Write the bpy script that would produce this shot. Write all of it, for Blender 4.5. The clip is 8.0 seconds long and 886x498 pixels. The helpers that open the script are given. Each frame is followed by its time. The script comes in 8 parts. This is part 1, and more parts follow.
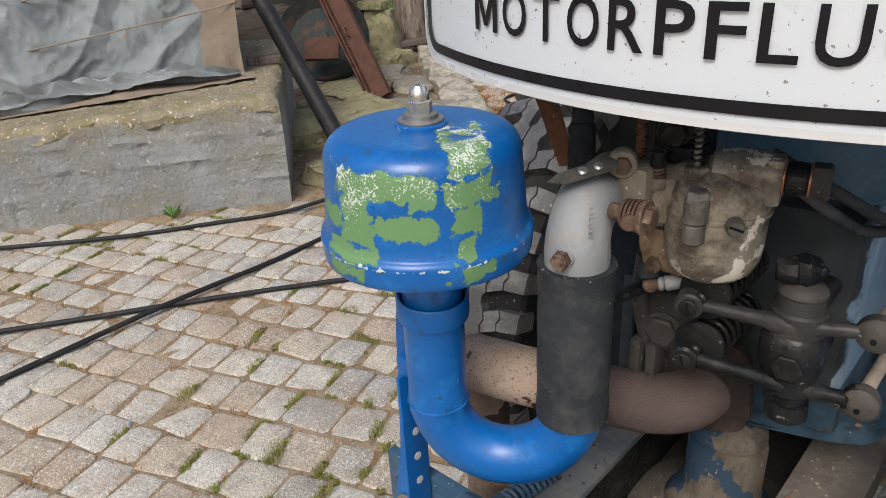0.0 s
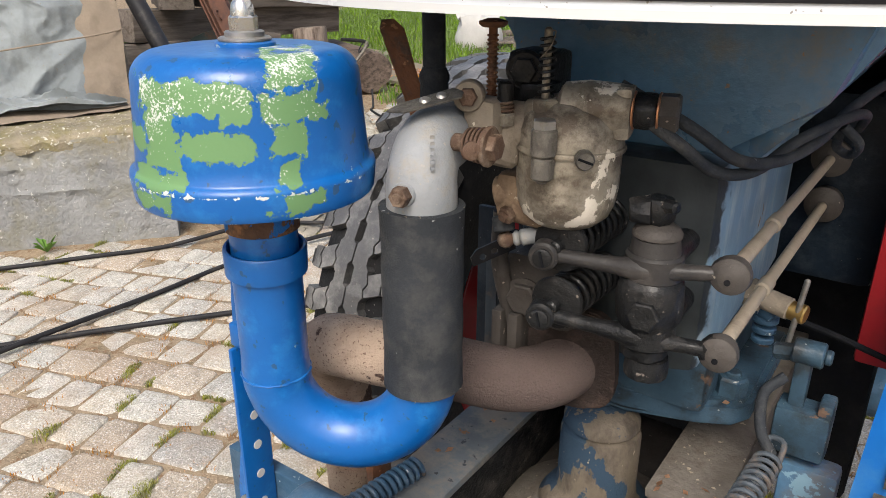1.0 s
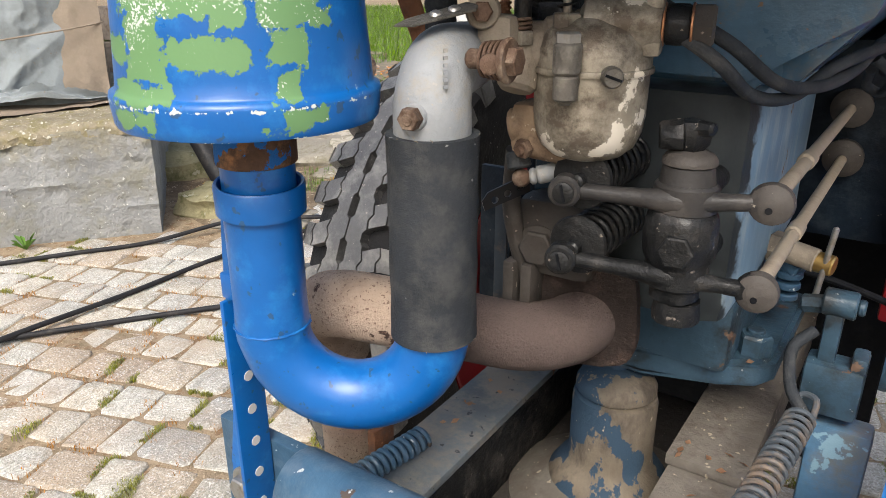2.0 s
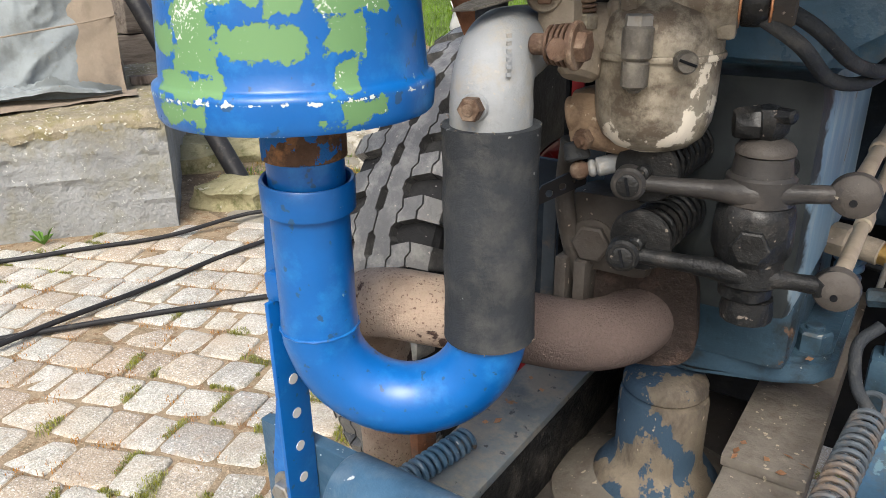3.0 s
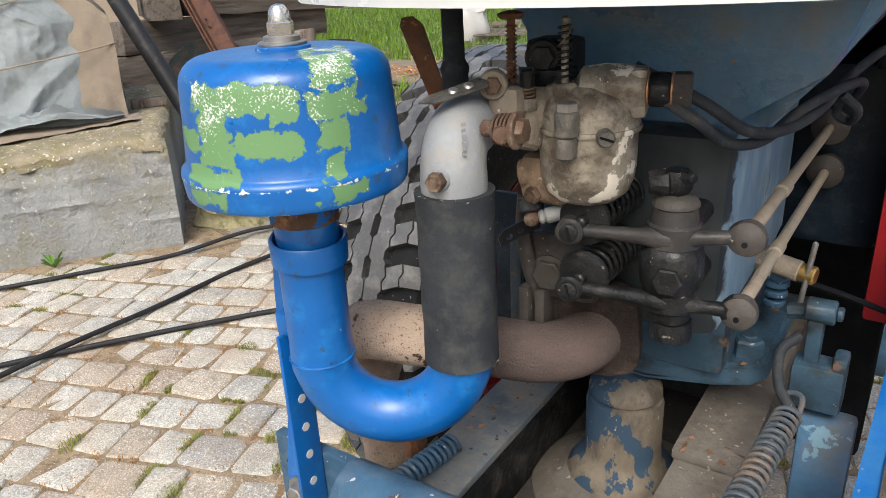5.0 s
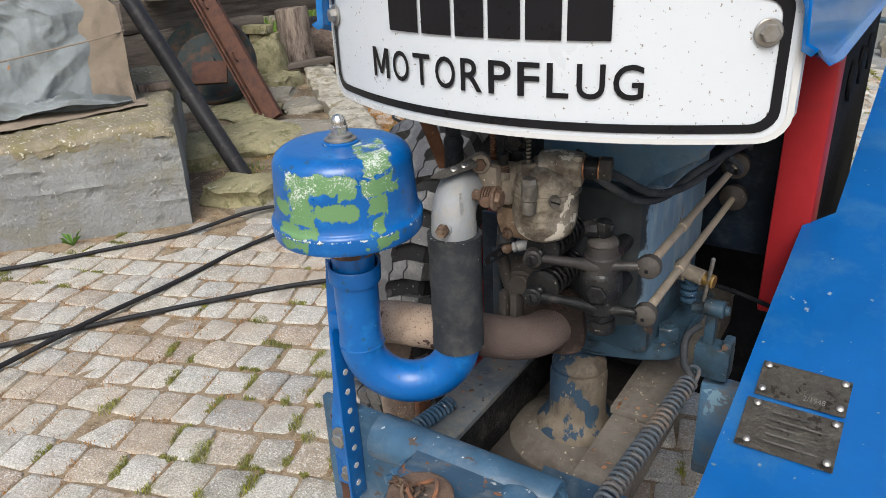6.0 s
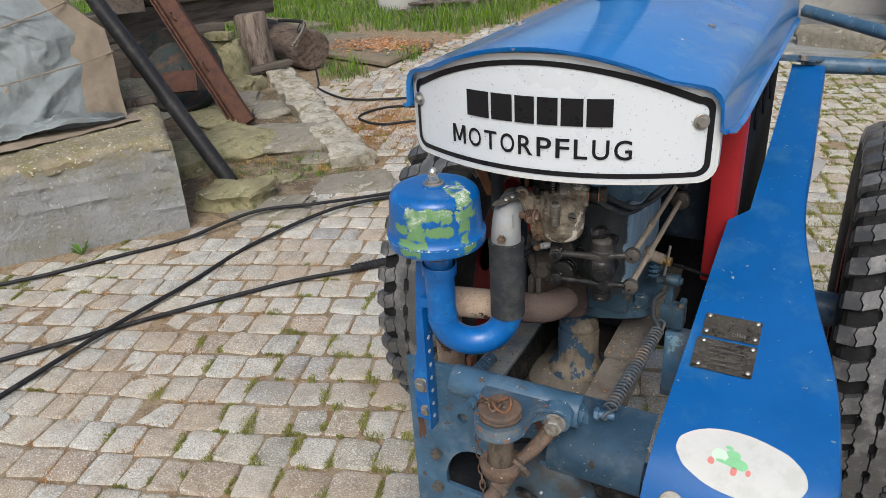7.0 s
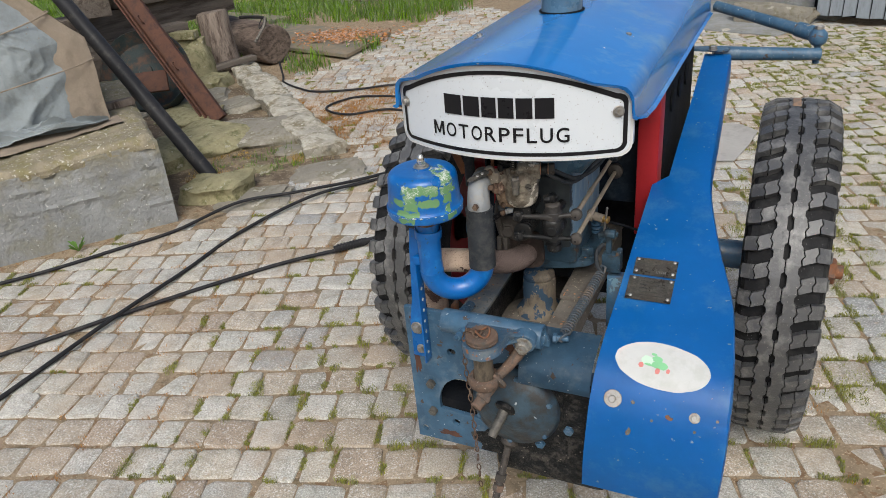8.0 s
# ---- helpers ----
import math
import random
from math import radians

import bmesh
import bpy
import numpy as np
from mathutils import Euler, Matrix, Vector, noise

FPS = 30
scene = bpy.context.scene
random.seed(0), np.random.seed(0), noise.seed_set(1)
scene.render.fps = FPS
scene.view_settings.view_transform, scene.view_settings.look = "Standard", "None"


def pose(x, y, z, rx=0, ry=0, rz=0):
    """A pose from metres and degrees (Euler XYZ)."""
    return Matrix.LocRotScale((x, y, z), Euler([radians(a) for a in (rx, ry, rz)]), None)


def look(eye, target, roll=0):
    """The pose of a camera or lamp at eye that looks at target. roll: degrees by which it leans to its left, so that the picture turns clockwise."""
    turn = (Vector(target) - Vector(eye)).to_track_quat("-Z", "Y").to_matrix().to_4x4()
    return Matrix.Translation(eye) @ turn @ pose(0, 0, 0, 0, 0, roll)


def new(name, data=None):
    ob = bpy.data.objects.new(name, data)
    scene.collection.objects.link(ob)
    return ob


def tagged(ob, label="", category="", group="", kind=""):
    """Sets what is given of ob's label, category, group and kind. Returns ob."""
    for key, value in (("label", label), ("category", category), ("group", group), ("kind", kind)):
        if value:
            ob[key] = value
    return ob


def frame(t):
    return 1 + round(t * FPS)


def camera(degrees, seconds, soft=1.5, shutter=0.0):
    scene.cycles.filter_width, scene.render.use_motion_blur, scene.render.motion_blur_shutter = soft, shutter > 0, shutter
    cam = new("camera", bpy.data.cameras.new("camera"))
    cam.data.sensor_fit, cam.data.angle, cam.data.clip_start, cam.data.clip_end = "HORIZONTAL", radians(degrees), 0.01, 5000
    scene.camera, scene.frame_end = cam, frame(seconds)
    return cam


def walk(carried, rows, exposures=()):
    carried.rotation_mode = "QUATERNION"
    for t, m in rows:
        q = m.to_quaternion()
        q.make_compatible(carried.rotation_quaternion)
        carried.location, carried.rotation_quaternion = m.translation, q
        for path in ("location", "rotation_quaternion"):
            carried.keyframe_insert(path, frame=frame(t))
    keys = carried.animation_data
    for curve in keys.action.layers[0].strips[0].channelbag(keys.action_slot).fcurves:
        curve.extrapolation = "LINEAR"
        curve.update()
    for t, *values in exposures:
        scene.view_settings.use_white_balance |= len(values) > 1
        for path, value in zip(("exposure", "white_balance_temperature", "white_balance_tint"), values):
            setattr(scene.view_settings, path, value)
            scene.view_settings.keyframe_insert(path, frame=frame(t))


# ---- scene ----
cam = camera(62.9, 8.0, soft=0.55)
PATH = [
    (0, (0.203, -0.458, 1.283), (-1.036, 0.853, 0.418), -3.2),
    (0.5, (0.21, -0.428, 1.209), (-0.948, 0.997, 0.418), -1.9),
    (1, (0.229, -0.415, 1.188), (-0.845, 1.102, 0.449), 0.1),
    (1.5, (0.21, -0.411, 1.15), (-0.841, 1.13, 0.429), 0.3),
    (2.8, (0.176, -0.397, 1.123), (-0.859, 1.136, 0.364), -0.8),
    (3, (0.161, -0.401, 1.125), (-0.9, 1.116, 0.369), -1.0),
    (3.5, (0.148, -0.415, 1.132), (-0.945, 1.082, 0.38), -1.4),
    (4, (0.17, -0.418, 1.135), (-0.925, 1.078, 0.385), -2.0),
    (4.5, (0.191, -0.427, 1.15), (-0.894, 1.081, 0.409), -2.7),
    (4.7, (0.204, -0.433, 1.162), (-0.876, 1.078, 0.421), -3.0),
    (5.8, (0.313, -0.601, 1.313), (-0.707, 0.913, 0.497), -2.8),
    (6, (0.34, -0.644, 1.349), (-0.681, 0.857, 0.511), -2.8),
    (6.5, (0.367, -0.817, 1.47), (-0.615, 0.695, 0.604), -2.9),
    (7, (0.387, -1.037, 1.559), (-0.499, 0.524, 0.677), -3.7),
    (7.5, (0.424, -1.187, 1.644), (-0.386, 0.41, 0.754), -4.9),
    (8, (0.501, -1.35, 1.687), (-0.29, 0.235, 0.759), -5.4),
]
walk(cam, [(t, look(eye, target, roll)) for t, eye, target, roll in PATH],
     exposures=[(0.0, 0.12, 6400, 10), (0.5, 0.42, 6550, 10), (1.0, 0.60, 6550, 10), (3.0, 0.80, 6450, 8), (4.5, 0.74, 6450, 8), (6.0, 0.30, 6250, 8), (8.0, 0.07, 6250, 7)])

# ---- world, sun, exposure ----
SUN_EL, SUN_AZ = radians(48), radians(158)   # azimuth counted from +y towards +x
world = bpy.data.worlds.new("sky")
scene.world = world
world.use_nodes = True
wn, wl = world.node_tree.nodes, world.node_tree.links
sky = wn.new("ShaderNodeTexSky")
sky.sky_type, sky.sun_disc = "NISHITA", False
sky.sun_elevation, sky.sun_rotation = SUN_EL, SUN_AZ
sky.air_density, sky.dust_density, sky.ozone_density = 1.0, 5.0, 0.7
wn["Background"].inputs[1].default_value = 0.14
wl.new(sky.outputs[0], wn["Background"].inputs[0])
sun_data = bpy.data.lights.new("sun", "SUN")
sun_data.energy, sun_data.angle, sun_data.color = 2.0, radians(30), (1.0, 0.985, 0.955)
sun = new("sun", sun_data)
sun_dir = Vector((math.sin(SUN_AZ) * math.cos(SUN_EL), math.cos(SUN_AZ) * math.cos(SUN_EL), math.sin(SUN_EL)))
sun.matrix_world = look(sun_dir * 20, (0, 0, 0))


# ---- materials ----
def mat(name, base, rough=0.5, metal=0.0, var=0.18, scale=6.0, fine=70.0, bump=0.15, tint=None, tint_at=0.55, chips=None, chip_at=0.68,
        chip_scale=22.0, grit=None, grit_at=0.72, grit_scale=180.0, stretch=None, coat=0.0, island=False, rnd=0.0, bump_dist=0.004, spec=0.16):
    """A painted or raw surface: two scales of colour variation, a second tint in clouds, chips with edges, and grit specks."""
    m = bpy.data.materials.new(name)
    m.use_nodes = True
    n, l = m.node_tree.nodes, m.node_tree.links
    b = n["Principled BSDF"]
    tc = n.new("ShaderNodeTexCoord")
    src = tc.outputs["Object"]
    if stretch:
        mp = n.new("ShaderNodeMapping")
        mp.inputs["Scale"].default_value = stretch
        l.new(src, mp.inputs[0])
        src = mp.outputs[0]

    def tex(s, detail=6.0, r=0.6):
        t = n.new("ShaderNodeTexNoise")
        t.inputs["Scale"].default_value, t.inputs["Detail"].default_value, t.inputs["Roughness"].default_value = s, detail, r
        l.new(src, t.inputs["Vector"])
        return t.outputs[0]

    def ramp(v, lo, hi):
        r = n.new("ShaderNodeMapRange")
        r.inputs[1].default_value, r.inputs[2].default_value = lo, hi
        l.new(v, r.inputs[0])
        return r.outputs[0]

    def mix(f, a, c, mode="MIX"):
        x = n.new("ShaderNodeMix")
        x.data_type, x.blend_type = "RGBA", mode
        if hasattr(f, "links"):
            l.new(f, x.inputs[0])
        else:
            x.inputs[0].default_value = f
        for v, s in ((a, x.inputs[6]), (c, x.inputs[7])):
            if hasattr(v, "links"):
                l.new(v, s)
            else:
                s.default_value = (*v, 1)
        return x.outputs[2]

    big, small = tex(scale), tex(fine, 4.0, 0.65)
    col = mix(ramp(big, 0.25, 0.75), [c * (1 - var) for c in base], [min(1, c * (1 + var)) for c in base])
    col = mix(ramp(small, 0.2, 0.8), col, mix(0.5, col, [c * (1 - 1.3 * var) for c in base]))
    rsock = ramp(big, 0.2, 0.8)
    rr = n.new("ShaderNodeMapRange")
    rr.inputs[3].default_value, rr.inputs[4].default_value = max(0.03, rough - 0.1), min(1, rough + 0.12)
    l.new(rsock, rr.inputs[0])
    rout = rr.outputs[0]
    if tint:
        f = ramp(tex(scale * 1.7, 8.0, 0.7), tint_at - 0.07, tint_at + 0.09)
        col = mix(f, col, tint)
    if rnd:
        oi = n.new("ShaderNodeNewGeometry" if island else "ShaderNodeObjectInfo")
        hsv = n.new("ShaderNodeHueSaturation")
        rv = n.new("ShaderNodeMapRange")
        rv.inputs[3].default_value, rv.inputs[4].default_value = 1 - rnd, 1 + rnd
        l.new(oi.outputs["Random Per Island" if island else "Random"], rv.inputs[0])
        l.new(rv.outputs[0], hsv.inputs["Value"])
        sat = n.new("ShaderNodeMath")
        sat.operation = "PINGPONG"
        sat.inputs[1].default_value = 0.17
        l.new(oi.outputs["Random Per Island" if island else "Random"], sat.inputs[0])
        sm = n.new("ShaderNodeMapRange")
        sm.inputs[2].default_value, sm.inputs[3].default_value, sm.inputs[4].default_value = 0.17, 0.6, 1.5
        l.new(sat.outputs[0], sm.inputs[0])
        l.new(sm.outputs[0], hsv.inputs["Saturation"])
        l.new(col, hsv.inputs["Color"])
        col = hsv.outputs[0]
    height = small
    if chips:
        f = ramp(tex(chip_scale, 9.0, 0.62), chip_at, chip_at + 0.012)
        col = mix(f, col, chips)
        rm = n.new("ShaderNodeMix")
        l.new(f, rm.inputs[0])
        l.new(rout, rm.inputs[2])
        rm.inputs[3].default_value = 0.8
        rout = rm.outputs[0]
    if grit:
        f = ramp(tex(grit_scale, 3.0, 0.5), grit_at, grit_at + 0.03)
        col = mix(f, col, grit)
    l.new(col, b.inputs["Base Color"])
    l.new(rout, b.inputs["Roughness"])
    b.inputs["Metallic"].default_value = metal
    b.inputs["Specular IOR Level"].default_value = spec
    b.inputs["Coat Weight"].default_value = coat
    b.inputs["Coat Roughness"].default_value = 0.15
    if bump:
        bp = n.new("ShaderNodeBump")
        bp.inputs["Strength"].default_value, bp.inputs["Distance"].default_value = bump, bump_dist
        l.new(height, bp.inputs["Height"])
        l.new(bp.outputs[0], b.inputs["Normal"])
    return m


BLUE = mat("blue_paint", (0.003, 0.100, 0.35), 0.32, var=0.2, scale=11, fine=34, bump=0.16, tint=(0.018, 0.165, 0.45), tint_at=0.60,
           chips=(0.30, 0.36, 0.40), chip_at=0.69, chip_scale=34, grit=(0.025, 0.075, 0.17), grit_at=0.65, grit_scale=110, coat=0.05, spec=0.5)
# The paler tint clouds imitate sky and cloud reflections on the hood.
BLUE_HOOD = mat("blue_hood_paint_sky_tint", (0.004, 0.165, 0.52), 0.17, var=0.10, scale=3, fine=30, bump=0.03, tint=(0.060, 0.225, 0.48), tint_at=0.57,
                chips=(0.36, 0.36, 0.34), chip_at=0.70, chip_scale=26, coat=0.35, spec=0.5)
DARKBLUE = mat("dark_blue_paint", (0.046, 0.104, 0.172), 0.38, var=0.4, scale=13, fine=60, bump=0.3, tint=(0.098, 0.142, 0.190), tint_at=0.58,
               chips=(0.075, 0.055, 0.045), chip_at=0.63, chip_scale=30, grit=(0.50, 0.52, 0.52), grit_at=0.685, grit_scale=120, spec=0.4)
YOKEBLUE = mat("flaking_blue_over_primer", (0.055, 0.110, 0.172), 0.42, var=0.4, scale=15, fine=60, bump=0.35, tint=(0.13, 0.155, 0.175), tint_at=0.56,
               chips=(0.27, 0.12, 0.06), chip_at=0.605, chip_scale=48, grit=(0.46, 0.48, 0.48), grit_at=0.69, grit_scale=120, spec=0.4)
FOOTBLUE = mat("oily_teal_blue_paint", (0.042, 0.082, 0.118), 0.36, var=0.4, scale=13, fine=60, bump=0.4, tint=(0.020, 0.026, 0.030), tint_at=0.54,
               chips=(0.12, 0.075, 0.05), chip_at=0.64, chip_scale=26, grit=(0.30, 0.30, 0.28), grit_at=0.70, grit_scale=130, spec=0.4)
SPRINGBLUE = mat("faded_blue_spring", (0.075, 0.090, 0.105), 0.5, 0.1, var=0.3, scale=14, fine=90, bump=0.2, tint=(0.17, 0.125, 0.09), tint_at=0.58)
HUBBLUE = mat("oily_blue_cover", (0.035, 0.062, 0.085), 0.35, var=0.4, scale=14, fine=70, bump=0.3, tint=(0.03, 0.03, 0.03), tint_at=0.52, chips=(0.30, 0.33, 0.34), chip_at=0.66, chip_scale=46, spec=0.4)
TANKBLUE = mat("grimy_blue_tank_paint", (0.075, 0.160, 0.250), 0.28, var=0.4, scale=9, fine=80, bump=0.3, tint=(0.135, 0.150, 0.155), tint_at=0.57,
               chips=(0.20, 0.33, 0.40), chip_at=0.65, chip_scale=13, grit=(0.20, 0.125, 0.08), grit_at=0.70, grit_scale=150, spec=0.5)
BLUE_FENDER = mat("scratched_blue_fender_paint", (0.008, 0.175, 0.56), 0.36, var=0.14, scale=6, fine=40, bump=0.06, tint=(0.050, 0.230, 0.54), tint_at=0.58,
                  chips=(0.42, 0.44, 0.42), chip_at=0.70, chip_scale=28, grit=(0.30, 0.36, 0.42), grit_at=0.70, grit_scale=90, coat=0.3, spec=0.5)
# Paler copy of EXHAUST: sunlight on the open stretch is put into the colour.
EXHAUST_SUNLIT = mat("sunlit_exhaust_iron", (0.50, 0.385, 0.295), 0.92, 0.0, var=0.2, scale=7, fine=420, bump=0.8, tint=(0.30, 0.215, 0.165), tint_at=0.56,
                   chips=(0.075, 0.045, 0.036), chip_at=0.60, chip_scale=9, grit=(0.22, 0.15, 0.115), grit_at=0.62, grit_scale=420)
BLOCKBLUE = mat("worn_light_blue_paint", (0.17, 0.27, 0.36), 0.5, var=0.3, scale=12, fine=60, bump=0.25, tint=(0.30, 0.36, 0.39), tint_at=0.56,
                chips=(0.23, 0.13, 0.075), chip_at=0.645, chip_scale=20, stretch=(1, 1, 0.35))
GREASE = mat("greasy_black_iron", (0.010, 0.0105, 0.011), 0.5, 0.0, var=0.5, scale=22, fine=120, bump=0.8, tint=(0.030, 0.028, 0.026), tint_at=0.58,
             grit=(0.15, 0.13, 0.11), grit_at=0.69, grit_scale=190, bump_dist=0.003, spec=0.2, coat=0.2)
ARMIRON = mat("oily_brown_iron", (0.032, 0.030, 0.029), 0.42, 0.0, var=0.4, scale=20, fine=110, bump=0.3, tint=(0.056, 0.050, 0.046), tint_at=0.57, grit=(0.24, 0.21, 0.17), grit_at=0.72, grit_scale=160, bump_dist=0.003, spec=0.3)
OILBROWN = mat("oily_brown_casting", (0.058, 0.051, 0.045), 0.6, 0.0, var=0.4, scale=18, fine=100, bump=0.4, tint=(0.045, 0.038, 0.032), tint_at=0.55, grit=(0.26, 0.22, 0.18), grit_at=0.69, grit_scale=150, spec=0.3)
DARKBOLT = mat("dark_brown_bolt", (0.105, 0.066, 0.046), 0.6, 0.1, var=0.4, scale=40, fine=160, bump=0.5, tint=(0.20, 0.15, 0.11), tint_at=0.58)
COPPER = mat("copper_washer", (0.52, 0.25, 0.13), 0.4, 0.8, var=0.3, scale=60, fine=200, bump=0.2, spec=0.5)
DUSTY = mat("dusty_brown_cast_iron", (0.25, 0.212, 0.165), 0.78, 0.0, var=0.3, scale=14, fine=90, bump=0.5, tint=(0.15, 0.125, 0.098), tint_at=0.57,
            grit=(0.52, 0.46, 0.37), grit_at=0.68, grit_scale=150)
RODIRON = mat("dusty_steel_rod", (0.34, 0.285, 0.215), 0.55, 0.1, var=0.2, scale=16, fine=90, bump=0.3, tint=(0.24, 0.195, 0.15), tint_at=0.60)
BOWL = mat("stained_alloy", (0.33, 0.295, 0.235), 0.42, 0.3, var=0.35, scale=24, fine=110, bump=0.3, tint=(0.115, 0.094, 0.072), tint_at=0.50,
           chips=(0.66, 0.61, 0.52), chip_at=0.56, chip_scale=17)
ALU = mat("dull_aluminium", (0.262, 0.275, 0.286), 0.62, 0.15, var=0.15, scale=30, fine=160, bump=0.3, tint=(0.27, 0.258, 0.235), tint_at=0.56,
          grit=(0.30, 0.29, 0.27), grit_at=0.67, grit_scale=200)
STEEL = mat("zinc_steel", (0.36, 0.35, 0.33), 0.42, 0.8, var=0.15, scale=40, fine=200, bump=0.1, tint=(0.26, 0.23, 0.19), tint_at=0.56, spec=0.5)
RUST = mat("rusty_steel", (0.23, 0.105, 0.056), 0.75, 0.15, var=0.4, scale=24, fine=110, bump=0.6, tint=(0.12, 0.085, 0.068), tint_at=0.53,
           grit=(0.40, 0.20, 0.10), grit_at=0.66, grit_scale=120)
RUSTBEAM = mat("brown_rust_beam", (0.105, 0.052, 0.036), 0.7, 0.1, var=0.25, scale=10, fine=60, bump=0.3, tint=(0.06, 0.035, 0.03), tint_at=0.55)
EXHAUST = mat("burnt_exhaust_iron", (0.128, 0.096, 0.086), 0.92, 0.0, var=0.25, scale=7, fine=420, bump=0.9, tint=(0.195, 0.145, 0.120), tint_at=0.60,
              chips=(0.075, 0.050, 0.042), chip_at=0.64, chip_scale=16, grit=(0.072, 0.055, 0.049), grit_at=0.55, grit_scale=1300)
FLANGE = mat("sooty_brown_flange", (0.032, 0.024, 0.021), 0.9, 0.0, var=0.35, scale=18, fine=200, bump=0.9, tint=(0.075, 0.050, 0.040), tint_at=0.57)
RUBBER = mat("black_rubber", (0.031, 0.035, 0.040), 0.64, var=0.3, scale=20, fine=420, bump=0.6, tint=(0.056, 0.057, 0.057), tint_at=0.54,
             grit=(0.24, 0.24, 0.23), grit_at=0.72, grit_scale=150, bump_dist=0.0015)
# Darker than TREAD: occlusion between the blocks is put into this rubber's colour.
TYRE = mat("worn_tyre_rubber_shaded", (0.011, 0.011, 0.012), 0.6, var=0.3, scale=12, fine=120, bump=0.4, tint=(0.024, 0.024, 0.024), tint_at=0.56,
           grit=(0.15, 0.145, 0.14), grit_at=0.70, grit_scale=140)
TREAD = mat("dusty_worn_tread", (0.070, 0.070, 0.071), 0.40, spec=0.6, var=0.35, scale=9, fine=130, bump=0.4, tint=(0.165, 0.162, 0.155), tint_at=0.56, grit=(0.26, 0.23, 0.21), grit_at=0.69, grit_scale=140)
HOSE = mat("black_garden_hose", (0.022, 0.022, 0.024), 0.5, var=0.2, scale=10, fine=100, bump=0.1, tint=(0.05, 0.047, 0.043), tint_at=0.6)
RED = mat("red_paint", (0.30, 0.018, 0.022), 0.42, var=0.15, scale=6, fine=60, bump=0.05, tint=(0.22, 0.02, 0.022), tint_at=0.6)
WHITE = mat("white_enamel", (0.56, 0.595, 0.63), 0.3, var=0.03, scale=5, fine=60, bump=0.02, grit=(0.22, 0.20, 0.18), grit_at=0.675, grit_scale=260, coat=0.2, spec=0.5)
RIMWHITE = mat("white_enamel_rim", (0.56, 0.565, 0.56), 0.25, var=0.04, scale=8, fine=60, bump=0.03, chips=(0.45, 0.24, 0.09), chip_at=0.77, chip_scale=45, spec=0.5)
STICKER = mat("white_sticker", (0.50, 0.505, 0.49), 0.5, var=0.05, scale=14, fine=90, bump=0.05, tint=(0.44, 0.445, 0.42), tint_at=0.57)
BLACK = mat("black_enamel", (0.012, 0.012, 0.014), 0.3, var=0.2, scale=30, fine=120, bump=0.05, chips=(0.5, 0.5, 0.48), chip_at=0.82, chip_scale=60)
# Near-black iron with shade put into its colour, for gaps, slots and recesses.
DARK = mat("shade_black_iron", (0.008, 0.009, 0.011), 0.75, 0.0, var=0.5, scale=14, fine=90, bump=0.4, tint=(0.014, 0.014, 0.015), tint_at=0.57, spec=0.08)
BRIGHTZINC = mat("bright_zinc", (0.60, 0.59, 0.56), 0.24, 0.9, var=0.12, scale=40, fine=160, bump=0.1, tint=(0.40, 0.38, 0.34), tint_at=0.6, spec=0.5)
BRASS = mat("brass", (0.62, 0.40, 0.14), 0.35, 0.9, var=0.2, scale=50, fine=200, bump=0.1, spec=0.5)
PLATEMAT = mat("dull_type_plate", (0.13, 0.120, 0.105), 0.42, 0.35, var=0.3, scale=30, fine=160, bump=0.4, tint=(0.19, 0.175, 0.15), tint_at=0.55, chips=(0.06, 0.052, 0.045), chip_at=0.60, chip_scale=40)
GREENINK = mat("green_ink", (0.22, 0.50, 0.26), 0.5, var=0.1)
REDINK = mat("red_ink", (0.55, 0.20, 0.18), 0.5, var=0.1)
PALEINK = mat("worn_green_ink", (0.52, 0.68, 0.54), 0.5, var=0.12)
ORANGE = mat("orange_crayon", (0.33, 0.215, 0.14), 0.7, var=0.35, scale=40, tint=(0.12, 0.11, 0.10), tint_at=0.55)
CONCRETE = mat("weathered_concrete", (0.27, 0.275, 0.272), 0.88, var=0.32, scale=3.0, fine=44, bump=0.7, tint=(0.21, 0.205, 0.17), tint_at=0.56,
               chips=(0.16, 0.155, 0.14), chip_at=0.64, chip_scale=26, grit=(0.40, 0.395, 0.37), grit_at=0.66, grit_scale=60, bump_dist=0.02)
CONCTOP = mat("mossy_concrete_top", (0.29, 0.252, 0.18), 0.9, var=0.4, scale=9, fine=60, bump=1.0, tint=(0.21, 0.185, 0.095), tint_at=0.54,
              grit=(0.56, 0.53, 0.45), grit_at=0.63, grit_scale=60, bump_dist=0.012)


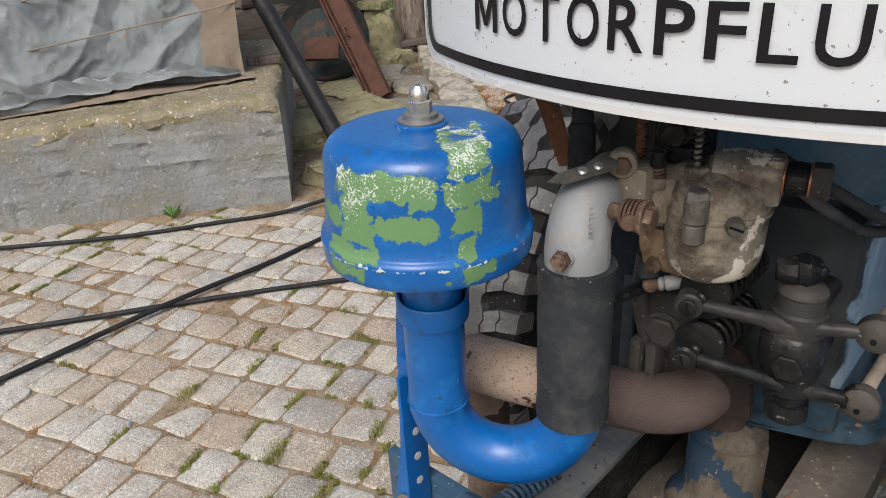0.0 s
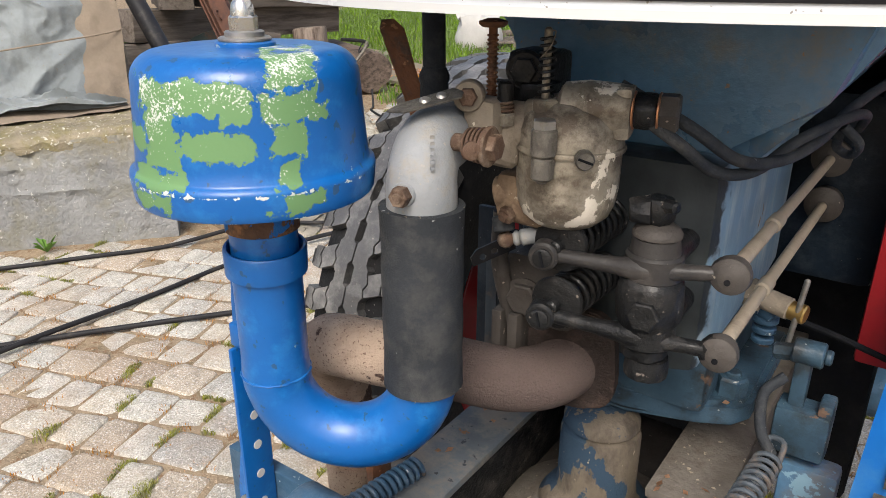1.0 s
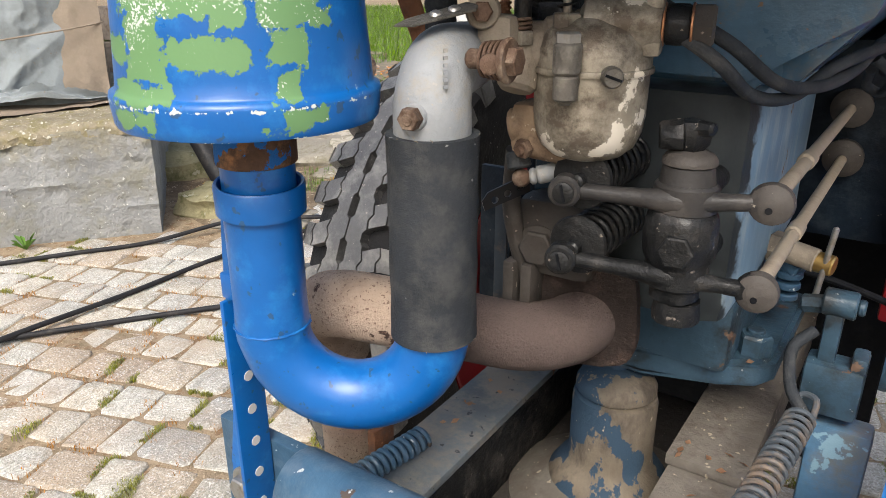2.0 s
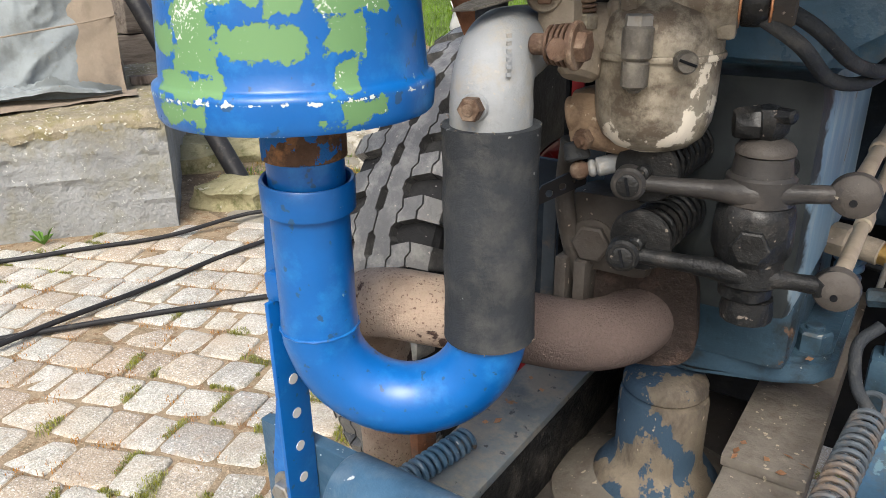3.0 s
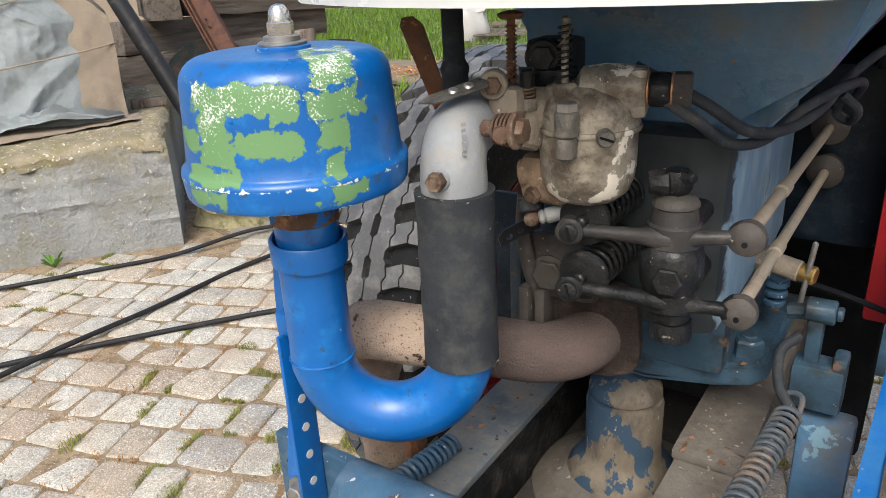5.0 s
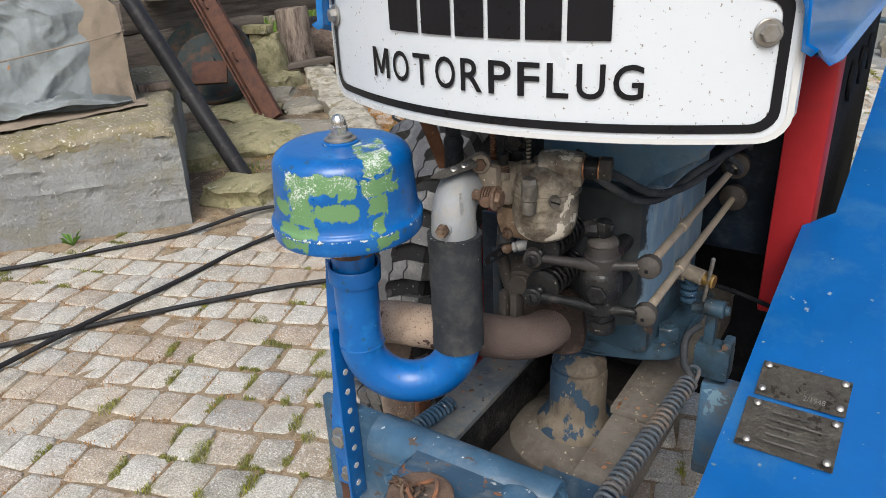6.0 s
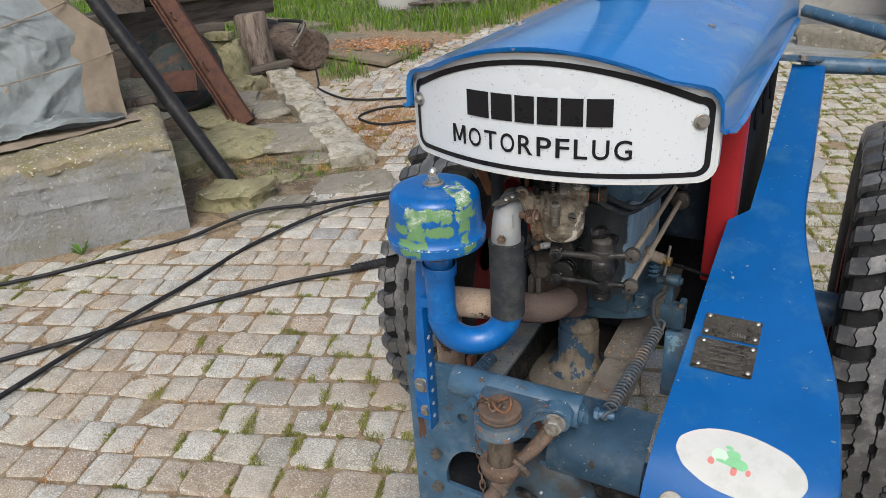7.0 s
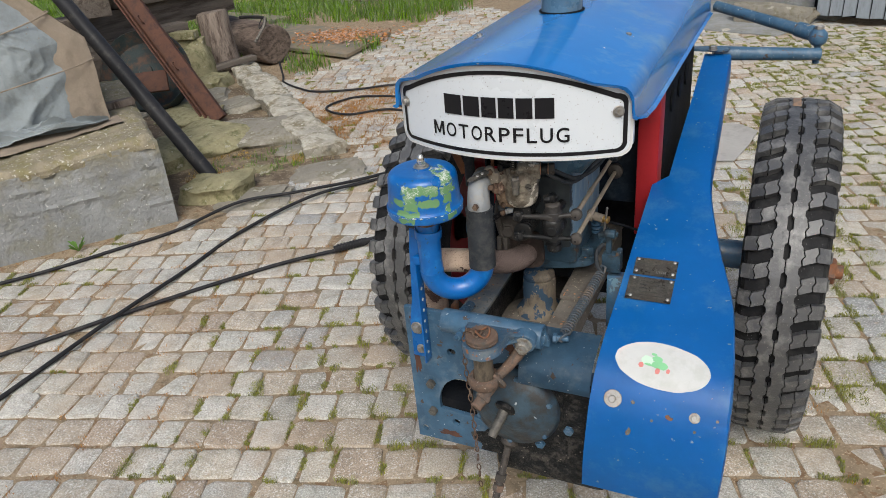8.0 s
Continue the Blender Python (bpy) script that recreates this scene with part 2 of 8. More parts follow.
def concrete_paint():
    """Grey concrete, with brown-green growth that has crept down from its top edge in tongues."""
    m = CONCRETE.copy()
    m.name = "mossy_weathered_concrete"
    n, l = m.node_tree.nodes, m.node_tree.links
    b = n["Principled BSDF"]
    old = b.inputs["Base Color"].links[0].from_socket
    pos = n.new("ShaderNodeNewGeometry")
    sep = n.new("ShaderNodeSeparateXYZ")
    l.new(pos.outputs["Position"], sep.inputs[0])
    tx = n.new("ShaderNodeTexNoise")
    tx.inputs["Scale"].default_value, tx.inputs["Detail"].default_value, tx.inputs["Roughness"].default_value = 7.0, 9, 0.68
    l.new(pos.outputs["Position"], tx.inputs["Vector"])
    mul = n.new("ShaderNodeMath")
    mul.operation = "MULTIPLY_ADD"
    mul.inputs[1].default_value = 0.62
    l.new(tx.outputs[0], mul.inputs[0])
    l.new(sep.outputs[2], mul.inputs[2])
    r = n.new("ShaderNodeMapRange")
    r.inputs[1].default_value, r.inputs[2].default_value, r.inputs[4].default_value = 0.66, 0.84, 0.75
    l.new(mul.outputs[0], r.inputs[0])
    fin = n.new("ShaderNodeMix")
    fin.data_type = "RGBA"
    l.new(r.outputs[0], fin.inputs[0])
    l.new(old, fin.inputs[6])
    fin.inputs[7].default_value = (0.20, 0.175, 0.105, 1)
    l.new(fin.outputs[2], b.inputs["Base Color"])
    return m


TARP = mat("faded_grey_tarp", (0.235, 0.262, 0.272), 0.85, var=0.16, scale=4, fine=60, bump=0.3, tint=(0.175, 0.192, 0.195), tint_at=0.55,
           chips=(0.30, 0.16, 0.07), chip_at=0.665, chip_scale=4.2, grit=(0.22, 0.20, 0.17), grit_at=0.69, grit_scale=60, spec=0.2)
BEIGE = mat("beige_canvas", (0.25, 0.205, 0.158), 0.8, var=0.2, scale=6, fine=60, bump=0.4, tint=(0.20, 0.165, 0.125), tint_at=0.56)
WOOD = mat("weathered_grey_wood", (0.215, 0.175, 0.145), 0.8, var=0.4, scale=6, fine=40, bump=0.8, tint=(0.07, 0.052, 0.042), tint_at=0.55, stretch=(1.6, 1.6, 0.3), bump_dist=0.01)
WOODY = mat("weathered_grey_beam", (0.165, 0.140, 0.118), 0.8, var=0.45, scale=6, fine=30, bump=0.8, tint=(0.065, 0.052, 0.043), tint_at=0.54, stretch=(1.6, 1.6, 0.16), bump_dist=0.01)
BARK = mat("split_log", (0.17, 0.13, 0.105), 0.85, var=0.45, scale=5, fine=24, bump=0.9, tint=(0.06, 0.047, 0.04), tint_at=0.54, stretch=(0.5, 2.2, 3.0), bump_dist=0.012)
MOSS = mat("mossy_stone", (0.285, 0.26, 0.155), 0.9, var=0.35, scale=7, fine=45, bump=0.8, tint=(0.13, 0.125, 0.060), tint_at=0.55, chips=(0.31, 0.29, 0.22), chip_at=0.62, chip_scale=14, bump_dist=0.012)
STONE = mat("grey_stone", (0.255, 0.235, 0.195), 0.88, var=0.3, scale=6, fine=50, bump=0.8, tint=(0.165, 0.15, 0.105), tint_at=0.55, chips=(0.34, 0.32, 0.27), chip_at=0.62, chip_scale=12, bump_dist=0.012)


def sett_paint(name, source, socket):
    """Granite: grey, warm and a few slate blocks, coarse crystals, a film of sand that drifts over several blocks."""
    m = bpy.data.materials.new(name)
    m.use_nodes = True
    n, l = m.node_tree.nodes, m.node_tree.links
    b = n["Principled BSDF"]
    pos = n.new("ShaderNodeNewGeometry").outputs["Position"]
    ident = n.new(source).outputs[socket]

    def tex(scale, detail, rough=0.6):
        t = n.new("ShaderNodeTexNoise")
        t.inputs["Scale"].default_value, t.inputs["Detail"].default_value, t.inputs["Roughness"].default_value = scale, detail, rough
        l.new(pos, t.inputs["Vector"])
        return t.outputs[0]

    def ramp(v, lo, hi, a=0.0, c=1.0):
        r = n.new("ShaderNodeMapRange")
        for k, q in enumerate((lo, hi, a, c)):
            r.inputs[1 + k].default_value = q
        l.new(v, r.inputs[0])
        return r.outputs[0]

    def mix(f, a, c, mode="MIX"):
        x = n.new("ShaderNodeMix")
        x.data_type, x.blend_type = "RGBA", mode
        for v, s in ((f, x.inputs[0]), (a, x.inputs[6]), (c, x.inputs[7])):
            if hasattr(v, "links"):
                l.new(v, s)
            else:
                s.default_value = (*v, 1) if isinstance(v, tuple) else v
        return x.outputs[2]

    kinds = n.new("ShaderNodeValToRGB")
    kinds.color_ramp.interpolation = "CONSTANT"
    tones = ((0.0, (0.580, 0.563, 0.499)), (0.16, (0.487, 0.458, 0.394)), (0.30, (0.626, 0.603, 0.539)), (0.44, (0.522, 0.447, 0.354)), (0.56, (0.545, 0.528, 0.476)),
             (0.68, (0.476, 0.389, 0.302)), (0.76, (0.592, 0.551, 0.464)), (0.88, (0.418, 0.418, 0.400)), (0.95, (0.545, 0.476, 0.383)))
    while len(kinds.color_ramp.elements) < len(tones):
        kinds.color_ramp.elements.new(0.5)
    for e, (at, c) in zip(kinds.color_ramp.elements, tones):
        e.position, e.color = at, (*c, 1)
    l.new(ident, kinds.inputs[0])
    col = kinds.outputs[0]
    crystal = tex(170, 3, 0.7)
    col = mix(ramp(crystal, 0.38, 0.62, 0.0, 0.62), col, mix(1.0, col, (0.34, 0.34, 0.34), "MULTIPLY"))
    col = mix(ramp(tex(150, 2), 0.57, 0.62, 0.0, 0.7), col, (0.72, 0.71, 0.68))
    col = mix(ramp(tex(110, 3), 0.66, 0.70, 0.0, 0.6), col, (0.10, 0.10, 0.10))
    cloud = tex(16, 6, 0.65)
    col = mix(ramp(cloud, 0.45, 0.66, 0.0, 0.5), col, mix(1.0, col, (0.48, 0.46, 0.43), "MULTIPLY"))
    col = mix(ramp(tex(2.6, 7, 0.7), 0.47, 0.66, 0.0, 0.62), col, (0.40, 0.315, 0.23))
    col = mix(ramp(tex(30, 6, 0.7), 0.56, 0.70, 0.0, 0.6), col, (0.37, 0.28, 0.19))
    l.new(col, b.inputs["Base Color"])
    b.inputs["Roughness"].default_value = 0.86
    b.inputs["Specular IOR Level"].default_value = 0.15
    add = n.new("ShaderNodeMath")
    add.operation = "MULTIPLY_ADD"
    l.new(cloud, add.inputs[0])
    add.inputs[1].default_value = 2.2
    l.new(crystal, add.inputs[2])
    bp = n.new("ShaderNodeBump")
    bp.inputs["Strength"].default_value, bp.inputs["Distance"].default_value = 0.8, 0.006
    l.new(add.outputs[0], bp.inputs["Height"])
    l.new(bp.outputs[0], b.inputs["Normal"])
    return m


SETT = sett_paint("granite_sett", "ShaderNodeObjectInfo", "Random")
SETT_FAR = sett_paint("granite_setts", "ShaderNodeNewGeometry", "Random Per Island")
SOIL = mat("sandy_joint_soil", (0.30, 0.232, 0.155), 0.95, var=0.3, scale=9, fine=70, bump=0.8, tint=(0.15, 0.115, 0.07), tint_at=0.58, chips=(0.20, 0.13, 0.075), chip_at=0.56, chip_scale=26, grit=(0.40, 0.31, 0.21), grit_at=0.62, grit_scale=120, bump_dist=0.01)
GRASS = mat("green_grass", (0.125, 0.20, 0.042), 0.6, var=0.3, scale=2, fine=30, bump=0.0, rnd=0.35, island=True)
MOSSGRASS = mat("olive_joint_grass", (0.24, 0.245, 0.085), 0.9, var=0.3, scale=4, fine=30, bump=0.0, rnd=0.35, island=True)
DRYGRASS = mat("dry_straw_grass", (0.36, 0.265, 0.125), 0.8, var=0.25, scale=4, fine=30, bump=0.0, rnd=0.3, island=True)
BROWNSTRAW = mat("brown_dead_grass", (0.36, 0.20, 0.09), 0.85, var=0.25, scale=4, fine=30, bump=0.0, rnd=0.3, island=True)
KERBMAT = mat("pale_weathered_kerb", (0.45, 0.42, 0.35), 0.88, var=0.4, scale=6, fine=45, bump=1.0, tint=(0.19, 0.165, 0.11), tint_at=0.52, bump_dist=0.012, grit=(0.54, 0.51, 0.45), grit_at=0.66, grit_scale=50)
PINRUST = mat("brown_rusted_pin", (0.155, 0.105, 0.078), 0.7, 0.1, var=0.35, scale=26, fine=120, bump=0.6, tint=(0.075, 0.066, 0.058), tint_at=0.52, grit=(0.30, 0.25, 0.20), grit_at=0.68, grit_scale=140)
CHIPS = mat("wood_chips", (0.36, 0.21, 0.13), 0.85, var=0.25, scale=8, fine=50, bump=0.2, rnd=0.3, island=True)
OLDBOARD = mat("mouldy_board", (0.24, 0.19, 0.13), 0.85, var=0.25, scale=4, fine=40, bump=0.4, tint=(0.15, 0.145, 0.115), tint_at=0.52)
DOORWOOD = mat("grey_blue_door_boards", (0.27, 0.30, 0.33), 0.75, var=0.15, scale=5, fine=40, bump=0.3, tint=(0.20, 0.22, 0.24), tint_at=0.58, stretch=(6, 6, 1))
WALLMAT = mat("grey_lime_wall", (0.36, 0.345, 0.32), 0.9, var=0.15, scale=3, fine=40, bump=0.5, tint=(0.25, 0.24, 0.22), tint_at=0.6)
WEED = mat("weed_leaf", (0.10, 0.20, 0.035), 0.5, var=0.25, scale=20, fine=60, bump=0.1)
TEAL = mat("old_teal_paint", (0.030, 0.042, 0.042), 0.6, var=0.4, scale=7, fine=60, bump=0.3, tint=(0.08, 0.045, 0.03), tint_at=0.54)
BAG = mat("white_plastic_sack", (0.42, 0.415, 0.40), 0.5, var=0.15, scale=5, fine=30, bump=0.3)
# Black of oil grime; also painted shade on the rail web and cover gap.
GRIME_SHADE = mat("black_oil_grime_and_shade", (0.011, 0.012, 0.013), 0.4, 0.0, var=0.5, scale=25, fine=120, bump=0.7, tint=(0.055, 0.05, 0.045), tint_at=0.56, grit=(0.2, 0.18, 0.15), grit_at=0.68, grit_scale=150)
EARTH = mat("crumbly_garden_soil", (0.155, 0.118, 0.080), 0.95, var=0.4, scale=5, fine=50, bump=1.0, tint=(0.27, 0.215, 0.145), tint_at=0.54, grit=(0.36, 0.31, 0.24), grit_at=0.64, grit_scale=60, bump_dist=0.015)
NECKRUST = mat("rusty_flaked_neck", (0.115, 0.066, 0.042), 0.75, 0.1, var=0.4, scale=40, fine=150, bump=0.6, tint=(0.26, 0.13, 0.06), tint_at=0.55, chips=(0.02, 0.12, 0.34), chip_at=0.56, chip_scale=55)
FILLER = mat("blue_flakes_over_dust", (0.195, 0.162, 0.122), 0.6, var=0.4, scale=16, fine=90, bump=0.6, tint=(0.085, 0.072, 0.058), tint_at=0.56, chips=(0.036, 0.064, 0.098), chip_at=0.49, chip_scale=15, stretch=(1, 1, 0.55), grit=(0.34, 0.29, 0.22), grit_at=0.70, grit_scale=120)
RAILDUST = mat("brown_dust_on_steel", (0.160, 0.142, 0.120), 0.85, 0.0, var=0.4, scale=12, fine=90, bump=0.5, tint=(0.095, 0.080, 0.066), tint_at=0.56, grit=(0.32, 0.275, 0.21), grit_at=0.67, grit_scale=130)
SHANK = mat("worn_brown_shank", (0.165, 0.135, 0.10), 0.5, 0.3, var=0.4, scale=26, fine=120, bump=0.4, tint=(0.06, 0.052, 0.045), tint_at=0.55, stretch=(1, 1, 0.4))
ZINCDULL = mat("dull_weathered_zinc", (0.26, 0.25, 0.225), 0.55, 0.3, var=0.2, scale=40, fine=200, bump=0.2, tint=(0.15, 0.12, 0.09), tint_at=0.55)
STUBIRON = mat("oily_grey_iron", (0.115, 0.108, 0.095), 0.45, 0.2, var=0.35, scale=30, fine=120, bump=0.4, tint=(0.045, 0.043, 0.04), tint_at=0.55)
RAILBLUE = mat("dusty_blue_grey_paint", (0.135, 0.155, 0.165), 0.6, var=0.3, scale=10, fine=70, bump=0.35, tint=(0.21, 0.19, 0.16), tint_at=0.52, chips=(0.23, 0.12, 0.06), chip_at=0.645, chip_scale=16, grit=(0.05, 0.055, 0.06), grit_at=0.66, grit_scale=90)
BROWNCAST = mat("tan_dusty_casting", (0.30, 0.215, 0.145), 0.75, 0.0, var=0.35, scale=18, fine=110, bump=0.5, tint=(0.12, 0.082, 0.056), tint_at=0.56, grit=(0.42, 0.35, 0.27), grit_at=0.68, grit_scale=150)
GRIMEBLUE = mat("oily_dark_blue_iron", (0.009, 0.016, 0.026), 0.45, 0.0, var=0.5, scale=14, fine=90, bump=0.4, tint=(0.024, 0.034, 0.044), tint_at=0.57, grit=(0.13, 0.13, 0.12), grit_at=0.73, grit_scale=150, spec=0.15)
BRICK = mat("old_red_brick", (0.24, 0.10, 0.07), 0.9, var=0.25, scale=12, fine=70, bump=0.5)


# ---- helpers for meshes ----
def part(name, bm, material, parent=None, label="", smooth=True, angle=40.0):
    me = bpy.data.meshes.new(name)
    bmesh.ops.recalc_face_normals(bm, faces=bm.faces)
    for e in bm.edges:
        if len(e.link_faces) == 2 and e.calc_face_angle(0.0) > radians(angle):
            e.smooth = False
    for f in bm.faces:
        f.smooth = smooth
    bm.to_mesh(me)
    bm.free()
    me.materials.append(material)
    ob = new(name, me)
    if parent is not None:
        ob.parent = parent
        if parent.type == "EMPTY":
            ob.matrix_parent_inverse = Matrix.Translation(-parent.location)
    if label:
        ob["label"] = label
    return ob


def thing(name, loc, label, category, group="", kind=""):
    ob = new(name)
    ob.location = loc
    ob.empty_display_size = 0.05
    return tagged(ob, label, category, group, kind)


def solo(name, bm, material, loc, label, category, group="", kind="", smooth=True, angle=40.0):
    bmesh.ops.translate(bm, verts=bm.verts, vec=-Vector(loc))
    ob = part(name, bm, material, None, "", smooth, angle)
    ob.location = loc
    return tagged(ob, label, category, group, kind)


def axes(d):
    d = Vector(d).normalized()
    u = d.orthogonal().normalized() if abs(d.z) < 0.999 else Vector((1, 0, 0))
    if abs(d.z) < 0.999:
        u = Vector((0, 0, 1)).cross(d).normalized()
    return d, u, d.cross(u)


def lathe(bm, profile, base, d=(0, 0, 1), seg=40, cap=True):
    """Turns (radius, height) pairs round the axis through base along d."""
    d, u, v = axes(d)
    base = Vector(base)
    rings = []
    for r, h in profile:
        rings.append([bm.verts.new(base + d * h + (u * math.cos(2 * math.pi * k / seg) + v * math.sin(2 * math.pi * k / seg)) * max(r, 1e-5)) for k in range(seg)])
    for a, b in zip(rings, rings[1:]):
        for k in range(seg):
            bm.faces.new((a[k], a[(k + 1) % seg], b[(k + 1) % seg], b[k]))
    if cap:
        for ring in (rings[0], rings[-1]):
            bm.faces.new(ring)
    return bm


def turned(profile, base, d=(0, 0, 1), seg=40, cap=True):
    return lathe(bmesh.new(), profile, base, d, seg, cap)


def rod(bm, a, b, r, r2=None, seg=20, bev=0.0015):
    a, b = Vector(a), Vector(b)
    L, r2 = (b - a).length, r if r2 is None else r2
    return lathe(bm, [(r - bev, 0), (r, bev), (r2, L - bev), (r2 - bev, L)], a, b - a, seg)


def spline(pts, steps=8):
    """Points of a smooth line through pts."""
    p = [Vector(q) for q in pts]
    p = [p[0] * 2 - p[1]] + p + [p[-1] * 2 - p[-2]]
    out = []
    for i in range(1, len(p) - 2):
        for s in range(steps):
            t = s / steps
            out.append(0.5 * ((2 * p[i]) + (p[i + 1] - p[i - 1]) * t + (2 * p[i - 1] - 5 * p[i] + 4 * p[i + 1] - p[i + 2]) * t * t
                              + (3 * p[i] - p[i - 1] - 3 * p[i + 1] + p[i + 2]) * t ** 3))
    return out + [p[-2]]


def sweep(bm, pts, r, seg=16, radii=None, cap=True):
    """A round tube along the points pts."""
    pts = [Vector(p) for p in pts]
    rings, u = [], None
    for i, p in enumerate(pts):
        d = (pts[min(i + 1, len(pts) - 1)] - pts[max(i - 1, 0)]).normalized()
        u = (axes(d)[1] if u is None else (u - d * u.dot(d)).normalized())
        v = d.cross(u)
        q = radii[i] if radii else r
        rings.append([bm.verts.new(p + (u * math.cos(2 * math.pi * k / seg) + v * math.sin(2 * math.pi * k / seg)) * q) for k in range(seg)])
    for a, b in zip(rings, rings[1:]):
        for k in range(seg):
            bm.faces.new((a[k], a[(k + 1) % seg], b[(k + 1) % seg], b[k]))
    if cap:
        bm.faces.new(rings[0])
        bm.faces.new(rings[-1])
    return bm


def helix(bm, a, b, r, turns, wire, seg=8, per=18):
    a, b = Vector(a), Vector(b)
    d, u, v = axes(b - a)
    n = int(turns * per)
    return sweep(bm, [a + (b - a) * (i / n) + (u * math.cos(2 * math.pi * i / per) + v * math.sin(2 * math.pi * i / per)) * r for i in range(n + 1)], wire, seg)


def box(bm, lo, hi, bev=0.003, m=None):
    lo, hi = Vector(lo), Vector(hi)
    r = bmesh.ops.create_cube(bm, size=1.0)
    vs = r["verts"]
    bmesh.ops.transform(bm, verts=vs, matrix=Matrix.Translation((lo + hi) / 2) @ Matrix.Diagonal((*(hi - lo), 1)))
    if bev:
        es = list({e for v in vs for e in v.link_edges})
        g = bmesh.ops.bevel(bm, geom=es, offset=bev, segments=2, affect="EDGES", profile=0.6)
        vs = list({v for f in g["faces"] for v in f.verts} | {v for v in vs if v.is_valid})
    if m is not None:
        bmesh.ops.transform(bm, verts=vs, matrix=m)
    return vs


def slab(bm, outline, a, u, v, thick, bev=0.0):
    """A plate: the outline's (s, t) pairs in the plane through a spanned by u and v, thickened along u x v."""
    a, u, v = Vector(a), Vector(u).normalized(), Vector(v).normalized()
    w = u.cross(v)
    low = [bm.verts.new(a + u * s + v * t) for s, t in outline]
    top = [bm.verts.new(a + u * s + v * t + w * thick) for s, t in outline]
    k = len(outline)
    fs = [bm.faces.new(low), bm.faces.new(top)] + [bm.faces.new((low[i], low[(i + 1) % k], top[(i + 1) % k], top[i])) for i in range(k)]
    if bev:
        bmesh.ops.bevel(bm, geom=list(fs[1].edges) + list(fs[0].edges), offset=bev, segments=2, affect="EDGES")
    return bm


def hexhead(bm, base, d, across, high, dome=True):
    d, u, v = axes(d)
    base = Vector(base)
    R = across / math.sqrt(3)
    ring = lambda q, h: [bm.verts.new(base + d * h + (u * math.cos(math.pi * k / 3) + v * math.sin(math.pi * k / 3)) * q) for k in range(6)]
    rs = [ring(R, 0), ring(R, high * 0.86), ring(R * 0.88, high)]
    for a, b in zip(rs, rs[1:]):
        for k in range(6):
            bm.faces.new((a[k], a[(k + 1) % 6], b[(k + 1) % 6], b[k]))
    bm.faces.new(rs[0])
    bm.faces.new(rs[-1])
    return bm


def bolt(parent, base, d, across=0.016, high=0.009, washer=0.0, stud=0.0, material=None, name="bolt", label=""):
    bm = bmesh.new()
    base, dd = Vector(base), Vector(d).normalized()
    h0 = 0
    if washer:
        lathe(bm, [(washer - 0.001, 0), (washer, 0.0008), (washer, 0.0022), (washer - 0.001, 0.003)], base, dd, 24)
        h0 = 0.003
    hexhead(bm, base + dd * h0, dd, across, high)
    if stud:
        lathe(bm, [(across * 0.3, 0), (across * 0.3, stud - 0.001), (across * 0.24, stud)], base + dd * (h0 + high), dd, 14)
    return part(name, bm, material or STEEL, parent, label, angle=25)


def rough_up(bm, amount, scale, seed=0.0):
    for v in bm.verts:
        v.co += noise.noise_vector(v.co * scale + Vector((seed, seed * 1.7, -seed))) * amount


def blob(bm, size, m, sub=3, lump=0.18, freq=1.6, seed=0.0, flat=0.0):
    """A rough stone: a cube rounded half way, lumped and turned."""
    vs = bmesh.ops.create_cube(bm, size=1.0)["verts"]
    bmesh.ops.subdivide_edges(bm, edges=list(bm.edges), cuts=2 ** sub - 1, use_grid_fill=True)
    vs = list(bm.verts)
    for v in vs:
        c = v.co.copy()
        v.co = c.lerp(c.normalized() * 0.58, 0.45)
        v.co += noise.noise_vector(v.co * freq + Vector((seed, seed * 2.1, 0))) * lump + noise.noise_vector(v.co * freq * 4 + Vector((0, seed, 0))) * lump * 0.2
        v.co = m @ Vector((v.co.x * size[0], v.co.y * size[1], v.co.z * size[2]))
    return bm


# ---- the ground ----
bm = bmesh.new()
bmesh.ops.create_grid(bm, x_segments=40, y_segments=40, size=150)
bmesh.ops.translate(bm, verts=bm.verts, vec=(0, 0, -0.0060))
ground = tagged(part("ground", bm, SOIL), "sandy brown soil under the stone paving", "ground", kind="structure")

# ---- the motor plough ----
plough = thing("motor_plough", (0, 0.4, 0), "blue vintage motor plough with white name sign, worn paint", "motor plough")


SIGN_X, SIGN_W, SIGN_TOP, SIGN_SIDE, SIGN_LOW = 0.006, 0.249, 1.350, 1.288, 1.161


def sign_y(x, off=0.0):
    """The name sign bulges forward in plan."""
    return -0.070 * (1 - ((x - SIGN_X) / 0.235) ** 2) + off


